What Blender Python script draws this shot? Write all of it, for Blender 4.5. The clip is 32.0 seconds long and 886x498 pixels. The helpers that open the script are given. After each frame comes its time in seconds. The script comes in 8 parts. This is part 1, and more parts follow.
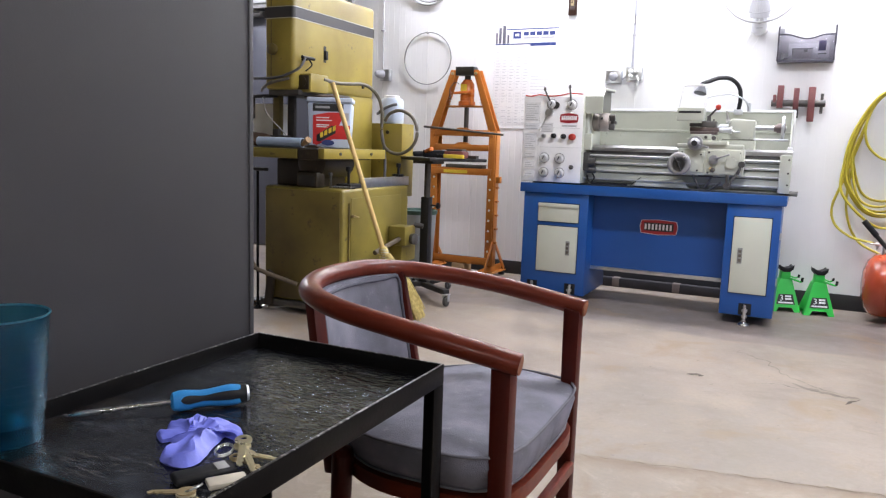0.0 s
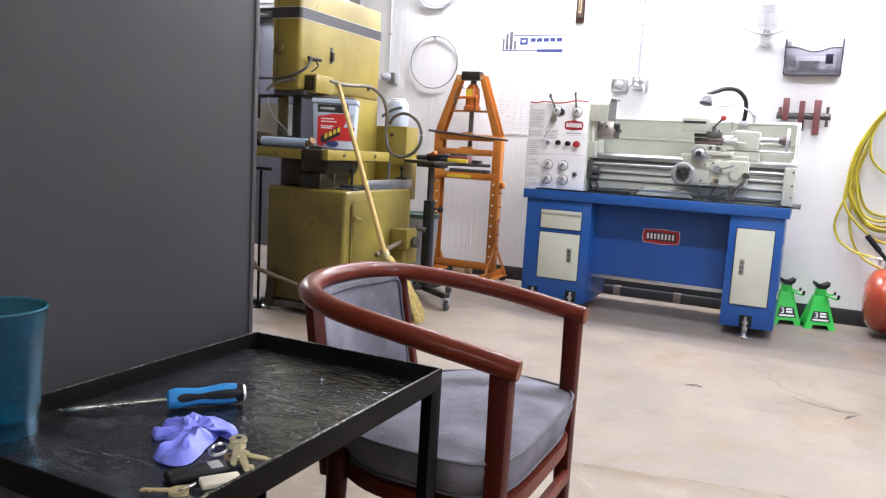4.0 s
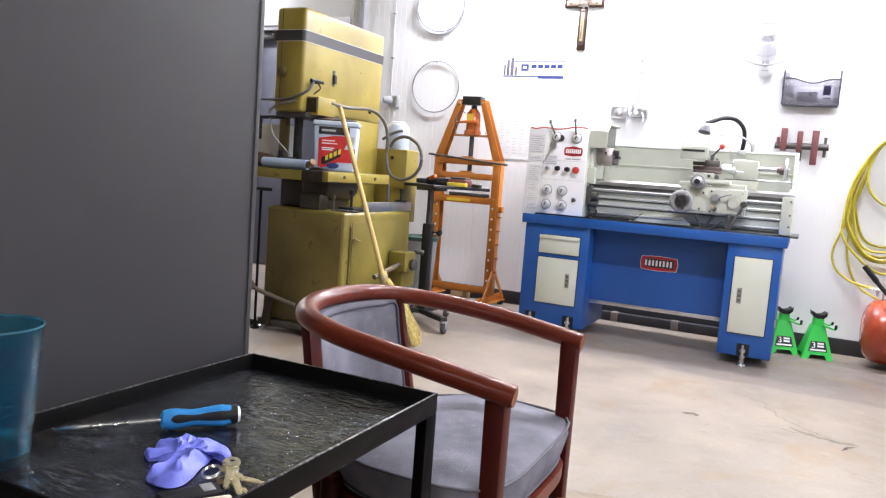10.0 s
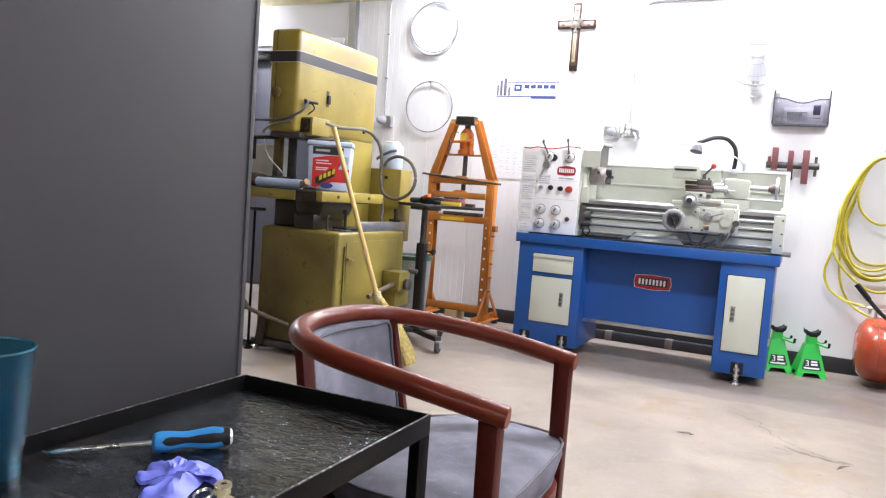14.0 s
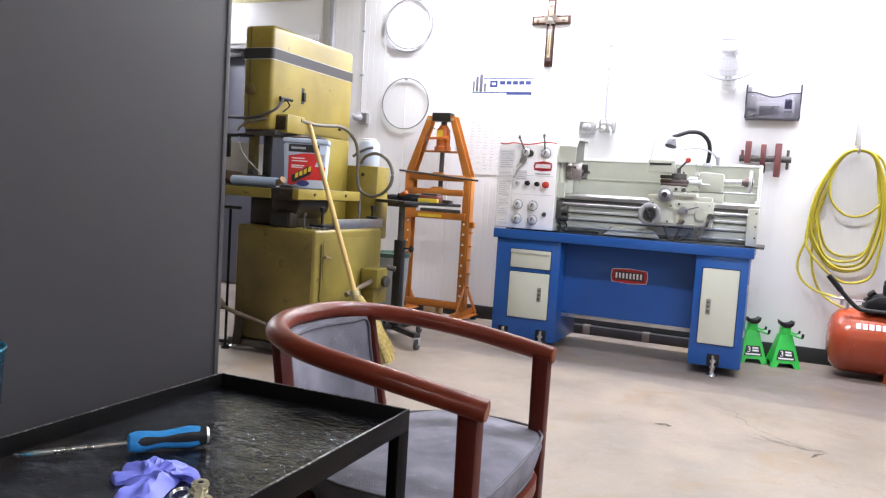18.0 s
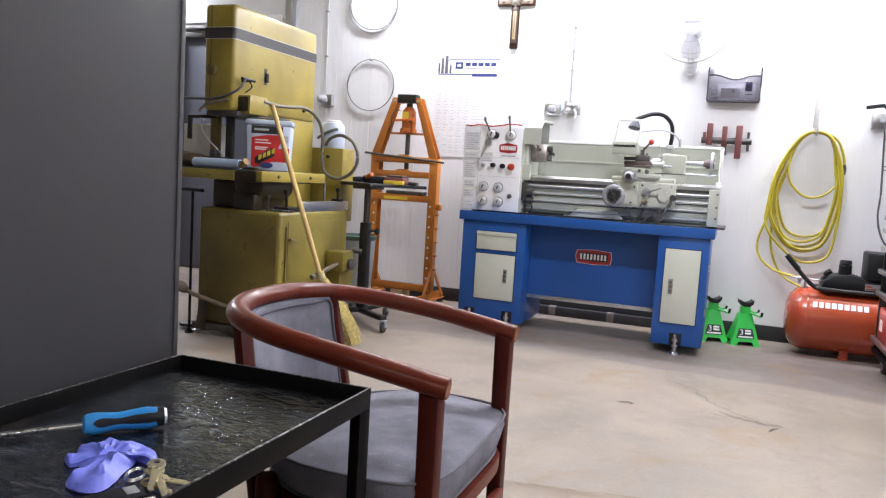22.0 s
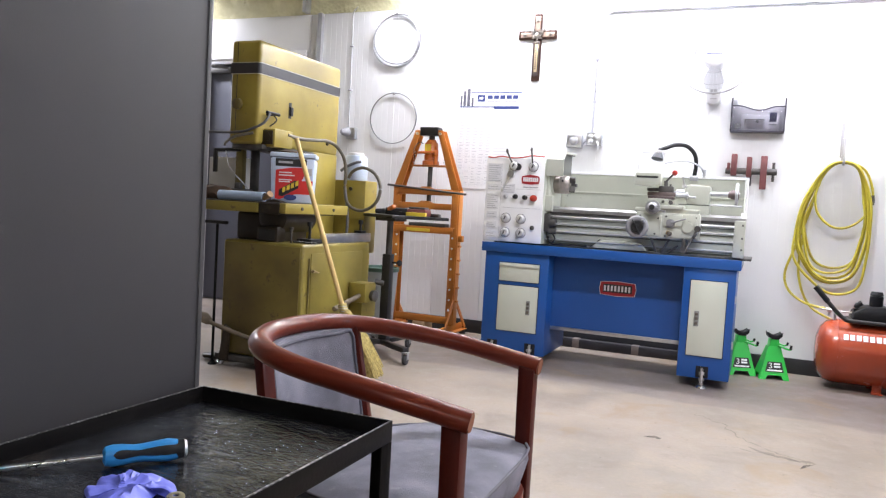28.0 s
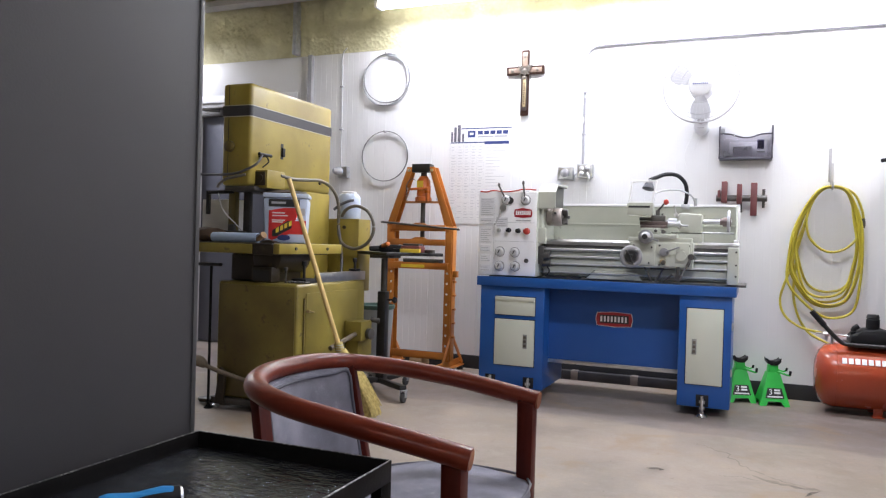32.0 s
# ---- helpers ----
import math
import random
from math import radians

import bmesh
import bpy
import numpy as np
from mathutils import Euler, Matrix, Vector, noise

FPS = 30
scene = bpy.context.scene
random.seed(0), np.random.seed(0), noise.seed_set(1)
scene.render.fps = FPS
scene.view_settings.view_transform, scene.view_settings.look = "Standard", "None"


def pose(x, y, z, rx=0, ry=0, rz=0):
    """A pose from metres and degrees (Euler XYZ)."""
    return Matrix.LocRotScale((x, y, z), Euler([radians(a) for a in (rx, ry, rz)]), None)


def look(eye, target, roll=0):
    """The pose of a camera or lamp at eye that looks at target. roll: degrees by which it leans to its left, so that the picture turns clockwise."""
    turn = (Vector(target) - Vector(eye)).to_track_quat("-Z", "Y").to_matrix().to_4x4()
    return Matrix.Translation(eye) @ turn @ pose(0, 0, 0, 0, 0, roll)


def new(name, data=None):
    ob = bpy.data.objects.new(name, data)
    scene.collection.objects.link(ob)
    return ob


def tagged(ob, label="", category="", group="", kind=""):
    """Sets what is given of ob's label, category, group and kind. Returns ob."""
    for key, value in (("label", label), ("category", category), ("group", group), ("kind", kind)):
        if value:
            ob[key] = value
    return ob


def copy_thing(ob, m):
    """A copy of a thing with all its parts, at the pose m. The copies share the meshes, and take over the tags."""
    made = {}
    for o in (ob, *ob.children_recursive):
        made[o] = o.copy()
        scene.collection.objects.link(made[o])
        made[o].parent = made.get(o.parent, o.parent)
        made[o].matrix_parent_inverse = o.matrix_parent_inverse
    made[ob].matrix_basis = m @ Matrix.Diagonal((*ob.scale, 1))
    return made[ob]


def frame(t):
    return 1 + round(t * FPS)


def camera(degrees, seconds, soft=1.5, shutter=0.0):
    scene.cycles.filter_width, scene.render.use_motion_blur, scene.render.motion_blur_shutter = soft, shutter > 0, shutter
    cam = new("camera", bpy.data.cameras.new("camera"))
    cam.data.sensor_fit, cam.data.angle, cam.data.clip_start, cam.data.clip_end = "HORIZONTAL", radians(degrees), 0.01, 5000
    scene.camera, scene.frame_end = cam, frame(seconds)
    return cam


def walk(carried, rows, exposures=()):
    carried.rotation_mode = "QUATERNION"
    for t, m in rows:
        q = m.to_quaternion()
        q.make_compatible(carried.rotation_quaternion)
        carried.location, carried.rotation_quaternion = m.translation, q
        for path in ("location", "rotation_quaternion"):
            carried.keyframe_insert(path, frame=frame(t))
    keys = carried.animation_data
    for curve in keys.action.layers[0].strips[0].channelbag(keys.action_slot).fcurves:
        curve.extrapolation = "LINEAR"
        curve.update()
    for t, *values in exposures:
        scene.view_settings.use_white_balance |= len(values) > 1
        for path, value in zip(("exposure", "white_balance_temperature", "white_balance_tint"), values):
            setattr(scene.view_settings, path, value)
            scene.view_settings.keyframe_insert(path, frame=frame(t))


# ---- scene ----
cam = camera(61.6, 32.0, 1.25)
PATH = [
    (0, (-0.016, -0.016, 0.96), (-0.87, 1.771, 0.683), 1.9),
    (0.5, (-0.011, -0.003, 0.955), (-0.882, 1.784, 0.731), 0.3),
    (1, (-0.018, -0.005, 0.954), (-0.884, 1.781, 0.707), 1.5),
    (1.5, (-0.014, -0.008, 0.955), (-0.923, 1.753, 0.684), 1.6),
    (2, (-0.016, -0.006, 0.954), (-0.918, 1.759, 0.688), 1.7),
    (2.5, (-0.015, -0.01, 0.957), (-0.897, 1.766, 0.694), 2.3),
    (3, (-0.017, -0.011, 0.957), (-0.891, 1.768, 0.693), 2.8),
    (3.5, (-0.018, -0.011, 0.958), (-0.883, 1.773, 0.693), 3.2),
    (5.5, (-0.014, -0.012, 0.959), (-0.86, 1.778, 0.676), 3.2),
    (6, (-0.016, -0.012, 0.96), (-0.842, 1.782, 0.644), 3.7),
    (6.5, (-0.014, -0.014, 0.96), (-0.839, 1.785, 0.668), 3.5),
    (7, (-0.016, -0.013, 0.96), (-0.872, 1.773, 0.681), 3.6),
    (7.5, (-0.016, -0.013, 0.961), (-0.872, 1.772, 0.68), 3.6),
    (8, (-0.014, -0.015, 0.961), (-0.869, 1.77, 0.676), 3.6),
    (8.5, (-0.012, -0.014, 0.961), (-0.856, 1.785, 0.731), 4.2),
    (9, (-0.015, -0.014, 0.962), (-0.877, 1.777, 0.735), 4.3),
    (9.5, (-0.015, -0.013, 0.962), (-0.879, 1.778, 0.746), 4.3),
    (10, (-0.015, -0.014, 0.962), (-0.877, 1.778, 0.757), 4.3),
    (10.5, (-0.014, -0.014, 0.961), (-0.88, 1.78, 0.781), 4.0),
    (11, (-0.017, -0.014, 0.963), (-0.885, 1.779, 0.782), 4.1),
    (11.5, (-0.015, -0.011, 0.961), (-0.88, 1.782, 0.771), 3.7),
    (12, (-0.016, -0.014, 0.962), (-0.879, 1.781, 0.786), 4.2),
    (12.5, (-0.015, -0.016, 0.964), (-0.878, 1.78, 0.797), 4.2),
    (13, (-0.013, -0.014, 0.963), (-0.867, 1.786, 0.782), 3.8),
    (13.5, (-0.014, -0.016, 0.964), (-0.875, 1.782, 0.798), 4.1),
    (14, (-0.011, -0.017, 0.966), (-0.865, 1.785, 0.812), 4.2),
    (14.5, (-0.012, -0.019, 0.965), (-0.851, 1.79, 0.805), 4.5),
    (16.5, (-0.019, -0.014, 0.964), (-0.858, 1.794, 0.801), 4.6),
    (17, (-0.02, -0.012, 0.964), (-0.876, 1.788, 0.792), 4.6),
    (17.5, (-0.016, -0.014, 0.963), (-0.852, 1.796, 0.803), 4.3),
    (18, (-0.01, -0.014, 0.961), (-0.81, 1.812, 0.804), 3.6),
    (18.5, (0.003, -0.021, 0.96), (-0.711, 1.841, 0.805), 2.9),
    (19, (0.005, -0.019, 0.959), (-0.651, 1.862, 0.776), 3.3),
    (19.5, (0.005, -0.005, 0.95), (-0.672, 1.859, 0.685), 3.2),
    (20, (0.008, -0.01, 0.952), (-0.678, 1.857, 0.741), 3.2),
    (20.5, (0.007, -0.007, 0.951), (-0.689, 1.854, 0.722), 3.1),
    (21, (0.004, -0.008, 0.954), (-0.706, 1.85, 0.741), 3.5),
    (21.5, (0.003, -0.009, 0.954), (-0.711, 1.848, 0.753), 3.6),
    (22, (0.003, -0.01, 0.954), (-0.714, 1.846, 0.758), 3.5),
    (22.5, (0.002, -0.01, 0.954), (-0.726, 1.845, 0.778), 3.3),
    (23, (0.002, -0.008, 0.955), (-0.74, 1.841, 0.786), 3.1),
    (23.5, (0.003, -0.005, 0.953), (-0.758, 1.833, 0.745), 2.4),
    (24, (0.001, 0.004, 0.949), (-0.765, 1.836, 0.71), 2.3),
    (24.5, (-0.002, 0.005, 0.95), (-0.75, 1.845, 0.717), 2.7),
    (26.5, (0.004, 0.0, 0.948), (-0.724, 1.849, 0.717), 2.5),
    (27, (0.006, 0.0, 0.947), (-0.705, 1.854, 0.711), 2.6),
    (27.5, (0.002, 0.003, 0.949), (-0.73, 1.853, 0.752), 3.4),
    (28, (0.0, -0.002, 0.951), (-0.78, 1.836, 0.837), 3.3),
    (28.5, (-0.002, 0.003, 0.95), (-0.822, 1.827, 0.952), 2.6),
    (29, (-0.002, 0.004, 0.952), (-0.807, 1.835, 0.972), 1.4),
    (29.5, (0.003, 0.004, 0.949), (-0.786, 1.842, 0.937), 0.9),
    (30, (0.001, 0.006, 0.948), (-0.771, 1.85, 0.89), 1.0),
    (30.5, (0.003, 0.003, 0.949), (-0.776, 1.844, 0.885), 1.3),
    (31, (-0.001, 0.001, 0.951), (-0.778, 1.843, 0.9), 1.8),
    (31.5, (0.002, -0.001, 0.952), (-0.77, 1.844, 0.941), 1.7),
    (32, (0.001, -0.001, 0.951), (-0.771, 1.844, 0.933), 1.6),
]
EXPOSURES = [(0, -0.15), (0.5, 0.15), (1, 0.1), (2, 0.12), (6, 0.17), (9, 0.25), (17, 0.21), (20, -0.17), (24, -0.05), (27, 0.0), (28, 0.0), (29, -0.35), (30, -0.52), (32, -0.45)]
walk(cam, [(t, look(eye, target, roll)) for t, eye, target, roll in PATH], EXPOSURES)

# ---- world and lamps ----
world = bpy.data.worlds.new("world")
scene.world = world
world.use_nodes = True
world.node_tree.nodes["Background"].inputs[0].default_value = (0.9, 0.95, 1.0, 1)
world.node_tree.nodes["Background"].inputs[1].default_value = 0.05
TUBE_GLOW = 38.0
# each ceiling fixture: x, y, z of its centre and the watts it throws down; a continuous row along the back wall; the
# one at x -5.40 and the single ones in the shop are unseen, added as fill light
FIXTURES = [(-2.04, 4.95, 2.74, 34), (-0.80, 4.95, 2.74, 30), (0.44, 4.95, 2.74, 30), (1.68, 4.95, 2.74, 30), (-5.40, 4.95, 2.74, 60), (-0.20, 3.05, 2.86, 58), (2.7, 1.3, 2.86, 84), (-0.70, -2.2, 2.86, 8), (0.60, -2.2, 2.86, 8)]
for fx, fy, fz, watts in FIXTURES:
    lamp = bpy.data.lights.new("tube_light", "AREA")
    lamp.shape, lamp.size, lamp.size_y = "RECTANGLE", 1.2, 0.16
    lamp.energy, lamp.color = watts, (0.90, 0.92, 1.085)
    ob = new("tube_light", lamp)
    ob.matrix_world = pose(fx, fy, fz - 0.075)


# ---- materials ----
def mat(name, col, rough=0.5, metal=0.0, var=0.12, scale=6.0, bump=0.05, grain=180.0, col2=None, wear=0.0, wear_col=None, coat=0.0, spec=0.5, island=0.0):
    """Paint, metal or stone: tone that drifts at two scales, uneven gloss, fine relief and, if given, worn spots of a second colour."""
    m = bpy.data.materials.new(name)
    m.use_nodes = True
    nt = m.node_tree
    n, l = nt.nodes, nt.links
    b = n["Principled BSDF"]
    tc = n.new("ShaderNodeTexCoord")
    big, small = n.new("ShaderNodeTexNoise"), n.new("ShaderNodeTexNoise")
    big.inputs["Scale"].default_value, big.inputs["Detail"].default_value = scale, 5
    small.inputs["Scale"].default_value, small.inputs["Detail"].default_value = grain, 3
    l.new(tc.outputs["Object"], big.inputs["Vector"])
    l.new(tc.outputs["Object"], small.inputs["Vector"])
    ramp = n.new("ShaderNodeMix")
    ramp.data_type = "RGBA"
    dark = tuple(c * (1 - var) for c in (col2 or col))
    light = tuple(min(1, c * (1 + var * 0.6)) for c in col)
    ramp.inputs["A"].default_value, ramp.inputs["B"].default_value = (*dark, 1), (*light, 1)
    mr = n.new("ShaderNodeMapRange")
    mr.inputs["From Min"].default_value, mr.inputs["From Max"].default_value = 0.3, 0.7
    l.new(big.outputs["Fac"], mr.inputs["Value"])
    l.new(mr.outputs["Result"], ramp.inputs["Factor"])
    out = ramp.outputs["Result"]
    if wear:
        w, wr, mx = n.new("ShaderNodeTexNoise"), n.new("ShaderNodeMapRange"), n.new("ShaderNodeMix")
        w.inputs["Scale"].default_value, w.inputs["Detail"].default_value, w.inputs["Roughness"].default_value = scale * 4, 8, 0.7
        wr.inputs["From Min"].default_value, wr.inputs["From Max"].default_value = 0.66 - wear * 0.2, 0.74 - wear * 0.2
        mx.data_type = "RGBA"
        mx.inputs["B"].default_value = (*(wear_col or (0.3, 0.28, 0.25)), 1)
        l.new(tc.outputs["Object"], w.inputs["Vector"])
        l.new(w.outputs["Fac"], wr.inputs["Value"])
        l.new(wr.outputs["Result"], mx.inputs["Factor"])
        l.new(out, mx.inputs["A"])
        out = mx.outputs["Result"]
    if island:
        oi, hs, mp = n.new("ShaderNodeObjectInfo"), n.new("ShaderNodeHueSaturation"), n.new("ShaderNodeMapRange")
        mp.inputs["To Min"].default_value, mp.inputs["To Max"].default_value = 1 - island, 1 + island
        l.new(oi.outputs["Random"], mp.inputs["Value"])
        l.new(mp.outputs["Result"], hs.inputs["Value"])
        l.new(out, hs.inputs["Color"])
        out = hs.outputs["Color"]
    l.new(out, b.inputs["Base Color"])
    rr = n.new("ShaderNodeMapRange")
    rr.inputs["To Min"].default_value, rr.inputs["To Max"].default_value = max(0.02, rough - 0.12), min(1, rough + 0.12)
    l.new(big.outputs["Fac"], rr.inputs["Value"])
    l.new(rr.outputs["Result"], b.inputs["Roughness"])
    b.inputs["Metallic"].default_value = metal
    b.inputs["Specular IOR Level"].default_value = spec
    b.inputs["Coat Weight"].default_value = coat
    b.inputs["Coat Roughness"].default_value = 0.12
    if bump:
        bp = n.new("ShaderNodeBump")
        bp.inputs["Strength"].default_value, bp.inputs["Distance"].default_value = bump, 0.004
        l.new(small.outputs["Fac"], bp.inputs["Height"])
        l.new(bp.outputs["Normal"], b.inputs["Normal"])
    return m


def wood(name, a, b_, rough=0.35, axis="X", size=1.0, coat=0.3):
    """Stained or bare wood with grain drawn out along one axis."""
    m = bpy.data.materials.new(name)
    m.use_nodes = True
    n, l = m.node_tree.nodes, m.node_tree.links
    b = n["Principled BSDF"]
    tc, mp, nz, fine = n.new("ShaderNodeTexCoord"), n.new("ShaderNodeMapping"), n.new("ShaderNodeTexNoise"), n.new("ShaderNodeTexNoise")
    mp.inputs["Scale"].default_value = {"X": (3, 40, 40), "Y": (40, 3, 40), "Z": (40, 40, 3)}[axis]
    nz.inputs["Scale"].default_value, nz.inputs["Detail"].default_value = 1.2 * size, 6
    fine.inputs["Scale"].default_value, fine.inputs["Detail"].default_value = 6 * size, 4
    l.new(tc.outputs["Object"], mp.inputs["Vector"])
    l.new(mp.outputs["Vector"], nz.inputs["Vector"])
    l.new(mp.outputs["Vector"], fine.inputs["Vector"])
    mx = n.new("ShaderNodeMix")
    mx.data_type = "RGBA"
    mx.inputs["A"].default_value, mx.inputs["B"].default_value = (*a, 1), (*b_, 1)
    l.new(nz.outputs["Fac"], mx.inputs["Factor"])
    l.new(mx.outputs["Result"], b.inputs["Base Color"])
    b.inputs["Specular IOR Level"].default_value = 0.12
    b.inputs["Roughness"].default_value, b.inputs["Coat Weight"].default_value, b.inputs["Coat Roughness"].default_value = rough, coat, 0.16
    bp = n.new("ShaderNodeBump")
    bp.inputs["Strength"].default_value, bp.inputs["Distance"].default_value = 0.06, 0.003
    l.new(fine.outputs["Fac"], bp.inputs["Height"])
    l.new(bp.outputs["Normal"], b.inputs["Normal"])
    return m


def clear(name, col, rough=0.05, ior=1.45, weight=1.0):
    m = bpy.data.materials.new(name)
    m.use_nodes = True
    b = m.node_tree.nodes["Principled BSDF"]
    b.inputs["Base Color"].default_value, b.inputs["Roughness"].default_value = (*col, 1), rough
    b.inputs["Transmission Weight"].default_value, b.inputs["IOR"].default_value = weight, ior
    return m


def glow(name, col, strength):
    m = bpy.data.materials.new(name)
    m.use_nodes = True
    b = m.node_tree.nodes["Principled BSDF"]
    b.inputs["Base Color"].default_value = (0.9, 0.9, 0.9, 1)
    b.inputs["Emission Color"].default_value, b.inputs["Emission Strength"].default_value = (*col, 1), strength
    return m


def concrete(name):
    """Worn, sealed shop floor: beige slab with cloudy tone, grey traffic grime and painted shade by the machines, oil
    specks and scuffs.
    """
    m = bpy.data.materials.new(name)
    m.use_nodes = True
    n, l = m.node_tree.nodes, m.node_tree.links
    b = n["Principled BSDF"]
    tc = n.new("ShaderNodeTexCoord")

    def noise_tex(scale, detail, rough=0.55, distort=0.0):
        t = n.new("ShaderNodeTexNoise")
        t.inputs["Scale"].default_value, t.inputs["Detail"].default_value = scale, detail
        t.inputs["Roughness"].default_value, t.inputs["Distortion"].default_value = rough, distort
        l.new(tc.outputs["Object"], t.inputs["Vector"])
        return t

    def span(src, lo, hi, a=0.0, z=1.0):
        r = n.new("ShaderNodeMapRange")
        for key, v in (("From Min", lo), ("From Max", hi), ("To Min", a), ("To Max", z)):
            r.inputs[key].default_value = v
        l.new(src, r.inputs["Value"])
        return r.outputs["Result"]

    def mix(fac, a, c):
        x = n.new("ShaderNodeMix")
        x.data_type = "RGBA"
        l.new(fac, x.inputs["Factor"])
        for key, v in (("A", a), ("B", c)):
            if isinstance(v, tuple):
                x.inputs[key].default_value = (*v, 1)
            else:
                l.new(v, x.inputs[key])
        return x.outputs["Result"]

    cloud, mid, fine, speck, scuff = noise_tex(1.1, 6), noise_tex(4.5, 6, 0.65), noise_tex(60, 4), noise_tex(28, 2), noise_tex(2.2, 8, 0.7, 1.2)
    col = mix(span(cloud.outputs["Fac"], 0.36, 0.62), (0.239, 0.210, 0.167), (0.329, 0.284, 0.229))
    col = mix(span(mid.outputs["Fac"], 0.48, 0.68, 0, 0.7), col, (0.378, 0.322, 0.243))
    col = mix(span(scuff.outputs["Fac"], 0.54, 0.70, 0, 0.65), col, (0.198, 0.162, 0.128))
    # grey film and the machines' shade, painted in front of the back wall, with a wavering edge
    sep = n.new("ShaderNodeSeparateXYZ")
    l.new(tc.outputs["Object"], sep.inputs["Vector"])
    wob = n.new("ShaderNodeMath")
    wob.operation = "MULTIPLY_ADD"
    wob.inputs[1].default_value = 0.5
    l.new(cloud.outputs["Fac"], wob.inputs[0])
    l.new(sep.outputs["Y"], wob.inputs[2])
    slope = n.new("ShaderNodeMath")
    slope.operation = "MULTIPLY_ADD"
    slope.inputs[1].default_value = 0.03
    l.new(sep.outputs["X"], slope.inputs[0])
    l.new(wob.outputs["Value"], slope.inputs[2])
    film_shade = n.new("ShaderNodeMath")
    film_shade.operation = "MULTIPLY"
    l.new(span(slope.outputs["Value"], 4.25, 4.31, 0, 0.80), film_shade.inputs[0])
    l.new(span(slope.outputs["Value"], 5.20, 5.05, 0.25, 1.0), film_shade.inputs[1])
    col = mix(film_shade.outputs["Value"], col, (0.170, 0.147, 0.135))
    # paler, yellower older slab this side of the joint
    # the slab's edge runs a little askew
    skew, ragged = n.new("ShaderNodeMath"), n.new("ShaderNodeMath")
    skew.operation, ragged.operation = "MULTIPLY_ADD", "MULTIPLY_ADD"
    skew.inputs[1].default_value, ragged.inputs[1].default_value = -0.19, 0.05
    l.new(sep.outputs["X"], skew.inputs[0])
    l.new(sep.outputs["Y"], skew.inputs[2])
    l.new(mid.outputs["Fac"], ragged.inputs[0])
    l.new(skew.outputs["Value"], ragged.inputs[2])
    edge_y = ragged.outputs["Value"]
    col = mix(span(edge_y, 2.352, 2.335, 0, 0.55), col, (0.322, 0.262, 0.186))
    col = mix(span(speck.outputs["Fac"], 0.72, 0.78, 0, 0.7), col, (0.117, 0.097, 0.077))
    col = mix(span(fine.outputs["Fac"], 0.35, 0.75, 0, 0.22), col, (0.171, 0.150, 0.128))
    # rough, spalled and stained surface on the older slab
    spall, rust = noise_tex(7, 8, 0.75, 0.8), noise_tex(3.2, 6, 0.65, 0.6)
    side = n.new("ShaderNodeMath")
    side.operation = "MULTIPLY"
    l.new(span(edge_y, 2.345, 2.18), side.inputs[0])
    l.new(span(spall.outputs["Fac"], 0.50, 0.62, 0, 0.6), side.inputs[1])
    col = mix(side.outputs["Value"], col, (0.43, 0.37, 0.28))
    side2 = n.new("ShaderNodeMath")
    side2.operation = "MULTIPLY"
    l.new(span(edge_y, 2.352, 2.31), side2.inputs[0])
    l.new(span(rust.outputs["Fac"], 0.48, 0.66, 0, 0.6), side2.inputs[1])
    col = mix(side2.outputs["Value"], col, (0.235, 0.165, 0.095))
    # brown dirt packed along the slab's edge
    pack, pack2 = n.new("ShaderNodeMath"), n.new("ShaderNodeMath")
    pack.operation = pack2.operation = "MULTIPLY"
    l.new(span(edge_y, 2.362, 2.338), pack.inputs[0])
    l.new(span(edge_y, 2.255, 2.325), pack.inputs[1])
    l.new(pack.outputs["Value"], pack2.inputs[0])
    l.new(span(scuff.outputs["Fac"], 0.36, 0.56, 0.15, 0.85), pack2.inputs[1])
    col = mix(pack2.outputs["Value"], col, (0.205, 0.150, 0.092))
    # brown grime worn into the slab, patchy and darker in the walkway
    walk_, rub = noise_tex(0.8, 5, 0.6, 0.5), noise_tex(14, 5, 0.75, 0.4)
    col = mix(span(walk_.outputs["Fac"], 0.46, 0.62, 0, 0.24), col, (0.215, 0.172, 0.125))
    col = mix(span(rub.outputs["Fac"], 0.60, 0.72, 0, 0.30), col, (0.40, 0.36, 0.29))
    blotch, drip = noise_tex(2.6, 7, 0.6, 0.8), noise_tex(9, 6, 0.7, 0.6)
    col = mix(span(blotch.outputs["Fac"], 0.56, 0.66, 0, 0.5), col, (0.270, 0.189, 0.102))
    col = mix(span(drip.outputs["Fac"], 0.66, 0.72, 0, 0.6), col, (0.153, 0.119, 0.086))
    col = mix(span(drip.outputs["Fac"], 0.34, 0.28, 0, 0.35), col, (0.450, 0.406, 0.333))
    tint = n.new("ShaderNodeMix")
    tint.data_type, tint.blend_type = "RGBA", "MULTIPLY"
    tint.inputs["Factor"].default_value = 1.0
    tint.inputs["B"].default_value = (0.905, 0.868, 0.900, 1)
    l.new(col, tint.inputs["A"])
    l.new(tint.outputs["Result"], b.inputs["Base Color"])
    l.new(span(mid.outputs["Fac"], 0.3, 0.7, 0.38, 0.62), b.inputs["Roughness"])
    bp = n.new("ShaderNodeBump")
    bp.inputs["Strength"].default_value, bp.inputs["Distance"].default_value = 0.08, 0.004
    l.new(fine.outputs["Fac"], bp.inputs["Height"])
    l.new(bp.outputs["Normal"], b.inputs["Normal"])
    return m


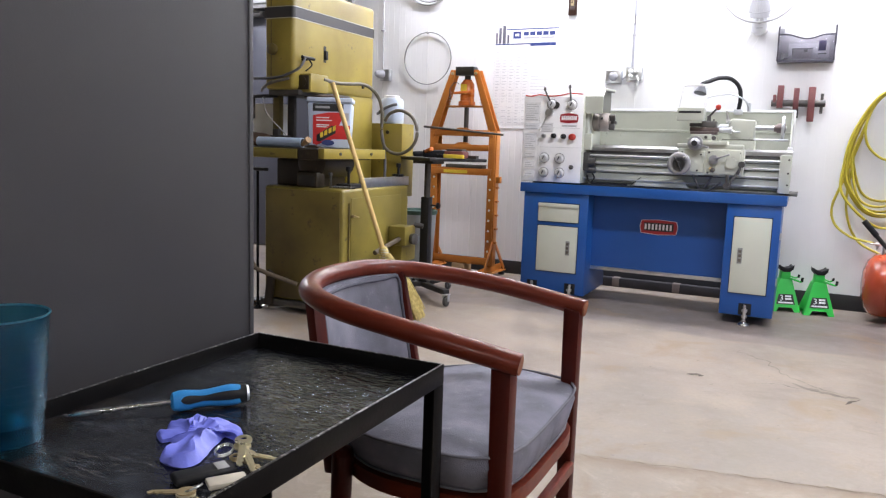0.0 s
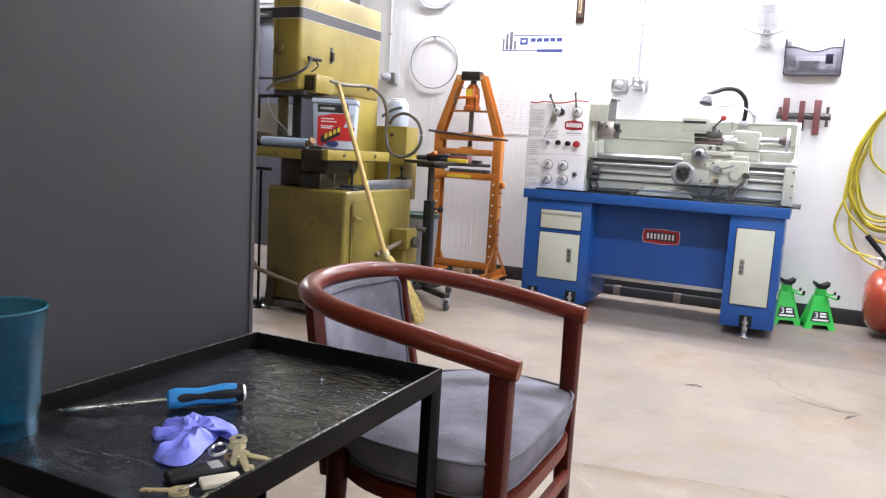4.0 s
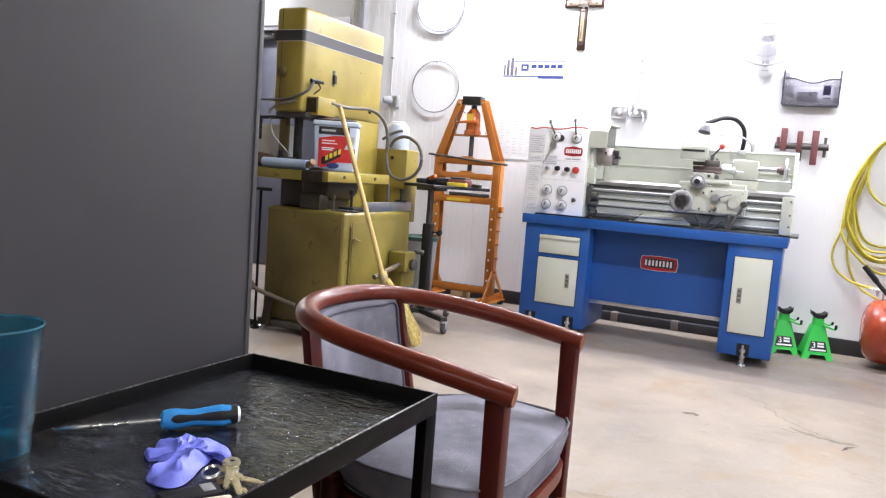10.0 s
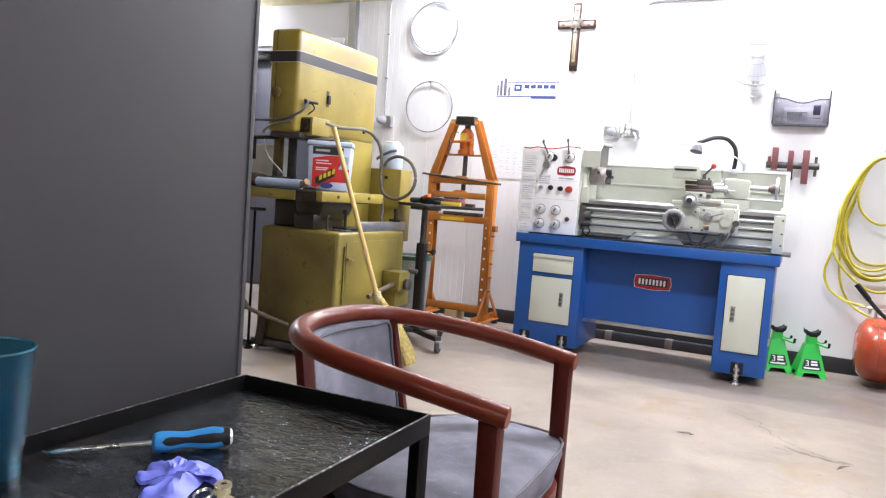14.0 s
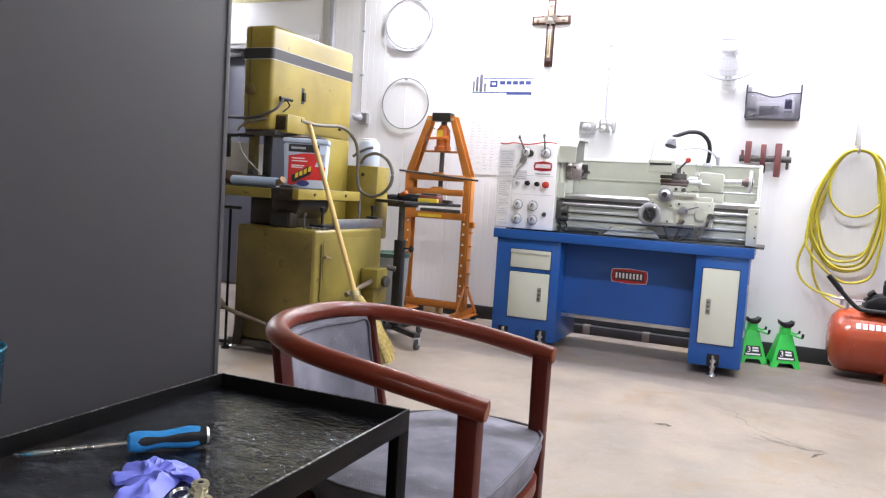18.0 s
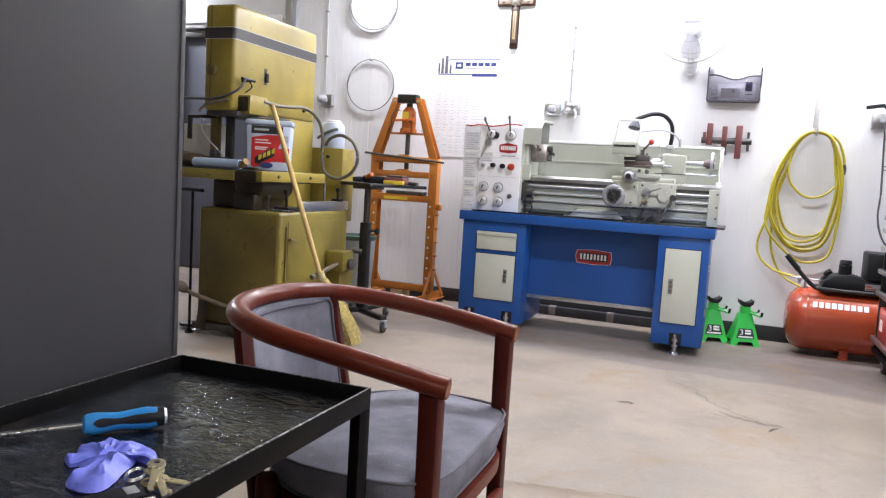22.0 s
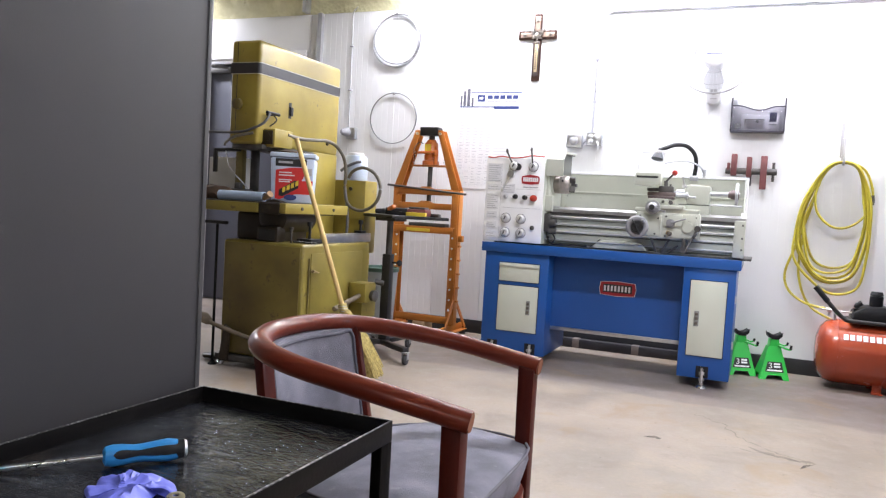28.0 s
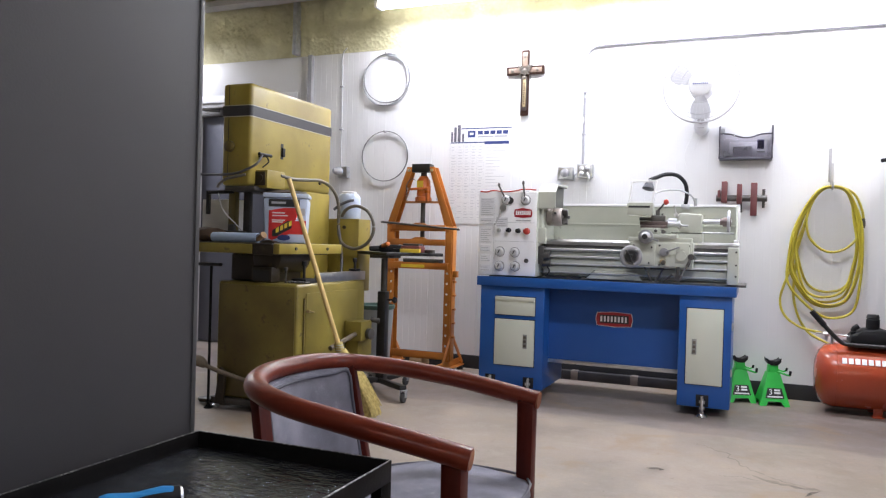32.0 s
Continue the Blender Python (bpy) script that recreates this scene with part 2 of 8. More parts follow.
def foam(name):
    """Sprayed foam: yellow-olive, lumpy, browner where it has aged."""
    m = mat(name, (0.64, 0.61, 0.40), 0.8, 0, 0.14, 3.5, 0.0, col2=(0.54, 0.50, 0.31), wear=0.2, wear_col=(0.46, 0.42, 0.26))
    n, l = m.node_tree.nodes, m.node_tree.links
    tc, v, bp = n.new("ShaderNodeTexCoord"), n.new("ShaderNodeTexVoronoi"), n.new("ShaderNodeBump")
    v.inputs["Scale"].default_value = 34
    bp.inputs["Strength"].default_value, bp.inputs["Distance"].default_value = 0.4, 0.014
    l.new(tc.outputs["Object"], v.inputs["Vector"])
    l.new(v.outputs["Distance"], bp.inputs["Height"])
    l.new(bp.outputs["Normal"], n["Principled BSDF"].inputs["Normal"])
    return m


def scratched(name, col, rough, mark):
    """Black shop enamel with long scratches, rubbed spots and smears, and a bluish sheen put into the colour."""
    m = mat(name, col, rough, 0, 0.3, 9, 0.12, 300, wear=0.14, wear_col=mark)
    n, l = m.node_tree.nodes, m.node_tree.links
    b = n["Principled BSDF"]
    tc = n.new("ShaderNodeTexCoord")
    h = None
    for ang, sc in ((0.5, 20), (2.1, 34), (1.2, 60)):
        mp, nz = n.new("ShaderNodeMapping"), n.new("ShaderNodeTexNoise")
        mp.inputs["Rotation"].default_value = (0, 0, ang)
        mp.inputs["Scale"].default_value = (1, 2.6, 1)
        nz.inputs["Scale"].default_value, nz.inputs["Detail"].default_value, nz.inputs["Roughness"].default_value = sc, 3, 0.5
        nz.inputs["Distortion"].default_value = 1.5
        l.new(tc.outputs["Object"], mp.inputs["Vector"])
        l.new(mp.outputs["Vector"], nz.inputs["Vector"])
        if h is None:
            h = nz.outputs["Fac"]
        else:
            mx = n.new("ShaderNodeMath")
            mx.operation = "MAXIMUM"
            l.new(h, mx.inputs[0])
            l.new(nz.outputs["Fac"], mx.inputs[1])
            h = mx.outputs["Value"]
    def patches(scale, lo, hi, a, z):
        nz, mr = n.new("ShaderNodeTexNoise"), n.new("ShaderNodeMapRange")
        nz.inputs["Scale"].default_value, nz.inputs["Detail"].default_value, nz.inputs["Distortion"].default_value = scale, 5, 0.6
        for key, val in (("From Min", lo), ("From Max", hi), ("To Min", a), ("To Max", z)):
            mr.inputs[key].default_value = val
        l.new(tc.outputs["Object"], nz.inputs["Vector"])
        l.new(nz.outputs["Fac"], mr.inputs["Value"])
        return mr.outputs["Result"]

    # brown oil smears, grey chalky streaks where parts were dragged, and bluish patches painted as sheen
    colour = b.inputs["Base Color"].links[0].from_socket
    for fac, tone in ((patches(7, 0.58, 0.68, 0, 0.6), (0.036, 0.025, 0.016)), (patches(5.3, 0.62, 0.72, 0, 0.55), (0.050, 0.046, 0.042)), (patches(22, 0.52, 0.68, 0, 0.45), (0.062, 0.070, 0.088))):
        mx = n.new("ShaderNodeMix")
        mx.data_type = "RGBA"
        mx.inputs["B"].default_value = (*tone, 1)
        l.new(fac, mx.inputs["Factor"])
        l.new(colour, mx.inputs["A"])
        colour = mx.outputs["Result"]
    # pale rubbed streaks, drawn out two ways and gathered in patches
    gather = patches(6.5, 0.44, 0.60, 0.0, 1.0)
    for ang, sc, lo, tone in ((0.55, 42, 0.60, (0.20, 0.19, 0.185)), (1.75, 34, 0.61, (0.16, 0.17, 0.195)), (-0.25, 55, 0.63, (0.17, 0.145, 0.12))):
        mp, nz, mr, ml, mx = n.new("ShaderNodeMapping"), n.new("ShaderNodeTexNoise"), n.new("ShaderNodeMapRange"), n.new("ShaderNodeMath"), n.new("ShaderNodeMix")
        mp.inputs["Rotation"].default_value, mp.inputs["Scale"].default_value = (0, 0, ang), (0.35, 2.2, 1)
        nz.inputs["Scale"].default_value, nz.inputs["Detail"].default_value, nz.inputs["Distortion"].default_value = sc, 4, 0.9
        mr.inputs["From Min"].default_value, mr.inputs["From Max"].default_value, mr.inputs["To Max"].default_value = lo, lo + 0.10, 0.50
        ml.operation, mx.data_type = "MULTIPLY", "RGBA"
        mx.inputs["B"].default_value = (*tone, 1)
        l.new(tc.outputs["Object"], mp.inputs["Vector"])
        l.new(mp.outputs["Vector"], nz.inputs["Vector"])
        l.new(nz.outputs["Fac"], mr.inputs["Value"])
        l.new(mr.outputs["Result"], ml.inputs[0])
        l.new(gather, ml.inputs[1])
        l.new(ml.outputs["Value"], mx.inputs["Factor"])
        l.new(colour, mx.inputs["A"])
        colour = mx.outputs["Result"]
    l.new(colour, b.inputs["Base Color"])
    bp = n.new("ShaderNodeBump")
    bp.inputs["Distance"].default_value = 0.0034
    l.new(patches(9, 0.36, 0.60, 0.45, 1.0), bp.inputs["Strength"])
    l.new(h, bp.inputs["Height"])
    l.new(bp.outputs["Normal"], b.inputs["Normal"])
    r = n.new("ShaderNodeMapRange")
    r.inputs["From Min"].default_value, r.inputs["From Max"].default_value = 0.45, 0.8
    r.inputs["To Min"].default_value, r.inputs["To Max"].default_value = max(0.05, rough - 0.14), rough + 0.12
    l.new(h, r.inputs["Value"])
    l.new(r.outputs["Result"], b.inputs["Roughness"])
    # reflections strengthened and given a blue tint
    b.inputs["IOR"].default_value, b.inputs["Specular IOR Level"].default_value = 1.8, 0.9
    b.inputs["Specular Tint"].default_value = (0.78, 0.88, 1.0, 1)
    return m


M = {
    "wall": mat("white_liner_panel", (0.80, 0.80, 0.815), 0.42, 0, 0.03, 2.5, 0.03, 90),
    "plain_wall": mat("off_white_wall_paint", (0.60, 0.60, 0.61), 0.6, 0, 0.06, 1.5, 0.05),
    "floor": concrete("sealed_concrete"),
    "crack": mat("dark_crack", (0.15, 0.125, 0.104), 0.9, 0, 0.4, 30, 0.2),
    "scuff": mat("grey_floor_scuff", (0.190, 0.158, 0.128), 0.6, 0, 0.25, 30, 0.1),
    "mark": mat("brown_black_floor_mark", (0.110, 0.090, 0.074), 0.8, 0, 0.5, 30, 0.2),
    "joint": mat("brown_joint_dirt", (0.235, 0.185, 0.128), 0.8, 0, 0.4, 25, 0.2),
    "foam": foam("spray_foam"),
    "rubber_base": mat("black_base_rubber", (0.018, 0.018, 0.02), 0.6, 0, 0.2, 12),
    "steel": mat("bright_steel", (0.62, 0.62, 0.62), 0.32, 1, 0.12, 20, 0.04),
    "galv": mat("galvanised_steel", (0.50, 0.51, 0.53), 0.5, 0.8, 0.18, 25, 0.05),
    "conduit_white": mat("painted_conduit", (0.33, 0.33, 0.36), 0.4, 0, 0.08, 14),
    "iron": mat("dark_steel", (0.10, 0.095, 0.09), 0.5, 0.6, 0.3, 14, 0.1),
    "chuck": mat("oiled_chuck_steel", (0.30, 0.265, 0.245), 0.4, 0.5, 0.2, 30, 0.08),
    "slide": mat("worn_brown_slide", (0.14, 0.105, 0.10), 0.45, 0.4, 0.25, 25, 0.08),
    "chrome": mat("chrome", (0.62, 0.62, 0.64), 0.30, 1, 0.05, 20, 0.0),
    "black": mat("black_plastic", (0.012, 0.012, 0.0135), 0.5, 0, 0.2, 15, spec=0.3),
    "black_paint": mat("black_steel_paint", (0.014, 0.013, 0.013), 0.38, 0, 0.25, 10, 0.05, wear=0.15, wear_col=(0.10, 0.09, 0.085)),
    "cart_edge": mat("chipped_enamel_edge", (0.02, 0.019, 0.018), 0.35, 0.2, 0.3, 40, 0.1, wear=0.75, wear_col=(0.30, 0.29, 0.28)),
    "cart_black": mat("black_cart_enamel", (0.0075, 0.0068, 0.0066), 0.4, 0, 0.25, 10, 0.05, wear=0.06, wear_col=(0.035, 0.031, 0.028), spec=0.08),
    "tray_black": scratched("scratched_black_enamel", (0.0125, 0.0122, 0.0138), 0.17, (0.060, 0.054, 0.050)),
    "locker": mat("charcoal_locker_paint", (0.049, 0.0475, 0.051), 0.62, 0, 0.10, 2.0, 0.06, 260, spec=0.35),
    # lighter copy of the locker paint, an edge highlight put into the colour
    "locker_edge": mat("charcoal_locker_lit_edge", (0.075, 0.074, 0.078), 0.42, 0, 0.1, 6, 0.05),
    "saw": mat("mustard_machine_enamel", (0.36, 0.283, 0.055), 0.34, 0, 0.16, 3.0, 0.06, 150, col2=(0.25, 0.185, 0.030), wear=0.2, wear_col=(0.13, 0.095, 0.04), coat=0.1),
    # oil stains and the dimmer light on the saw's front, both in the colour
    "saw_grimy": mat("stained_shaded_mustard_enamel", (0.165, 0.125, 0.028), 0.42, 0, 0.3, 3.0, 0.08, 150, col2=(0.10, 0.072, 0.024), wear=0.4, wear_col=(0.07, 0.048, 0.022)),
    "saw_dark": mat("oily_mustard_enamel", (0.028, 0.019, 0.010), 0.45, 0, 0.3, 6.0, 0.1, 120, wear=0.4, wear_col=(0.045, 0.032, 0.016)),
    "stripe": mat("charcoal_stripe", (0.036, 0.034, 0.038), 0.4, 0, 0.1, 8),
    "stripe_white": mat("white_pinstripe", (0.48, 0.45, 0.36), 0.4, 0, 0.1, 20),
    "orange": mat("press_orange_paint", (0.50, 0.185, 0.030), 0.38, 0, 0.15, 5, 0.06, 160, col2=(0.46, 0.140, 0.020), wear=0.12, wear_col=(0.30, 0.10, 0.03)),
    "jack_orange": mat("jack_red_orange", (0.62, 0.155, 0.025), 0.3, 0, 0.12, 10, coat=0.2),
    "blue": mat("lathe_stand_blue", (0.010, 0.078, 0.305), 0.36, 0, 0.1, 3, 0.05, 200, wear=0.06, wear_col=(0.05, 0.11, 0.25), coat=0.1),
    # the stand's blue again, with the recess's shade put into the colour
    "blue_dark": mat("stand_shaded_recess_blue", (0.010, 0.064, 0.250), 0.42, 0, 0.12, 3, 0.05),
    "sage": mat("machine_sage_enamel", (0.46, 0.475, 0.405), 0.36, 0, 0.10, 4, 0.05, 160, wear=0.16, wear_col=(0.27, 0.27, 0.225)),
    "sage_door": mat("pale_sage_door", (0.56, 0.58, 0.50), 0.4, 0, 0.05, 3, 0.03),
    "panel_white": mat("white_control_panel", (0.87, 0.87, 0.885), 0.35, 0, 0.05, 5, 0.02),
    "knob": mat("satin_dial_metal", (0.62, 0.62, 0.63), 0.35, 0.3, 0.08, 30, 0.02),
    "plate": mat("pale_printed_plate", (0.70, 0.70, 0.72), 0.45, 0, 0.05, 20, 0),
    "print": mat("grey_print", (0.42, 0.42, 0.44), 0.5, 0, 0.1, 20, 0),
    "paper": mat("white_paper", (0.78, 0.78, 0.79), 0.7, 0, 0.03, 6, 0.03),
    "ink_blue": mat("navy_print", (0.03, 0.05, 0.18), 0.5, 0, 0.1, 20, 0),
    "pale_ink": mat("pale_blue_print", (0.16, 0.19, 0.42), 0.5, 0, 0.1, 20, 0),
    "ink_red": mat("red_print", (0.60, 0.03, 0.03), 0.45, 0, 0.1, 20, 0),
    "ink_yellow": mat("yellow_print", (0.72, 0.55, 0.05), 0.45, 0, 0.1, 20, 0),
    "ink_black": mat("black_print", (0.02, 0.02, 0.02), 0.45, 0, 0.1, 20, 0),
    "ink_white": mat("white_print", (0.8, 0.8, 0.8), 0.45, 0, 0.05, 20, 0),
    "red_badge": mat("red_badge", (0.34, 0.02, 0.028), 0.35, 0, 0.1, 20, 0),
    "red_plastic": mat("red_plastic", (0.42, 0.035, 0.022), 0.35, 0, 0.1, 15),
    "maroon": mat("maroon_paint", (0.155, 0.045, 0.046), 0.5, 0, 0.25, 12, 0.1, wear=0.2, wear_col=(0.25, 0.12, 0.11)),
    "tank_red": mat("compressor_red_paint", (0.40, 0.060, 0.020), 0.26, 0, 0.10, 4, 0.03, coat=0.4),
    "green": mat("jack_stand_green", (0.03, 0.52, 0.07), 0.35, 0, 0.12, 8, 0.05),
    "hose": mat("yellow_air_hose", (0.48, 0.415, 0.040), 0.42, 0, 0.15, 9, 0.05, col2=(0.40, 0.31, 0.02)),
    "broom_wood": wood("bare_broom_handle", (0.62, 0.43, 0.16), (0.72, 0.55, 0.26), 0.45, "Z", 1.0, 0.1),
    "straw": mat("broom_straw", (0.56, 0.45, 0.17), 0.75, 0, 0.25, 60, 0.3, 200, col2=(0.44, 0.34, 0.11)),
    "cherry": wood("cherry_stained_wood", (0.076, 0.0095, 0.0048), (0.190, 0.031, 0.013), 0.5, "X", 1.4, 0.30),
    # same stain with upright grain, darkened in colour for the shaded legs and stiles
    "cherry_v": wood("cherry_stained_wood_shaded_upright", (0.034, 0.0035, 0.0022), (0.088, 0.010, 0.005), 0.6, "Z", 1.4, 0.22),
    "wood_end": wood("worn_wood_end", (0.20, 0.075, 0.04), (0.28, 0.12, 0.07), 0.6, "X", 1.0, 0.0),
    "fabric": mat("grey_blue_upholstery", (0.245, 0.242, 0.292), 0.9, 0, 0.26, 9, 0.5, 420, col2=(0.185, 0.184, 0.222), wear=0.25, wear_col=(0.27, 0.26, 0.29), spec=0.2),
    "piping": mat("grey_piping", (0.115, 0.115, 0.14), 0.85, 0, 0.1, 30, 0.3, spec=0.2),
    "seam": mat("worn_seat_piping", (0.165, 0.162, 0.185), 0.85, 0, 0.15, 30, 0.3, spec=0.2),
    "cup": clear("turquoise_tumbler", (0.15, 0.64, 0.87), 0.24),
    "cup_rim": clear("turquoise_rim", (0.10, 0.50, 0.66), 0.4, 1.3, 0.9),
    "water": clear("water", (0.35, 0.85, 0.95), 0.02, 1.33),
    "smoke": clear("smoked_acrylic", (0.56, 0.545, 0.60), 0.1, 1.2),
    "lens": clear("clear_shield", (0.92, 0.93, 0.95), 0.05, 1.1),
    "handle_blue": mat("blue_grip", (0.03, 0.26, 0.62), 0.4, 0, 0.08, 20, 0.05),
    "nitrile": mat("periwinkle_nitrile", (0.19, 0.22, 0.78), 0.45, 0, 0.08, 14, 0.1, col2=(0.15, 0.175, 0.68)),
    "brass": mat("worn_brass", (0.74, 0.67, 0.47), 0.3, 0.85, 0.2, 60, 0.05),
    "tag": mat("cream_key_tag", (0.66, 0.60, 0.50), 0.4, 0, 0.1, 30, 0.03),
    "white_plastic": mat("white_plastic", (0.78, 0.78, 0.79), 0.35, 0, 0.05, 8, 0.02),
    "fan_white": mat("fan_white_plastic", (0.72, 0.725, 0.745), 0.35, 0, 0.05, 8, 0.02),
    "fan_blade": clear("milky_fan_blade", (0.55, 0.55, 0.57), 0.6, 1.1, 0.35),
    "fan_wire": mat("grey_fan_guard_wire", (0.46, 0.46, 0.47), 0.4, 0, 0.05, 8, 0.02),
    "smoke_edge": mat("dark_smoked_edge", (0.060, 0.057, 0.075), 0.35, 0, 0.1, 12, 0.02),
    "grey_plastic": mat("grey_plastic", (0.33, 0.33, 0.35), 0.45, 0, 0.12, 10),
    "pale_blue": mat("pale_blue_plastic", (0.38, 0.49, 0.66), 0.4, 0, 0.08, 8),
    "tub": mat("pale_tub_plastic", (0.52, 0.60, 0.74), 0.35, 0, 0.05, 8, 0.02),
    "door": mat("slate_door_paint", (0.090, 0.094, 0.122), 0.45, 0, 0.08, 3, 0.05),
    "trim_grey": mat("grey_frame_paint", (0.42, 0.41, 0.42), 0.45, 0, 0.1, 6, 0.04),
    "copper_inlay": mat("dull_copper_inlay", (0.27, 0.195, 0.150), 0.5, 0.3, 0.25, 45, 0.1, wear=0.3, wear_col=(0.20, 0.13, 0.10)),
    "walnut_edge": mat("near_black_walnut", (0.045, 0.028, 0.024), 0.55, 0, 0.25, 40, 0.1),
    "bronze": mat("aged_gilt", (0.40, 0.31, 0.17), 0.5, 0.2, 0.2, 40, 0.1),
    "walnut": wood("dark_walnut", (0.024, 0.012, 0.009), (0.056, 0.027, 0.019), 0.6, "Z", 1.0, 0.0),
    "pewter": mat("dull_pewter", (0.16, 0.14, 0.12), 0.45, 0.6, 0.2, 40, 0.1),
    "wood_block": wood("old_pine", (0.30, 0.19, 0.10), (0.42, 0.29, 0.17), 0.7, "X", 1.0, 0.0),
    "brown": mat("brown_rag", (0.085, 0.05, 0.03), 0.85, 0, 0.35, 20, 0.3),
    "card": mat("off_white_card", (0.66, 0.66, 0.67), 0.7, 0, 0.06, 10, 0.02),
    "tyre": mat("grey_caster_rubber", (0.06, 0.06, 0.062), 0.7, 0, 0.2, 20, 0.1),
    "latch_grey": mat("grey_latch_metal", (0.27, 0.275, 0.265), 0.45, 0.3, 0.15, 40, 0.05),
    "milky_sheet": mat("milky_plastic_sheet", (0.60, 0.60, 0.615), 0.4, 0, 0.05, 10, 0.02),
    "dull_violet": mat("dull_violet_card", (0.15, 0.14, 0.26), 0.6, 0, 0.15, 20, 0),
    # dark tone for shaded insides, gaps and shadow lines on the lathe
    "guard_dark": mat("shade_dark_sage", (0.085, 0.088, 0.072), 0.5, 0, 0.2, 14, 0.05),
    "wheel_grey": mat("dull_wheel_metal", (0.30, 0.30, 0.31), 0.42, 0.35, 0.15, 30, 0.05),
    "rod_steel": mat("oiled_rod_steel", (0.52, 0.52, 0.51), 0.35, 0.5, 0.15, 30, 0.03),
    "rack_black": mat("matt_black_rack_paint", (0.005, 0.0048, 0.0048), 0.55, 0, 0.2, 10, 0.04, spec=0.12),
    "bar_grey": mat("dusty_dark_bar", (0.040, 0.038, 0.043), 0.55, 0.2, 0.25, 12, 0.08),
    "tan_strap": mat("dusty_tan_strap", (0.20, 0.165, 0.148), 0.7, 0, 0.2, 20, 0.1),
    # darker mustard than the head's, for base, base door, table and drive box
    "saw_base": mat("darker_mustard_enamel", (0.255, 0.205, 0.040), 0.38, 0, 0.2, 2.6, 0.06, 150, col2=(0.165, 0.125, 0.026), wear=0.28, wear_col=(0.10, 0.072, 0.03)),
    "dried_brown": mat("dried_brown_grease", (0.125, 0.095, 0.062), 0.7, 0, 0.3, 20, 0.2),
    "bin": mat("grey_bin_plastic", (0.30, 0.32, 0.33), 0.5, 0, 0.1, 8),
    "teal": mat("dull_green_rim", (0.045, 0.09, 0.07), 0.5, 0, 0.1, 8),
    "tube_glow": glow("lit_tube", (1.0, 0.99, 0.97), TUBE_GLOW),
    "blade": mat("saw_blade_steel", (0.20, 0.20, 0.21), 0.35, 0.9, 0.2, 30, 0.05),
    "wire": mat("cable_grey", (0.10, 0.10, 0.11), 0.55, 0, 0.15, 15),
    "conduit_flex": mat("flexible_conduit", (0.15, 0.135, 0.11), 0.5, 0.2, 0.15, 40, 0.2, 400),
}


# ---- building helpers ----
ORG = {}


def thing(name, at, label, category, group="", kind=""):
    """An Empty at the base of a thing; its parts are given in world metres and hang from it."""
    e = new(name)
    e.empty_display_size = 0.05
    e.location = at
    ORG[e.name] = Vector(at)
    return tagged(e, label, category, group, kind)


def origin(ob):
    total = Vector((0, 0, 0))
    while ob is not None:
        total += ORG.get(ob.name, Vector((0, 0, 0)))
        ob = ob.parent
    return total


def part(name, bm, material, parent=None, label="", smooth=True):
    """Links a bmesh as one mesh object under a thing or a part."""
    off = origin(parent)
    bmesh.ops.recalc_face_normals(bm, faces=bm.faces[:])
    if off.length:
        bmesh.ops.translate(bm, verts=bm.verts[:], vec=-off)
    me = bpy.data.meshes.new(name)
    bm.to_mesh(me)
    bm.free()
    mats = material if isinstance(material, (list, tuple)) else [material]
    for x in mats:
        me.materials.append(M[x] if isinstance(x, str) else x)
    if smooth:
        me.shade_smooth()
        me.set_sharp_from_angle(angle=radians(38))
    ob = new(name, me)
    ob.parent = parent
    if label:
        ob["label"] = label
    return ob


def solo(name, bm, material, label, category, group="", kind="", smooth=True):
    return tagged(part(name, bm, material, None, "", smooth), label, category, group, kind)


def join(*bms):
    """One bmesh out of several."""
    out = bmesh.new()
    for b in bms:
        me = bpy.data.meshes.new("tmp")
        b.to_mesh(me)
        b.free()
        out.from_mesh(me)
        bpy.data.meshes.remove(me)
    return out


def box(x0, x1, y0, y1, z0, z1, bevel=0.0, seg=2):
    bm = bmesh.new()
    bmesh.ops.create_cube(bm, size=1)
    for v in bm.verts:
        v.co = ((x0 + x1) / 2 + v.co.x * (x1 - x0), (y0 + y1) / 2 + v.co.y * (y1 - y0), (z0 + z1) / 2 + v.co.z * (z1 - z0))
    if bevel:
        bmesh.ops.bevel(bm, geom=bm.edges[:], offset=min(bevel, 0.45 * min(x1 - x0, y1 - y0, z1 - z0)), segments=seg, profile=0.5, affect="EDGES", clamp_overlap=True)
    return bm


def moved(bm, m):
    bmesh.ops.transform(bm, matrix=m, verts=bm.verts[:])
    return bm


def cyl(p, q, r, r2=None, seg=20, bevel=0.0):
    """A round bar from p to q, tapered if r2 is given."""
    p, q = Vector(p), Vector(q)
    bm = bmesh.new()
    bmesh.ops.create_cone(bm, cap_ends=True, segments=seg, radius1=r, radius2=r if r2 is None else r2, depth=(q - p).length)
    if bevel:
        rims = [e for e in bm.edges if len(e.link_faces) == 2 and any(len(f.verts) > 4 for f in e.link_faces)]
        bmesh.ops.bevel(bm, geom=rims, offset=bevel, segments=2, profile=0.5, affect="EDGES")
    turn = (q - p).to_track_quat("Z", "Y").to_matrix().to_4x4()
    return moved(bm, Matrix.Translation((p + q) / 2) @ turn)


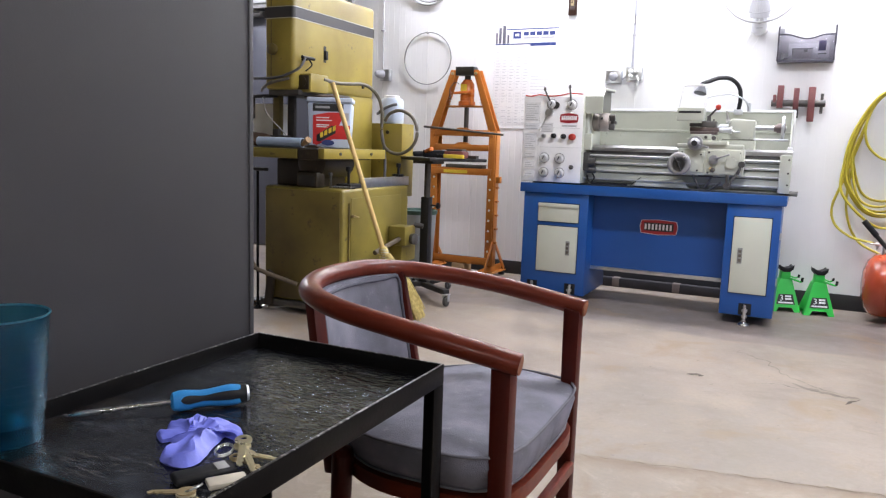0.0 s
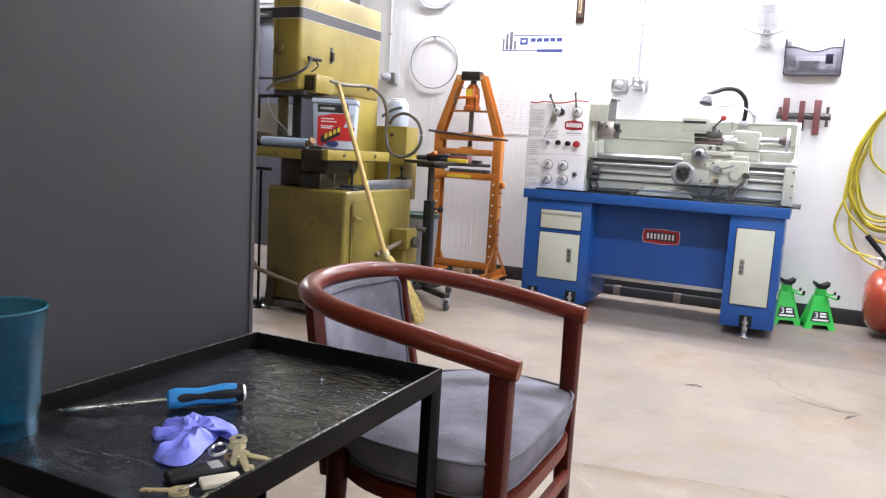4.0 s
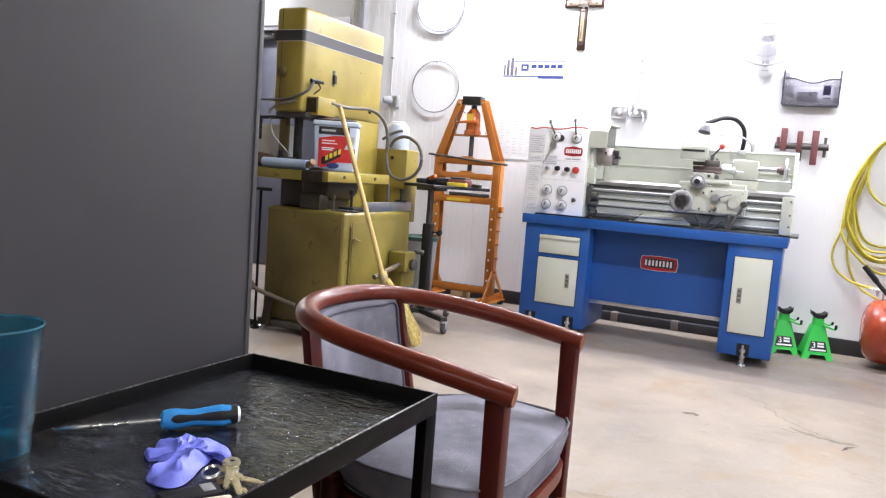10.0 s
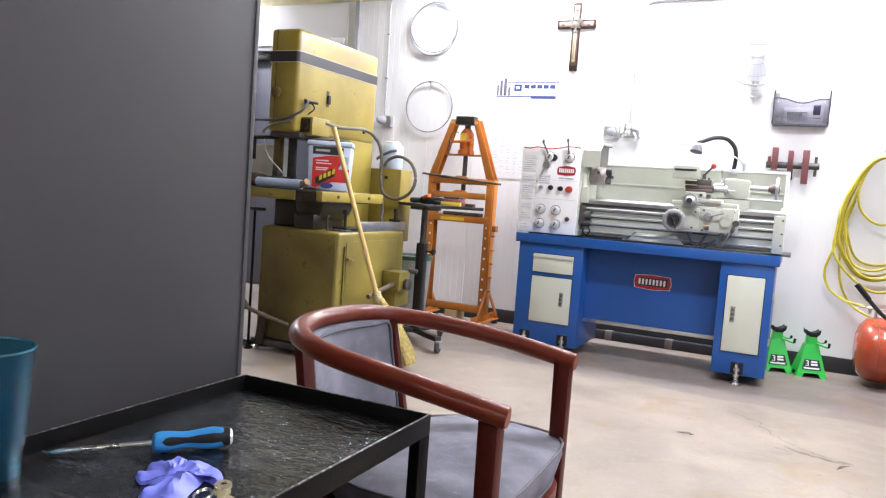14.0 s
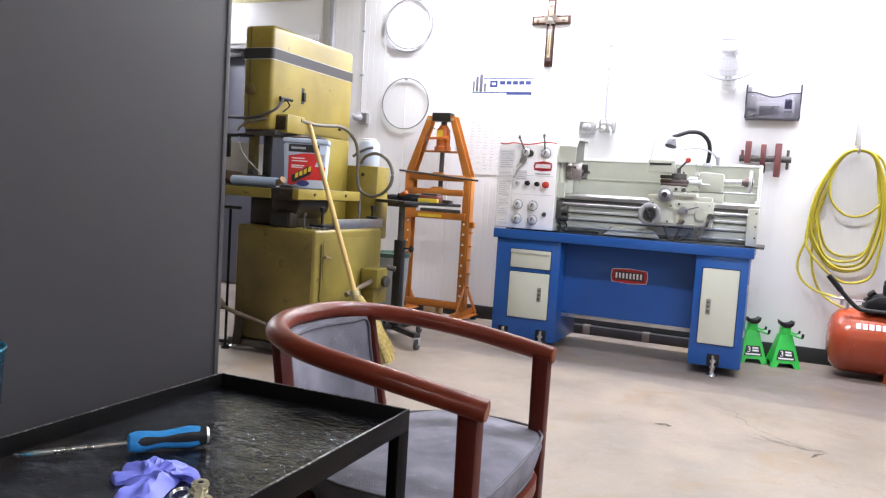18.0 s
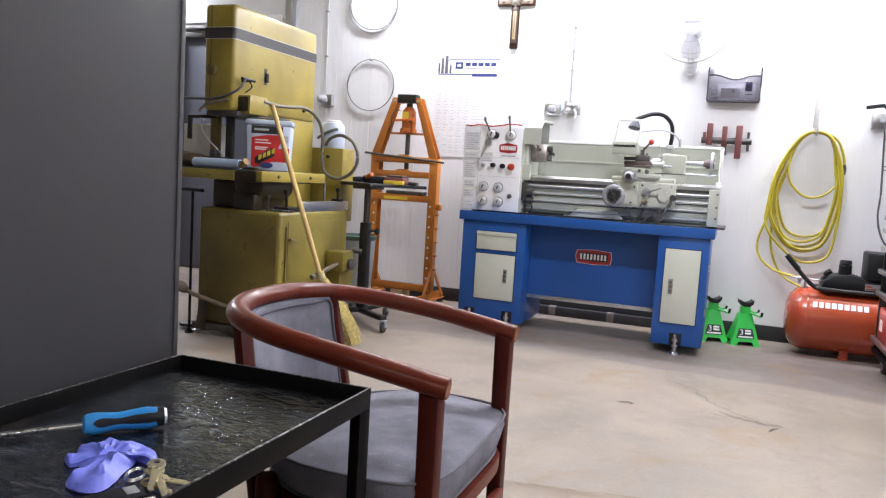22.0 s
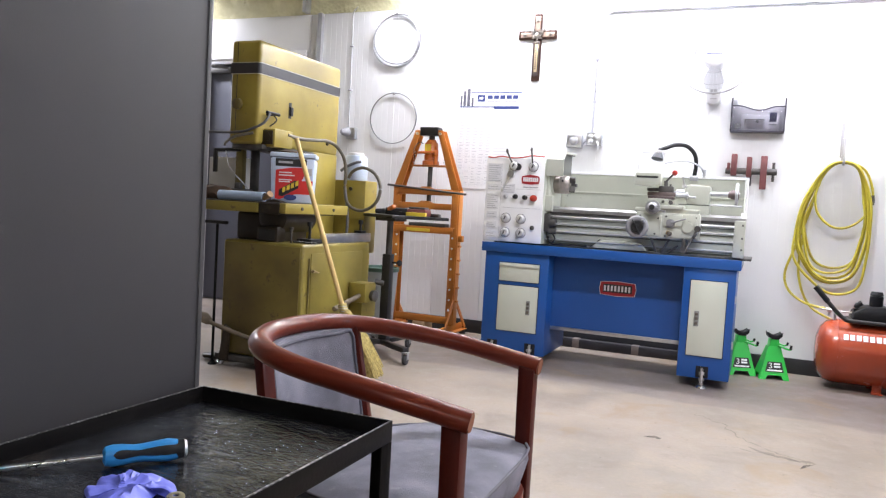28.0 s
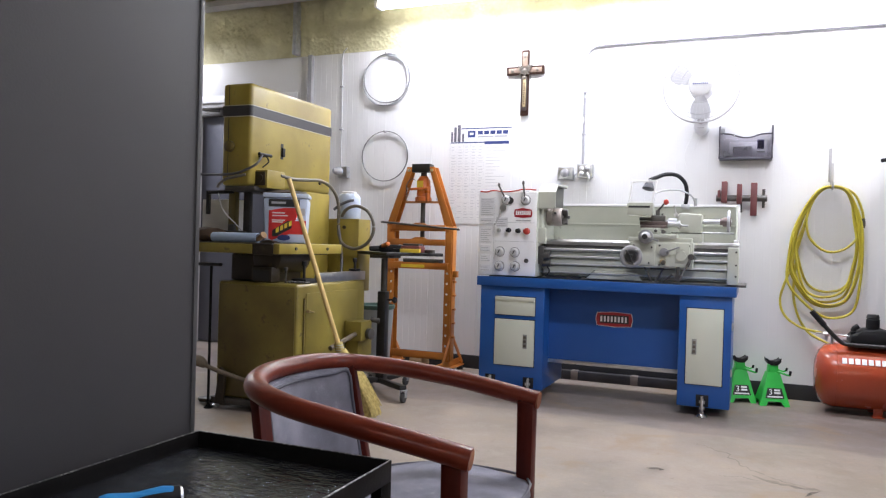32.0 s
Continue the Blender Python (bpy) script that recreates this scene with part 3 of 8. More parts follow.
def smooth_path(pts, n=8, closed=False):
    """Points on a soft curve through the given ones."""
    P = [Vector(p) for p in pts]
    k = len(P)
    out = []
    for i in range(k if closed else k - 1):
        a, b, c, d = (P[(i + j) % k] if closed else P[min(max(i + j, 0), k - 1)] for j in (-1, 0, 1, 2))
        for s in range(n):
            t = s / n
            out.append(0.5 * (2 * b + (c - a) * t + (2 * a - 5 * b + 4 * c - d) * t * t + (3 * b - a - 3 * c + d) * t ** 3))
    if not closed:
        out.append(P[-1])
    return out


def tube(pts, r, seg=10, closed=False, n=8, rz=None, curve=True, up=(0, 0, 1)):
    """A round (or, with rz, oval) bar swept along a path; r may be a list, one radius per path point."""
    path = smooth_path(pts, n, closed) if curve else [Vector(p) for p in pts]
    bm = bmesh.new()
    rings = []
    k = len(path)
    for i, p in enumerate(path):
        a = path[(i - 1) % k] if closed or i else path[0]
        b = path[(i + 1) % k] if closed or i < k - 1 else path[-1]
        d = (b - a).normalized()
        side = d.cross(Vector(up))
        if side.length < 1e-4:
            side = d.cross(Vector((0, 1, 0.01)))
        side.normalize()
        top = side.cross(d).normalized()
        ring = []
        for s in range(seg):
            w = 2 * math.pi * s / seg
            ring.append(bm.verts.new(p + side * (r * math.cos(w)) + top * ((rz or r) * math.sin(w))))
        rings.append(ring)
    for i in range(k if closed else k - 1):
        u, v = rings[i], rings[(i + 1) % k]
        for s in range(seg):
            bm.faces.new((u[s], u[(s + 1) % seg], v[(s + 1) % seg], v[s]))
    if not closed:
        bm.faces.new(rings[0][::-1])
        bm.faces.new(rings[-1])
    return bm


def turned(profile, p, axis=(0, 0, 1), seg=28):
    """A turned body: (radius, height) pairs spun round an axis from p."""
    bm = bmesh.new()
    rings = []
    for r, hgt in profile:
        rings.append([bm.verts.new((max(r, 1e-4) * math.cos(2 * math.pi * s / seg), max(r, 1e-4) * math.sin(2 * math.pi * s / seg), hgt)) for s in range(seg)])
    for u, v in zip(rings, rings[1:]):
        for s in range(seg):
            bm.faces.new((u[s], u[(s + 1) % seg], v[(s + 1) % seg], v[s]))
    bm.faces.new(rings[0][::-1])
    bm.faces.new(rings[-1])
    turn = Vector(axis).to_track_quat("Z", "Y").to_matrix().to_4x4()
    return moved(bm, Matrix.Translation(p) @ turn)


def prism(outline, a, b, axis="x", bevel=0.0):
    """A flat outline pushed out along an axis from a to b. The outline lies in yz, xz or xy."""
    bm = bmesh.new()

    def at(u, v, w):
        return {"x": (w, u, v), "y": (u, w, v), "z": (u, v, w)}[axis]

    lo = [bm.verts.new(at(u, v, a)) for u, v in outline]
    hi = [bm.verts.new(at(u, v, b)) for u, v in outline]
    k = len(outline)
    for i in range(k):
        bm.faces.new((lo[i], lo[(i + 1) % k], hi[(i + 1) % k], hi[i]))
    bm.faces.new(lo[::-1])
    bm.faces.new(hi)
    bmesh.ops.recalc_face_normals(bm, faces=bm.faces[:])
    if bevel:
        bmesh.ops.bevel(bm, geom=bm.edges[:], offset=bevel, segments=2, profile=0.5, affect="EDGES", clamp_overlap=True)
    return bm


def beam(p, q, w, d, bevel=0.002, up=(0, 0, 1)):
    """A straight bar of section w by d from p to q."""
    p, q = Vector(p), Vector(q)
    z = (q - p).normalized()
    x = z.cross(Vector(up))
    if x.length < 1e-3:
        x = z.cross(Vector((0, 1, 0)))
    x.normalize()
    y = z.cross(x)
    bm = box(-w / 2, w / 2, -d / 2, d / 2, 0, (q - p).length, bevel)
    m = Matrix((x, y, z)).transposed().to_4x4()
    return moved(bm, Matrix.Translation(p) @ m)


def letters(name, text, size, m, material, parent, depth=0.001):
    """Raised letters as a mesh, facing the pose's +z."""
    cu = bpy.data.curves.new(name, "FONT")
    cu.body, cu.size, cu.extrude, cu.align_x, cu.align_y, cu.resolution_u = text, size, depth, "CENTER", "CENTER", 2
    tmp = bpy.data.objects.new(name, cu)
    me = bpy.data.meshes.new_from_object(tmp)
    bpy.data.objects.remove(tmp)
    me.transform(Matrix.Translation(-origin(parent)) @ m)
    me.materials.append(M[material])
    ob = new(name, me)
    ob.parent = parent
    return ob


FRONT = pose(0, 0, 0, 90, 0, 0)  # turns letters to face -y


def caster(parent, x, y, r=0.03, w=0.022, top=0.09, turn=0.0):
    """A swivel caster standing on the floor under top."""
    c = part("caster", join(box(x - 0.02, x + 0.02, y - 0.02, y + 0.02, top - 0.006, top, 0.001), beam((x - w * 0.75, y, r), (x - w * 0.75, y, top - 0.004), 0.003, 0.03), beam((x + w * 0.75, y, r), (x + w * 0.75, y, top - 0.004), 0.003, 0.03)), "galv", parent)
    part("wheel", cyl((x - w / 2, y, r), (x + w / 2, y, r), r, seg=20, bevel=0.004), "tyre", c)
    part("rim", cyl((x - w / 2 - 0.0015, y, r), (x + w / 2 + 0.0015, y, r), r * 0.58, seg=18), "galv" if r > 0.045 else "iron", c)
    return c

# ---- the room ----
WY = 5.30          # inner face of the back wall
XL, XR, YS = -6.4, 3.6, -6.5
PANEL_TOP, ROOF = 2.475, 3.02

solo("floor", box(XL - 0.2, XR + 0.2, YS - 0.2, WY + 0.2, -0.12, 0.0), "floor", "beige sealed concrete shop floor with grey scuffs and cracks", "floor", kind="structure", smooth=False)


def strip(pts, w, z=0.0012, seed=1, jag=0.012):
    """A thin crooked mark lying on the floor."""
    rnd = random.Random(seed)
    path = []
    for (ax, ay), (bx, by) in zip(pts, pts[1:]):
        n = max(3, int(math.hypot(bx - ax, by - ay) / 0.025))
        for i in range(n):
            t = i / n
            path.append((ax + (bx - ax) * t + rnd.uniform(-jag, jag), ay + (by - ay) * t + rnd.uniform(-jag, jag)))
    path.append(pts[-1])
    bm = bmesh.new()
    rows = []
    for i, (x, y) in enumerate(path):
        ww = w * rnd.uniform(0.35, 1.3) * (0.3 if i in (0, len(path) - 1) else 1)
        rows.append((bm.verts.new((x - ww * 0.3, y - ww / 2, z)), bm.verts.new((x + ww * 0.3, y + ww / 2, z))))
    for (a, b), (c, d) in zip(rows, rows[1:]):
        bm.faces.new((a, c, d, b))
    return bm


solo("floor_crack", strip([(-0.235, 3.845), (-0.088, 3.709), (0.019, 3.471), (0.158, 3.358), (0.281, 3.317)], 0.008, seed=2, jag=0.016), "scuff", "thin dark crack across the concrete floor", "crack", kind="structure")
solo("floor_crack", strip([(0.281, 3.317), (0.24, 3.27), (0.214, 3.217)], 0.034, 0.0016, seed=3, jag=0.007), "mark", "dark hooked scuff at the end of a floor crack", "crack", kind="structure")
solo("floor_crack", strip([(-0.12, 3.335), (-0.025, 3.362), (0.10, 3.335), (0.265, 3.30)], 0.003, 0.0014, seed=4), "crack", "hairline crack in the concrete floor", "crack", kind="structure")
solo("floor_stain", strip([(-0.40, 3.30), (-0.36, 3.315), (-0.33, 3.305)], 0.045, 0.0018, seed=5, jag=0.006), "mark", "small dark oil spot on the concrete floor", "stain", kind="structure")
solo("floor_scuff", strip([(0.03, 3.40), (0.12, 3.345), (0.20, 3.325), (0.27, 3.32)], 0.030, 0.0008, seed=8, jag=0.012), "scuff", "soft grey scuff beside the floor crack", "scuff", kind="structure")
solo("floor_joint", strip([(-2.2, 1.90), (-0.57, 2.208), (0.01, 2.326), (1.6, 2.63)], 0.007, 0.0011, seed=6, jag=0.007), "joint", "worn sawn joint across the concrete slab", "joint", kind="structure")

# back wall: core with a door opening, then ribbed liner panels on it
DX0, DX1, DTOP = -4.60, -3.66, 2.08
solo("wall_north", join(box(XL - 0.2, DX0 - 0.06, WY + 0.012, WY + 0.2, 0, ROOF), box(DX1 + 0.06, XR + 0.2, WY + 0.012, WY + 0.2, 0, ROOF), box(DX0 - 0.06, DX1 + 0.06, WY + 0.012, WY + 0.2, DTOP + 0.06, ROOF)), "plain_wall", "back wall of the workshop behind white liner panels", "wall", kind="structure", smooth=False)
bpy.data.objects["wall_north"]["label"] = "white ribbed liner-panel workshop wall with pieces hung on it"


def liner(x0, x1, z0, z1):
    """One liner panel: a thin sheet with shallow grooves and a lap rib on one side."""
    y = WY
    # right of x -1.7 seams and grooves are flattened to imitate washed-out glare
    e = 0.001 if x0 < -1.7 else 0.0001
    pts = [(x0 + e, y + 0.010), (x0 + e, y)]
    x = x0 + 0.05
    g = 0.0009 if x0 < -1.7 else 0.00025
    while x < x1 - 0.03:
        pts += [(x - 0.004, y), (x - 0.001, y + g), (x + 0.001, y + g), (x + 0.004, y)]
        x += 0.0508
    pts += [(x1 - 0.012, y), (x1 - 0.009, y - g * 0.6), (x1 - 0.002, y - g * 0.6), (x1 - e, y), (x1 - e, y + 0.010)]
    return prism(pts, z0, z1, "z")


wall = bpy.data.objects["wall_north"]
x = XL
while x < XR - 0.05:
    x1 = min(x + 0.4064, XR)
    if x1 <= DX0 - 0.06 or x >= DX1 + 0.06:
        part("liner_panel", liner(x, x1, 0.0, PANEL_TOP), "wall", wall, smooth=False)
    else:
        if x < DX0 - 0.06:
            part("liner_panel", liner(x, DX0 - 0.06, 0.0, PANEL_TOP), "wall", wall, smooth=False)
        if x1 > DX1 + 0.06:
            part("liner_panel", liner(DX1 + 0.06, x1, 0.0, PANEL_TOP), "wall", wall, smooth=False)
        part("liner_panel", liner(max(x, DX0 - 0.06), min(x1, DX1 + 0.06), DTOP + 0.06, PANEL_TOP), "wall", wall, smooth=False)
    x = x1
solo("fascia", box(-5.4, -3.55, WY - 0.012, WY - 0.003, 2.16, PANEL_TOP - 0.005, 0.002), "wall", "flat white sheet over the door head", "wall panel", kind="structure")
solo("baseboard", join(box(XL, DX0 - 0.07, WY - 0.012, WY - 0.001, 0, 0.10, 0.003), box(DX1 + 0.07, XR, WY - 0.012, WY - 0.001, 0, 0.10, 0.003)), "rubber_base", "black rubber cove base along the back wall", "baseboard", kind="structure")
solo("wall_strut", box(-3.465, -3.425, WY - 0.042, WY - 0.001, 1.2, PANEL_TOP, 0.003), "grey_plastic", "grey slotted steel strut fixed upright on the wall", "strut", kind="structure")


def lumpy(x0, x1, nx, z0, z1, nz, depth, seed, plane="wall"):
    """A sprayed sheet with a lumpy, uneven face."""
    noise.seed_set(seed)
    bm = bmesh.new()
    grid = []
    for j in range(nz + 1):
        row = []
        for i in range(nx + 1):
            u, v = x0 + (x1 - x0) * i / nx, z0 + (z1 - z0) * j / nz
            p = Vector((u * 7, v * 7, seed))
            d = depth * (0.45 + 0.5 * noise.noise(p) + 0.35 * abs(noise.noise(p * 2.7)) + 0.25 * abs(noise.noise(p * 6)) + 0.12 * noise.noise(p * 13))
            if plane == "wall":
                d *= min(1, (v - z0) / 0.16)
            d = max(d, 0.004)
            row.append(bm.verts.new((u, WY - d, v) if plane == "wall" else (u, v, ROOF - d)))
        grid.append(row)
    for a, b in zip(grid, grid[1:]):
        for i in range(nx):
            bm.faces.new((a[i], a[i + 1], b[i + 1], b[i]))
    return bm


solo("foam_band", lumpy(XL, XR, 520, PANEL_TOP, ROOF, 30, 0.055, 11), "foam", "lumpy yellow-olive spray foam above the wall panels", "insulation", kind="structure")
ceil = join(box(XL - 0.2, XR + 0.2, YS - 0.2, WY + 0.2, ROOF + 0.01, ROOF + 0.12), lumpy(XL, XR, 150, 3.3, WY - 0.02, 40, 0.09, 12, "roof"), lumpy(XL, XR, 60, YS, 3.3, 56, 0.09, 13, "roof"))
solo("ceiling", ceil, "foam", "low ceiling sprayed with olive-yellow insulating foam", "ceiling", kind="structure")
solo("ceiling_beam", join(box(XL, XR, WY - 0.22, WY - 0.09, 2.905, 2.925), box(XL, XR, WY - 0.16, WY - 0.145, 2.925, ROOF), box(XL, XR, WY - 0.22, WY - 0.205, 2.925, 2.95)), "trim_grey", "grey steel eave beam under the foamed ceiling", "beam", kind="structure")
solo("wall_stud", box(-3.582, -3.548, WY - 0.10, WY - 0.02, PANEL_TOP, 2.92, 0.004), "galv", "grey steel stud bare between the foam", "stud", kind="structure")
# the room's other walls, out of view
solo("wall_west", box(XL - 0.2, XL, YS - 0.2, WY + 0.2, 0, ROOF), "plain_wall", "plain white side wall", "wall", kind="structure", smooth=False)
solo("wall_east", box(XR, XR + 0.2, YS - 0.2, WY + 0.2, 0, ROOF), "plain_wall", "plain white side wall", "wall", kind="structure", smooth=False)
solo("wall_south", box(XL, XR, YS - 0.2, YS, 0, ROOF), "plain_wall", "plain white wall at the end of the shop", "wall", kind="structure", smooth=False)

# door in the back wall
door = thing("door_1", (-4.13, WY, 0), "slate-grey steel door, shut, in a grey frame", "door", kind="structure")
part("door_leaf", box(DX0, DX1, WY + 0.03, WY + 0.075, 0.012, DTOP, 0.003), "door", door)
part("door_frame", join(box(DX0 - 0.058, DX0 - 0.002, WY - 0.02, WY + 0.1, 0, DTOP + 0.058, 0.003), box(DX1 + 0.002, DX1 + 0.058, WY - 0.02, WY + 0.1, 0, DTOP + 0.058, 0.003), box(DX0 - 0.002, DX1 + 0.002, WY - 0.02, WY + 0.1, DTOP + 0.004, DTOP + 0.058, 0.003)), "trim_grey", door)
part("head_trim", box(DX0 - 0.09, DX1 + 0.09, WY - 0.03, WY - 0.021, DTOP + 0.045, DTOP + 0.10, 0.002), "wall", door)
part("door_closer", join(box(-4.58, -4.36, WY - 0.012, WY + 0.028, 2.01, 2.06, 0.006), beam((-4.38, WY - 0.02, 2.05), (-4.58, WY - 0.10, 2.06), 0.012, 0.02)), "iron", door, "dark closer on the door head")
part("door_handle", join(cyl((-3.73, WY + 0.03, 1.0), (-3.73, WY - 0.03, 1.0), 0.012), cyl((-3.73, WY - 0.03, 1.0), (-3.84, WY - 0.03, 1.0), 0.009)), "steel", door)

# fluorescent fixtures
proto = None
for i, (fx, fy, fz, watts) in enumerate(FIXTURES):
    if proto is None:
        proto = thing("ceiling_light", (fx, fy, fz), "lit white two-tube fluorescent strip light hung under the ceiling", "ceiling light", "strip lights")
        part("housing", prism([(fy - 0.06, fz + 0.03), (fy + 0.06, fz + 0.03), (fy + 0.045, fz - 0.01), (fy - 0.045, fz - 0.01)], fx - 0.62, fx + 0.62, "x", 0.003), "white_plastic", proto)
        for dy in (-0.035, 0.035):
            part("tube", cyl((fx - 0.59, fy + dy, fz - 0.032), (fx + 0.59, fy + dy, fz - 0.032), 0.016, seg=14), "tube_glow", proto, "glowing white tube")
        for dx in (-0.605, 0.605):
            part("socket", box(fx + dx - 0.012, fx + dx + 0.012, fy - 0.055, fy + 0.055, fz - 0.055, fz - 0.008, 0.003), "white_plastic", proto)
        for dx in (-0.45, 0.45):
            part("hanger", cyl((fx + dx, fy, fz + 0.03), (fx + dx, fy, ROOF - 0.02), 0.003, seg=8), "galv", proto)
    else:
        # copies at x -5.40 and away from the back wall are unseen additions
        copy_thing(proto, pose(fx, fy, fz))

# ---- conduit, boxes and things hung on the back wall ----
solo("conduit", tube([(-1.145, WY - 0.014, 1.52), (-1.145, WY - 0.014, 2.0), (-1.143, WY - 0.014, 2.25), (-1.12, WY - 0.014, 2.335), (-1.05, WY - 0.014, 2.377), (-0.9, WY - 0.014, 2.379), (0.7, WY - 0.014, 2.377), (3.4, WY - 0.014, 2.372)], 0.0085, 10), "conduit_white", "pale steel conduit bent along the wall", "conduit", kind="structure")
solo("conduit", tube([(-3.14, WY - 0.012, 1.53), (-3.142, WY - 0.012, 1.9), (-3.146, WY - 0.012, 2.3), (-3.15, WY - 0.014, 2.42), (-3.13, WY - 0.03, 2.475), (-3.08, WY - 0.06, 2.50)], 0.0042, 10), "galv", "thin pale conduit running up the wall", "conduit", kind="structure")
for cx, cz in ((-1.145, 1.75), (-1.145, 2.05), (-3.143, 1.85), (-3.145, 2.2)):
    solo("conduit_clip", box(cx - 0.015, cx + 0.015, WY - 0.023, WY - 0.002, cz - 0.006, cz + 0.006, 0.003), "conduit_white", "small steel strap holding a conduit", "clip", kind="structure")


def outlet(x0, x1, z0, z1, label, plugs):
    o = thing("wall_outlet", ((x0 + x1) / 2, WY - 0.05, z0), label, "outlet")
    part("outlet_box", box(x0, x1, WY - 0.045, WY - 0.001, z0, z1, 0.004), "galv", o)
    part("cover_plate", box(x0 + 0.004, x1 - 0.004, WY - 0.049, WY - 0.044, z0 + 0.004, z1 - 0.004, 0.002), "steel", o)
    for px, pz, mt, r in plugs:
        part("plug", turned([(r * 0.8, 0), (r, 0.008), (r * 0.9, 0.026), (r * 0.5, 0.034)], (px, WY - 0.049, pz), (0, -1, 0), 16), mt, o)
    return o


outlet(-1.32, -1.21, 1.425, 1.515, "square steel outlet box with a round socket on the wall", [(-1.265, 1.47, "grey_plastic", 0.032)])
two = outlet(-1.18, -1.07, 1.44, 1.535, "steel double outlet box with a white cord plugged in", [(-1.145, 1.505, "white_plastic", 0.016), (-1.105, 1.505, "white_plastic", 0.016), (-1.145, 1.47, "white_plastic", 0.016)])
part("cord", tube([(-1.10, WY - 0.08, 1.47), (-1.085, WY - 0.085, 1.44), (-1.09, WY - 0.08, 1.41)], 0.007, 8), "white_plastic", two)
solo("wall_lever", tube([(-1.205, WY - 0.03, 1.45), (-1.19, WY - 0.035, 1.465), (-1.17, WY - 0.03, 1.48)], 0.006, 8), "galv", "short metal nipple joining two outlet boxes", "fitting", kind="structure")
sw = outlet(-3.145, -3.06, 1.455, 1.545, "galvanised switch box with a round grey plug", [])
part("plug", turned([(0.03, 0), (0.035, 0.02), (0.03, 0.05), (0.018, 0.07)], (-3.115, WY - 0.05, 1.505), (-0.55, -1, 0), 18), "grey_plastic", sw)

# two coils and a ring of saw blade
coil = thing("saw_blade_coil", (-2.74, WY - 0.02, 2.03), "bright saw band coiled in double loops on the wall", "saw blade")
for k, (cx, cz, rx, rz, dy) in enumerate([(-2.745, 2.232, 0.207, 0.205, 0.012), (-2.732, 2.245, 0.203, 0.195, 0.022), (-2.738, 2.225, 0.197, 0.196, 0.03)]):
    part("loop", tube([(cx + rx * math.cos(a), WY - dy - 0.01 * math.sin(a * 2 + k), cz + rz * math.sin(a)) for a in (2 * math.pi * s / 40 for s in range(40))], 0.0035, 6, True, 1, rz=0.007, up=(0, 1, 0)), "blade" if k == 1 else "galv", coil)
part("hook", tube([(-2.74, WY - 0.002, 2.44), (-2.74, WY - 0.04, 2.437), (-2.74, WY - 0.045, 2.45)], 0.003, 6), "iron", coil)
ring = thing("saw_blade_ring", (-2.735, WY - 0.02, 1.425), "dark saw band hung as one ring on the wall", "saw blade")
part("loop", tube([(-2.737 + 0.203 * math.cos(a), WY - 0.016, 1.625 + 0.198 * math.sin(a)) for a in (2 * math.pi * s / 48 for s in range(48))], 0.0035, 6, True, 1, rz=0.006, up=(0, 1, 0)), "blade", ring)
part("hook", tube([(-2.737, WY - 0.002, 1.815), (-2.737, WY - 0.035, 1.812), (-2.737, WY - 0.04, 1.826)], 0.003, 6), "iron", ring)

# drill chart poster
poster = thing("wall_chart", (-1.93, WY - 0.004, 1.10), "white printed tool chart with a navy heading taped to the wall", "poster")
PY = WY - 0.0035
part("sheet", moved(box(-2.185, -1.685, PY - 0.0012, PY, 1.10, 1.845), pose(0, 0, 0)), "paper", poster)


def bars(name, items, mt, parent, y, t=0.0008):
    return part(name, join(*[box(a, b, y - t, y, c, d) for a, b, c, d in items]), mt, parent, smooth=False)


hy = PY - 0.0013
bars("heading_rule", [(-2.09, -1.685, 1.818, 1.826), (-2.175, -1.90, 1.712, 1.720), (-1.90, -1.705, 1.700, 1.722)], "ink_blue", poster, hy)
bars("heading", [(-2.035, -1.975, 1.755, 1.805)], "ink_blue", poster, hy)
bars("heading_mark", [(-2.02, -1.99, 1.772, 1.79)], "ink_white", poster, hy - 0.0009)
bars("heading_text", [(-1.955, -1.915, 1.775, 1.802), (-1.905, -1.865, 1.775, 1.802), (-1.855, -1.815, 1.775, 1.802), (-1.805, -1.765, 1.775, 1.802), (-1.755, -1.715, 1.775, 1.802)], "ink_blue", poster, hy)
bars("subheading", [(-1.955, -1.83, 1.752, 1.764), (-1.82, -1.72, 1.752, 1.764)], "print", poster, hy)
M["drill_ink"] = mat("dark_drill_print", (0.12, 0.12, 0.15), 0.5, 0, 0.3, 120, 0)
for a_, b_, c_, d_ in ((-2.172, -2.158, 1.722, 1.80), (-2.148, -2.128, 1.722, 1.835), (-2.118, -2.094, 1.722, 1.852), (-2.082, -2.066, 1.722, 1.785)):
    bars("drill_print", [(a_, b_, c_, d_)], "drill_ink", poster, hy - 0.001)
rnd = random.Random(7)
cells = []
for r_ in range(26):
    z = 1.685 - r_ * 0.0215
    for c_ in range(5):
        if rnd.random() < 0.9:
            cx = -2.165 + c_ * 0.055
            cells.append((cx, cx + rnd.uniform(0.018, 0.036), z - 0.005, z))
for r_ in range(16):
    z = 1.675 - r_ * 0.024
    cells.append((-1.885, -1.885 + rnd.uniform(0.06, 0.17), z - 0.004, z))
M["faint"] = mat("faint_table_print", (0.57, 0.57, 0.60), 0.6, 0, 0.08, 20, 0)
bars("table_print", cells, "faint", poster, hy)["kind"] = "stuff"
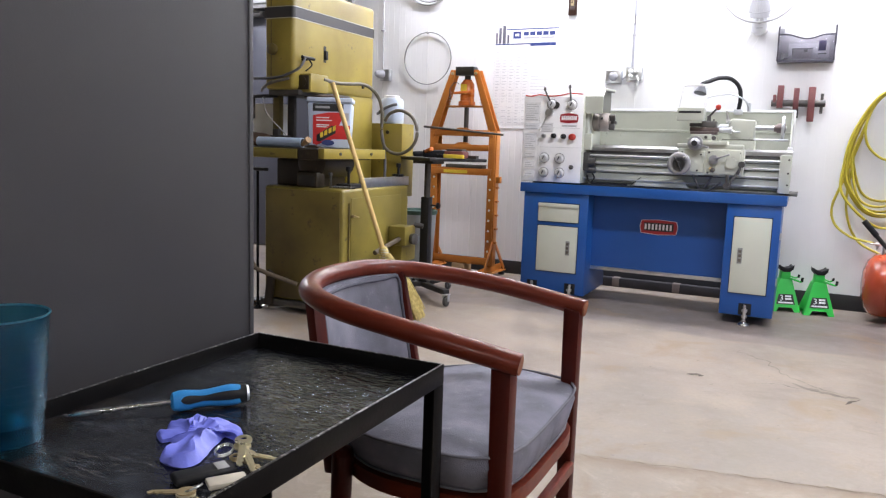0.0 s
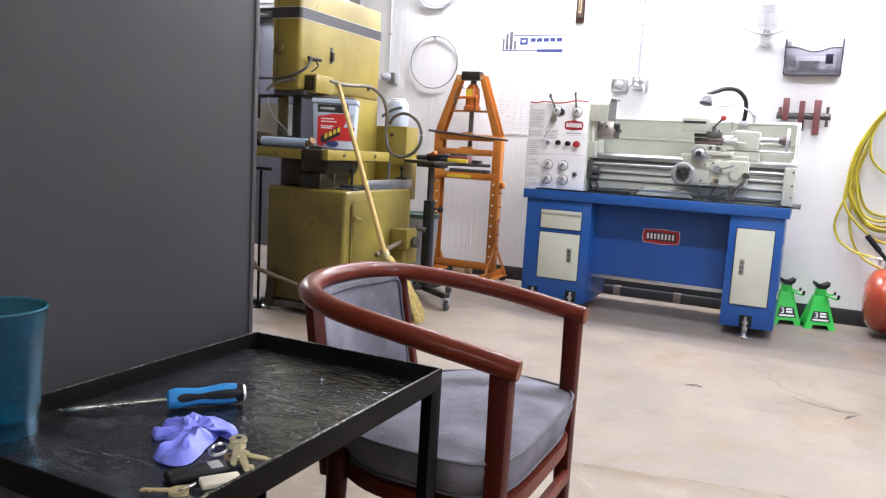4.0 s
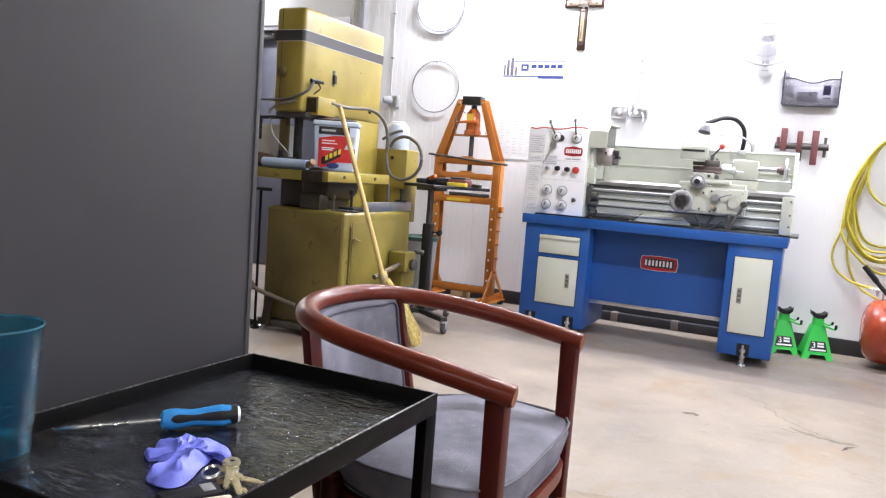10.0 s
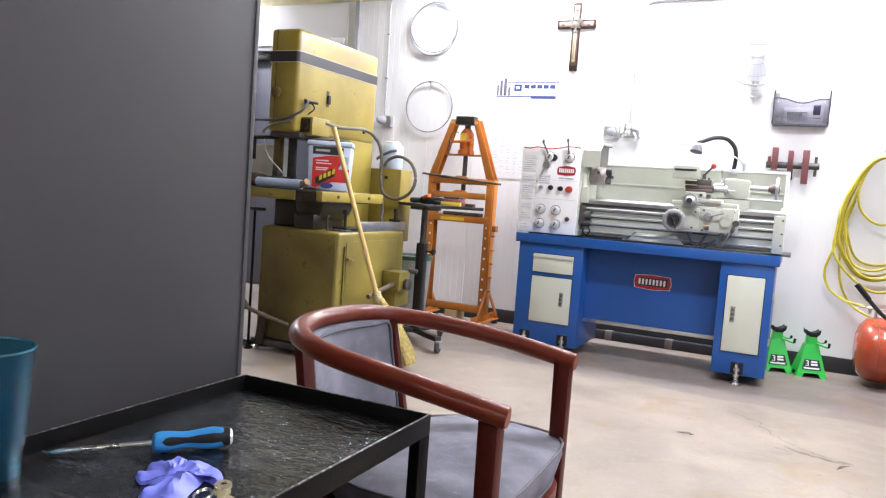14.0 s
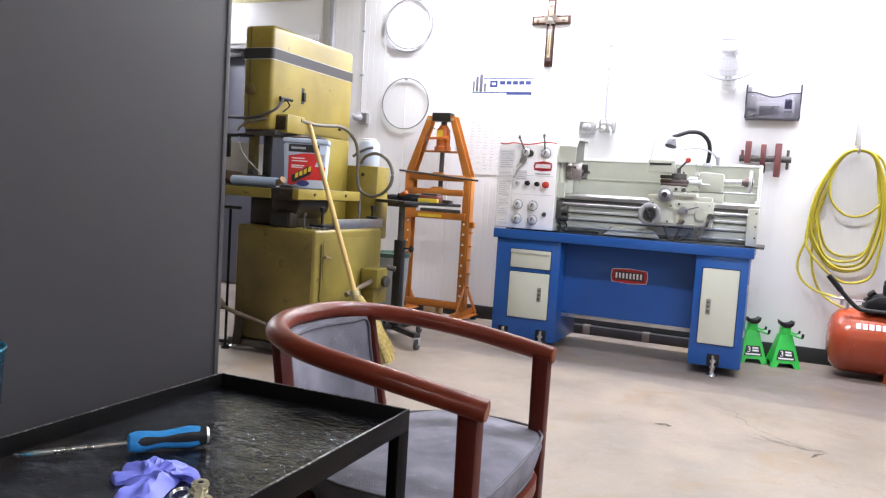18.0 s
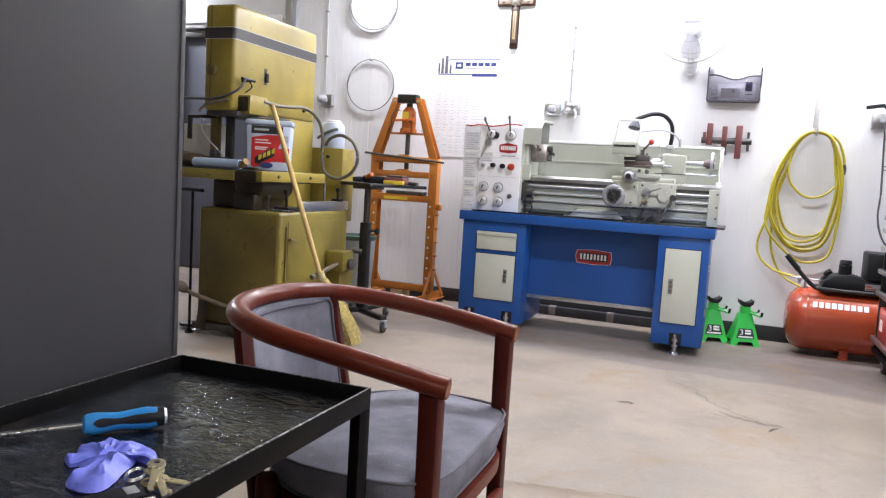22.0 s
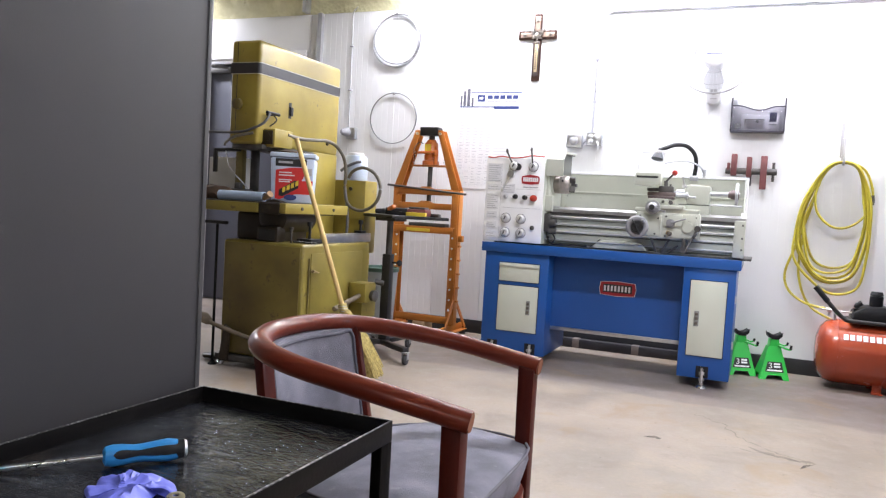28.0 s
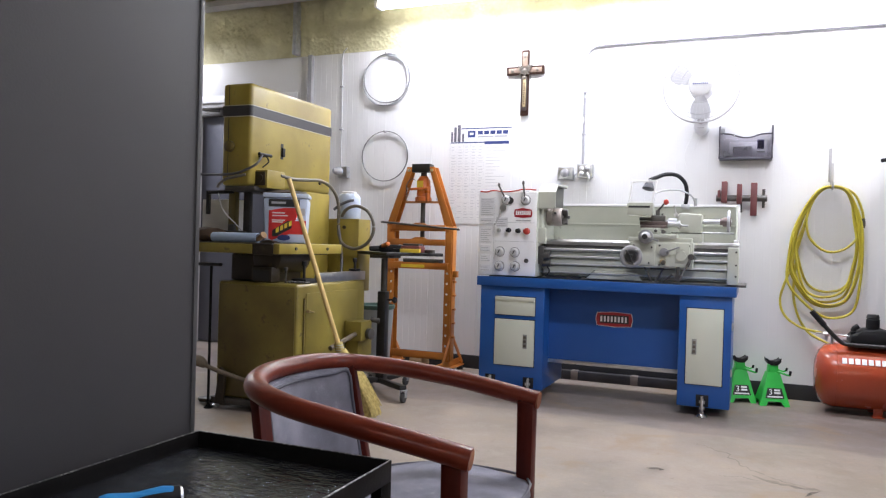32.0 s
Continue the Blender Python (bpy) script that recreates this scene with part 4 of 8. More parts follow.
bars("table_rule", [(-2.178 + c_ * 0.055, -2.1768 + c_ * 0.055, 1.11, 1.705) for c_ in range(6)] + [(-2.178, -1.903, 1.69 - k * 0.043, 1.6912 - k * 0.043) for k in range(14)], "faint", poster, hy)

# wall cross
cross = thing("wall_cross", (-1.593, WY - 0.03, 1.905), "dark wooden wall cross with gilt inlay and metal ornament", "cross")
part("upright", box(-1.622, -1.563, WY - 0.022, WY - 0.002, 1.903, 2.385, 0.003), "walnut", cross)
part("crossbar", box(-1.735, -1.449, WY - 0.0205, WY - 0.0015, 2.203, 2.266, 0.003), "walnut", cross)
part("upright_inlay", box(-1.612, -1.574, WY - 0.026, WY - 0.021, 2.262, 2.366, 0.001), "copper_inlay", cross, "pinkish copper inlay")
for ax0, ax1 in ((-1.717, -1.627), (-1.559, -1.467)):
    part("crossbar_inlay", box(ax0, ax1, WY - 0.0255, WY - 0.0205, 2.216, 2.252, 0.001), "copper_inlay", cross)
part("plaque", box(-1.613, -1.573, WY - 0.0255, WY - 0.0215, 1.94, 2.19, 0.001), "walnut_edge", cross, "dark moulded strip")
part("plaque_band", box(-1.605, -1.582, WY - 0.0278, WY - 0.0252, 1.966, 2.165, 0.001), "bronze", cross, "dull gilt band")
part("plaque_marks", join(*[box(-1.600, -1.590, WY - 0.0286, WY - 0.0276, 1.985 + k * 0.016, 1.995 + k * 0.016) for k in range(10)]), "walnut_edge", cross)
part("cap", box(-1.607, -1.580, WY - 0.028, WY - 0.0252, 1.935, 1.963, 0.002), "walnut_edge", cross)
for sx, sz in ((-1.593, 2.335), (-1.687, 2.234), (-1.497, 2.234), (-1.593, 2.18)):
    part("rosette", turned([(0.014, 0), (0.013, 0.004), (0.005, 0.008)], (sx, WY - 0.026, sz), (0, -1, 0), 12), "pewter", cross)
wings = []
for a, r_ in ((0.62, 0.085), (0.95, 0.055), (2.52, 0.085), (2.19, 0.055), (3.75, 0.05), (5.67, 0.05), (0.15, 0.05), (2.99, 0.05), (4.71, 0.045)):
    tip = Vector((-1.593 + r_ * math.cos(a), WY - 0.033, 2.230 + r_ * math.sin(a)))
    base_ = Vector((-1.593, WY - 0.033, 2.226))
    nrm = Vector((-math.sin(a), 0, math.cos(a))) * 0.010
    mid_ = base_.lerp(tip, 0.45)
    wings.append(prism([(p_.x, p_.z) for p_ in (base_ - nrm * 0.5, mid_ - nrm, tip, mid_ + nrm, base_ + nrm * 0.5)], WY - 0.036, WY - 0.027, "y"))
part("ornament", join(*wings, turned([(0.022, 0), (0.020, 0.007), (0.008, 0.012)], (-1.593, WY - 0.030, 2.226), (0, -1, 0), 14)), "pewter", cross, "dark winged metal ornament")

# wall fan
FX, FZ, FR = -0.347, 2.014, 0.238
fan = thing("wall_fan", (FX, WY - 0.05, 1.75), "white oscillating fan bracketed to the wall", "fan")
part("wall_plate", box(FX - 0.05, FX + 0.05, WY - 0.020, WY - 0.002, 1.74, 1.90, 0.012, 3), "fan_white", fan)
part("bracket", prism([(FX + u, z) for u, z in ((-0.022, 1.94), (-0.036, 1.86), (-0.047, 1.79), (-0.046, 1.755), (-0.034, 1.728), (-0.014, 1.718), (0.014, 1.718), (0.034, 1.728), (0.046, 1.755), (0.047, 1.79), (0.036, 1.86), (0.022, 1.94))], WY - 0.115, WY - 0.02, "y", 0.012), "fan_white", fan)
part("neck", tube([(FX, WY - 0.075, 1.90), (FX, WY - 0.11, 1.95), (FX, WY - 0.13, 1.99)], 0.024, 12), "fan_wire", fan)
part("control", join(turned([(0.022, 0), (0.022, 0.010), (0.012, 0.014)], (FX, WY - 0.115, 1.80), (0, -1, 0), 18), box(FX - 0.02, FX + 0.02, WY - 0.118, WY - 0.114, 1.752, 1.757)), "fan_wire", fan, "grey speed knob")
part("pull_cord", tube([(FX + 0.01, WY - 0.10, 1.72), (FX - 0.02, WY - 0.09, 1.66), (FX - 0.05, WY - 0.07, 1.60)], 0.002, 6), "white_plastic", fan)
part("motor", turned([(0.03, -0.03), (0.075, -0.015), (0.08, 0.04), (0.06, 0.075), (0.02, 0.08)], (FX, WY - 0.09, FZ), (0, -1, 0), 24), "fan_white", fan)
blades = []
for k in range(3):
    a0 = 0.5236 + k * 2.0944
    bm = bmesh.new()
    rows = []
    for i in range(7):
        t = i / 6
        rr = 0.04 + (FR - 0.065) * t
        half = 0.22 + 0.20 * math.sin(t * 3.0)
        rows.append([bm.verts.new((FX + rr * math.cos(a0 + half * s), WY - 0.20 + 0.02 * s, FZ + rr * math.sin(a0 + half * s))) for s in (-1, -0.4, 0.3, 1)])
    for u, v in zip(rows, rows[1:]):
        for s in range(3):
            bm.faces.new((u[s], u[s + 1], v[s + 1], v[s]))
    bmesh.ops.solidify(bm, geom=bm.faces[:], thickness=0.003)
    part("blade", bm, "fan_blade", fan, "translucent white blade")
part("hub", turned([(0.045, 0), (0.045, 0.03), (0.02, 0.04)], (FX, WY - 0.17, FZ), (0, -1, 0), 20), "fan_white", fan)
wires = []
for rr, yy in ((FR, 0.195), (FR, 0.205), (FR * 0.8, 0.238), (FR * 0.5, 0.258), (FR * 0.85, 0.13), (FR * 0.5, 0.11)):
    wires.append(tube([(FX + rr * math.cos(a), WY - yy, FZ + rr * math.sin(a)) for a in (2 * math.pi * s / 40 for s in range(40))], 0.0052 if rr == FR else 0.0018, 6, True, 1, up=(0, 1, 0)))
for s in range(48):
    a = 2 * math.pi * s / 48
    c_, s_ = math.cos(a), math.sin(a)
    wires.append(tube([(FX + rr * c_, WY - yy, FZ + rr * s_) for rr, yy in ((0.06, 0.262), (FR * 0.5, 0.258), (FR * 0.8, 0.238), (FR, 0.20), (FR * 0.85, 0.13), (0.07, 0.10))], 0.0008, 4, False, 1, curve=False))
for w_ in wires[:6]:
    part("guard_ring", w_, "fan_wire", fan)
part("guard_wire", join(*wires[6:]), "fan_white", fan)["kind"] = "stuff"
part("badge", turned([(0.076, 0), (0.074, 0.006), (0.04, 0.010)], (FX, WY - 0.258, FZ), (0, -1, 0), 28), "fan_white", fan)
part("badge_print", join(*[box(FX - 0.046 + k * 0.0118, FX - 0.038 + k * 0.0118, WY - 0.2695, WY - 0.2665, FZ - 0.002, FZ + 0.007) for k in range(8)]), "pale_ink", fan)
part("cord", tube([(FX - 0.03, WY - 0.03, 1.77), (FX - 0.08, WY - 0.015, 1.68), (FX - 0.11, WY - 0.012, 1.58), (FX - 0.09, WY - 0.012, 1.50)], 0.003, 6), "white_plastic", fan)

# wall file pocket of smoked plastic
pocket = thing("wall_file_pocket", (-0.07, WY - 0.06, 1.55), "smoke-grey plastic file pocket fixed to the wall", "wall file")
WAVE = [(-0.226, 1.716), (-0.19, 1.716), (-0.155, 1.710), (-0.115, 1.696), (-0.075, 1.687), (-0.03, 1.691), (0.010, 1.705), (0.045, 1.711), (0.090, 1.711)]
part("back", box(-0.232, 0.093, WY - 0.006, WY - 0.002, 1.553, 1.772, 0.002), "milky_sheet", pocket, "milky back sheet standing above the front")
part("front", prism([(-0.224, 1.553), (0.088, 1.553)] + WAVE[::-1], WY - 0.078, WY - 0.074, "y"), "smoke", pocket)
for sx in (-0.232, 0.088):
    side_ = part("side", prism([(WY - 0.08, 1.553), (WY - 0.006, 1.553), (WY - 0.006, 1.774), (WY - 0.08, 1.754)], sx, sx + 0.005, "x", 0.001), "smoke", pocket)
    part("side_edge", tube([(sx + 0.0025, WY - 0.006, 1.775), (sx + 0.0025, WY - 0.080, 1.760), (sx + 0.0025, WY - 0.081, 1.66), (sx + 0.0025, WY - 0.081, 1.553)], 0.0052, 8, False, 1, curve=False), "smoke_edge", side_, "dark moulded corner")
part("mount_ear", join(box(-0.226, -0.200, WY - 0.012, WY - 0.006, 1.728, 1.762, 0.003), cyl((-0.213, WY - 0.012, 1.745), (-0.213, WY - 0.018, 1.745), 0.006, seg=12)), "grey_plastic", pocket)
part("front_edge", tube([(x_, WY - 0.0765, z_) for x_, z_ in WAVE], 0.0048, 8, False, 3), "smoke_edge", pocket, "dark thick top edge of the pocket")
part("floor_plate", box(-0.229, 0.092, WY - 0.084, WY - 0.006, 1.545, 1.556, 0.002), "smoke_edge", pocket)
part("papers", box(-0.17, 0.06, WY - 0.03, WY - 0.014, 1.558, 1.665, 0.002), "paper", pocket)
part("card", box(0.0, 0.042, WY - 0.060, WY - 0.056, 1.615, 1.675), "dull_violet", pocket, "dull violet card")
part("leaflet", box(-0.145, -0.03, WY - 0.066, WY - 0.062, 1.57, 1.632), "card", pocket)
for a, b, c, d in ((-0.145, -0.03, 1.624, 1.629), (-0.146, -0.141, 1.588, 1.627), (-0.19, -0.165, 1.575, 1.592), (-0.08, -0.06, 1.605, 1.622), (0.0, 0.045, 1.590, 1.597), (-0.205, -0.19, 1.562, 1.60)):
    part("label_print", box(a, b, WY - 0.0805, WY - 0.0795, c, d), "wire", pocket)

# arbor bar with maroon blocks on the wall
rack = thing("hanging_bar", (-0.085, WY - 0.06, 1.18), "grey steel bar with maroon painted flanges on the wall", "tool rack")
part("bar", cyl((-0.24, WY - 0.07, 1.292), (0.07, WY - 0.07, 1.292), 0.021, seg=18, bevel=0.003), "iron", rack)
for bx, z0, z1, w in ((-0.19, 1.262, 1.402, 0.036), (-0.098, 1.255, 1.385, 0.032), (-0.010, 1.18, 1.392, 0.040)):
    part("flange", box(bx - w / 2, bx + w / 2, WY - 0.10, WY - 0.028, z0, z1, 0.004), "maroon", rack)
part("flange", box(-0.232, -0.214, WY - 0.09, WY - 0.03, 1.29, 1.345, 0.004), "maroon", rack)
part("pin", cyl((-0.085, WY - 0.07, 1.20), (-0.085, WY - 0.07, 1.27), 0.006), "iron", rack)
part("pin", cyl((0.048, WY - 0.07, 1.23), (0.048, WY - 0.07, 1.352), 0.009), "iron", rack)
for mx_ in (-0.20, -0.02):
    part("mount", box(mx_, mx_ + 0.028, WY - 0.03, WY - 0.002, 1.28, 1.30), "iron", rack)

# air hose on its hook
hook = thing("hose_hook", (0.44, WY - 0.03, 1.34), "galvanised strap hook holding a hose on the wall", "hook")
part("strap", join(box(0.422, 0.440, WY - 0.010, WY - 0.002, 1.40, 1.615, 0.002), box(0.432, 0.452, WY - 0.016, WY - 0.009, 1.36, 1.52, 0.002)), "trim_grey", hook)
part("arm", tube([(0.442, WY - 0.01, 1.375), (0.442, WY - 0.06, 1.352), (0.442, WY - 0.095, 1.36), (0.442, WY - 0.10, 1.395)], 0.007, 8), "galv", hook)
HZ = 1.368
hose = thing("air_hose", (0.44, WY - 0.05, 0.50), "yellow rubber air hose coiled over a wall hook", "hose")
rnd = random.Random(21)


def hang(xl, xr, zb, lean, dy):
    """A hose loop hung from the hook: left and right reach, lowest point and lean of the low point."""
    xc = 0.44
    pts = [(xc, HZ), (xc - 0.09, HZ - 0.045), (xl + 0.035, HZ - 0.25), (xl, HZ - (HZ - zb) * 0.55), (xl + 0.01, zb + 0.20), (xc + lean - 0.11, zb + 0.045), (xc + lean, zb), (xc + lean + 0.11, zb + 0.05), (xr - 0.012, zb + 0.22), (xr, HZ - (HZ - zb) * 0.5), (xr - 0.015, HZ - 0.22), (xc + 0.095, HZ - 0.04)]
    return tube([(px + rnd.uniform(-0.004, 0.004), WY - dy - rnd.uniform(0, 0.008), pz) for px, pz in pts], 0.0078, 8, True, 6, up=(0, 1, 0))


for xl, xr, zb, lean, dy in ((0.232, 0.592, 0.640, -0.02, 0.03), (0.214, 0.612, 0.612, -0.01, 0.05), (0.248, 0.585, 0.672, -0.03, 0.065), (0.258, 0.600, 0.705, -0.01, 0.02), (0.202, 0.618, 0.545, 0.02, 0.085), (0.220, 0.604, 0.624, -0.005, 0.075)):
    part("loop", hang(xl, xr, zb, lean, dy), "hose", hose)
part("loop", tube([(0.44, WY - 0.07, HZ), (0.36, WY - 0.07, HZ - 0.05), (0.305, WY - 0.075, 1.19), (0.315, WY - 0.08, 1.06), (0.38, WY - 0.08, 0.98), (0.45, WY - 0.08, 0.957), (0.53, WY - 0.075, 0.985), (0.595, WY - 0.07, 1.06), (0.618, WY - 0.07, 1.15), (0.60, WY - 0.07, 1.25), (0.55, WY - 0.07, 1.335)], 0.0075, 8, True, 6, up=(0, 1, 0)), "hose", hose)
part("tail", tube([(0.29, WY - 0.06, 1.10), (0.22, WY - 0.06, 0.85), (0.165, WY - 0.06, 0.66), (0.19, WY - 0.07, 0.55), (0.27, WY - 0.10, 0.485), (0.34, WY - 0.16, 0.468), (0.40, WY - 0.22, 0.463)], 0.0078, 8, False, 8), "hose", hose)
part("tail", tube([(0.255, WY - 0.05, 0.92), (0.24, WY - 0.05, 0.70), (0.27, WY - 0.06, 0.55), (0.33, WY - 0.08, 0.45), (0.42, WY - 0.12, 0.40), (0.50, WY - 0.13, 0.37)], 0.0078, 8, False, 8), "hose", hose)
part("coupling", join(cyl((0.618, WY - 0.075, 1.17), (0.619, WY - 0.075, 1.11), 0.009), cyl((0.618, WY - 0.075, 1.155), (0.619, WY - 0.075, 1.125), 0.011)), "iron", hose)

# outlet with an adapter and a cord, next to the tool rack
gf = outlet(0.745, 0.838, 1.405, 1.50, "grey outlet box with a plugged-in black adapter", [(0.795, 1.452, "grey_plastic", 0.026)])
part("adapter", join(beam((0.70, WY - 0.075, 1.525), (0.80, WY - 0.08, 1.54), 0.03, 0.022, 0.005), beam((0.80, WY - 0.08, 1.54), (0.86, WY - 0.07, 1.46), 0.026, 0.02, 0.005)), "black", gf)
cord = thing("power_cord", (0.83, WY - 0.03, 0.70), "dark grey power cord hanging from a wall outlet", "cord")
part("cable", tube([(0.80, WY - 0.075, 1.44), (0.815, WY - 0.07, 1.37), (0.826, WY - 0.03, 1.28), (0.834, WY - 0.02, 1.15), (0.840, WY - 0.02, 1.0), (0.838, WY - 0.02, 0.86), (0.868, WY - 0.03, 0.74), (0.92, WY - 0.05, 0.66)], 0.006, 8), "wire", cord)
part("tie", tube([(0.835, WY - 0.03, 1.17), (0.858, WY - 0.03, 1.18), (0.863, WY - 0.03, 1.16), (0.838, WY - 0.03, 1.15)], 0.003, 6), "wire", cord)

# ---- lathe stand ----
stand = thing("lathe_stand", (-0.85, 4.72, 0), "blue steel lathe stand with pale sage cabinet doors", "machine stand")
TY = 4.45   # front of the stand's top
part("tray_top", prism([(TY, 0.687), (TY, 0.745), (TY + 0.012, 0.745), (TY + 0.03, 0.736), (5.0, 0.736), (5.02, 0.745), (5.03, 0.745), (5.03, 0.687)], -1.622, -0.081, "x", 0.003), "blue", stand)
part("chip_sheet", box(-1.24, -0.11, 4.628, 5.0, 0.7492, 0.7525), "sage", stand, "pale chip tray floor")
part("tray_lip", box(-1.60, -0.035, 4.62, 5.02, 0.737, 0.749, 0.002), "iron", stand, "dark steel chip tray edge")


def pedestal(x0, x1):
    """A blue cabinet with its corner cut-outs for levelling feet."""
    c = part("cabinet", box(x0, x1, TY + 0.02, 4.98, 0.052, 0.687, 0.005), "blue", stand)
    return c


left = pedestal(-1.60, -1.183)
right = pedestal(-0.386, -0.102)


def panel(name, x0, x1, z0, z1, parent):
    p = part(name, box(x0, x1, TY + 0.010, TY + 0.0215, z0, z1, 0.003), "sage_door", parent, "pale sage panel")
    part("gasket", join(box(x0 - 0.004, x1 + 0.004, TY + 0.0185, TY + 0.0215, z0 - 0.004, z1 + 0.004)), "black", p)
    return p


panel("drawer_front", -1.498, -1.240, 0.508, 0.622, left)
part("drawer_lip", box(-1.498, -1.240, TY + 0.002, TY + 0.012, 0.598, 0.622, 0.004), "sage_door", left)
dl = panel("cabinet_door", -1.498, -1.240, 0.192, 0.480, left)
dr = panel("cabinet_door", -0.342, -0.146, 0.182, 0.614, right)
for hx, hz, par in ((-1.297, 0.348, dl), (-0.298, 0.396, dr)):
    hnd = part("latch", box(hx - 0.013, hx + 0.013, TY + 0.006, TY + 0.0105, hz - 0.044, hz + 0.044, 0.002), "latch_grey", par, "grey paddle latch")
    for k in (-0.026, 0.0, 0.026):
        part("paddle", box(hx - 0.008, hx + 0.008, TY + 0.0035, TY + 0.0065, hz + k - 0.008, hz + k + 0.008, 0.002), "pewter", hnd)
part("hinge", cyl((-0.099, TY + 0.03, 0.50), (-0.099, TY + 0.03, 0.54), 0.006), "steel", right)
part("hinge", cyl((-0.099, TY + 0.03, 0.24), (-0.099, TY + 0.03, 0.28), 0.006), "steel", right)
for fx, fy in ((-1.52, 4.468), (-1.272, 4.468), (-0.247, 4.462), (-1.52, 4.93), (-1.272, 4.93), (-0.247, 4.93)):
    ft = part("levelling_foot", join(turned([(0.030, 0.0), (0.032, 0.005), (0.026, 0.012), (0.014, 0.018), (0.014, 0.034), (0.010, 0.036)], (fx, fy, 0), seg=20), cyl((fx, fy, 0.015), (fx, fy, 0.12), 0.008), cyl((fx, fy, 0.044), (fx, fy, 0.058), 0.016, seg=6)), "chrome", stand, "plated levelling foot")
    if fy < 4.6:
        part("foot_pocket", box(fx - 0.034, fx + 0.034, TY + 0.0165, TY + 0.0205, 0.058, 0.125, 0.002), "black", ft, "dark cut-out over the foot")
        part("foot_nut", join(cyl((fx, TY + 0.010, 0.05), (fx, TY + 0.010, 0.112), 0.009, seg=12), cyl((fx, TY + 0.010, 0.078), (fx, TY + 0.010, 0.092), 0.017, seg=6)), "chrome", ft)
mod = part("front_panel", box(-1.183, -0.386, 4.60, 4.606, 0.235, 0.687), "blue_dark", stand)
part("panel_edge", box(-1.183, -0.386, 4.596, 4.62, 0.212, 0.234, 0.002), "steel", stand, "bare steel lower edge")
BZ, BX, BY = 0.508, -0.776, 4.5985
badge = part("badge", prism([(BX - 0.105, BZ - 0.040), (BX, BZ - 0.047), (BX + 0.105, BZ - 0.040), (BX + 0.113, BZ), (BX + 0.105, BZ + 0.040), (BX, BZ + 0.047), (BX - 0.105, BZ + 0.040), (BX - 0.113, BZ)], BY - 0.0015, BY, "y"), "plate", stand, "red badge with a white border and lettering")
part("badge_field", prism([(BX - 0.102, BZ - 0.0378), (BX, BZ - 0.0445), (BX + 0.102, BZ - 0.0378), (BX + 0.110, BZ), (BX + 0.102, BZ + 0.0378), (BX, BZ + 0.0445), (BX - 0.102, BZ + 0.0378), (BX - 0.110, BZ)], BY - 0.0022, BY - 0.0014, "y"), "red_badge", badge)
part("badge_band", box(BX - 0.088, BX + 0.088, BY - 0.0028, BY - 0.0021, BZ - 0.024, BZ + 0.026), "ink_black", badge)
part("badge_lettering", join(*[box(BX - 0.083 + k * 0.0212, BX - 0.083 + k * 0.0212 + 0.0115, BY - 0.0034, BY - 0.0027, BZ - 0.016, BZ + 0.018) for k in range(8)]), "ink_white", badge)

# ---- lathe ----
lathe = thing("lathe", (-0.85, 4.75, 0.745), "sage and white metal lathe on a blue stand", "lathe")
HX0, HX1, HY = -1.650, -1.260, 4.53
part("headstock", box(HX0, HX1, HY, 4.95, 0.7495, 1.285, 0.006), "sage", lathe)
fp = part("control_panel", box(HX0 + 0.002, HX1 - 0.002, HY - 0.006, HY + 0.001, 0.752, 1.283, 0.003), "panel_white", lathe, "white front panel with dials and printed plates")
part("top_gasket", tube([(HX0 + 0.01, HY - 0.004, 1.287), (-1.60, HY - 0.006, 1.283), (-1.55, HY - 0.004, 1.292), (-1.47, HY - 0.006, 1.284), (-1.40, HY - 0.004, 1.291), (-1.35, HY - 0.006, 1.300), (HX1 - 0.01, HY - 0.003, 1.296)], 0.0045, 6), "red_plastic", lathe, "loose red cord along the headstock top")
part("top_cover", box(HX0 + 0.01, HX1 - 0.06, 4.56, 4.93, 1.285, 1.298, 0.003), "panel_white", lathe)
fy = HY - 0.0068
for a, b, c, d in ((-1.635, -1.545, 1.13, 1.245), (-1.635, -1.545, 1.075, 1.115), (-1.635, -1.555, 0.955, 1.055), (-1.63, -1.56, 0.90, 0.94), (-1.63, -1.56, 0.835, 0.88), (-1.63, -1.56, 0.775, 0.815), (-1.53, -1.45, 1.06, 1.12)):
    pl = part("printed_plate", box(a, b, fy - 0.0008, fy, c, d), "plate", fp)
    n_ = max(2, int((d - c) / 0.014))
    part("plate_lines", join(*[box(a + 0.006, b - 0.006 - (k % 3) * 0.012, fy - 0.0014, fy - 0.0007, c + 0.005 + k * (d - c - 0.006) / n_, c + 0.009 + k * (d - c - 0.006) / n_) for k in range(n_)]), "print", pl)
part("panel_groove", join(box(-1.542, -1.5405, fy - 0.0006, fy + 0.0002, 0.76, 1.25), box(-1.535, -1.275, fy - 0.0006, fy + 0.0002, 0.968, 0.9695), box(-1.535, -1.275, fy - 0.0006, fy + 0.0002, 1.088, 1.0895)), "print", fp)
bd = part("badge", prism([(-1.405, 1.125), (-1.35, 1.119), (-1.295, 1.125), (-1.29, 1.152), (-1.295, 1.172), (-1.35, 1.182), (-1.405, 1.172), (-1.41, 1.152)], fy - 0.0012, fy, "y"), "red_badge", fp, "small red badge")
part("badge_lettering", join(*[box(-1.398 + k * 0.0125, -1.3885 + k * 0.0125, fy - 0.0018, fy - 0.0011, 1.138, 1.164) for k in range(8)]), "ink_white", bd)
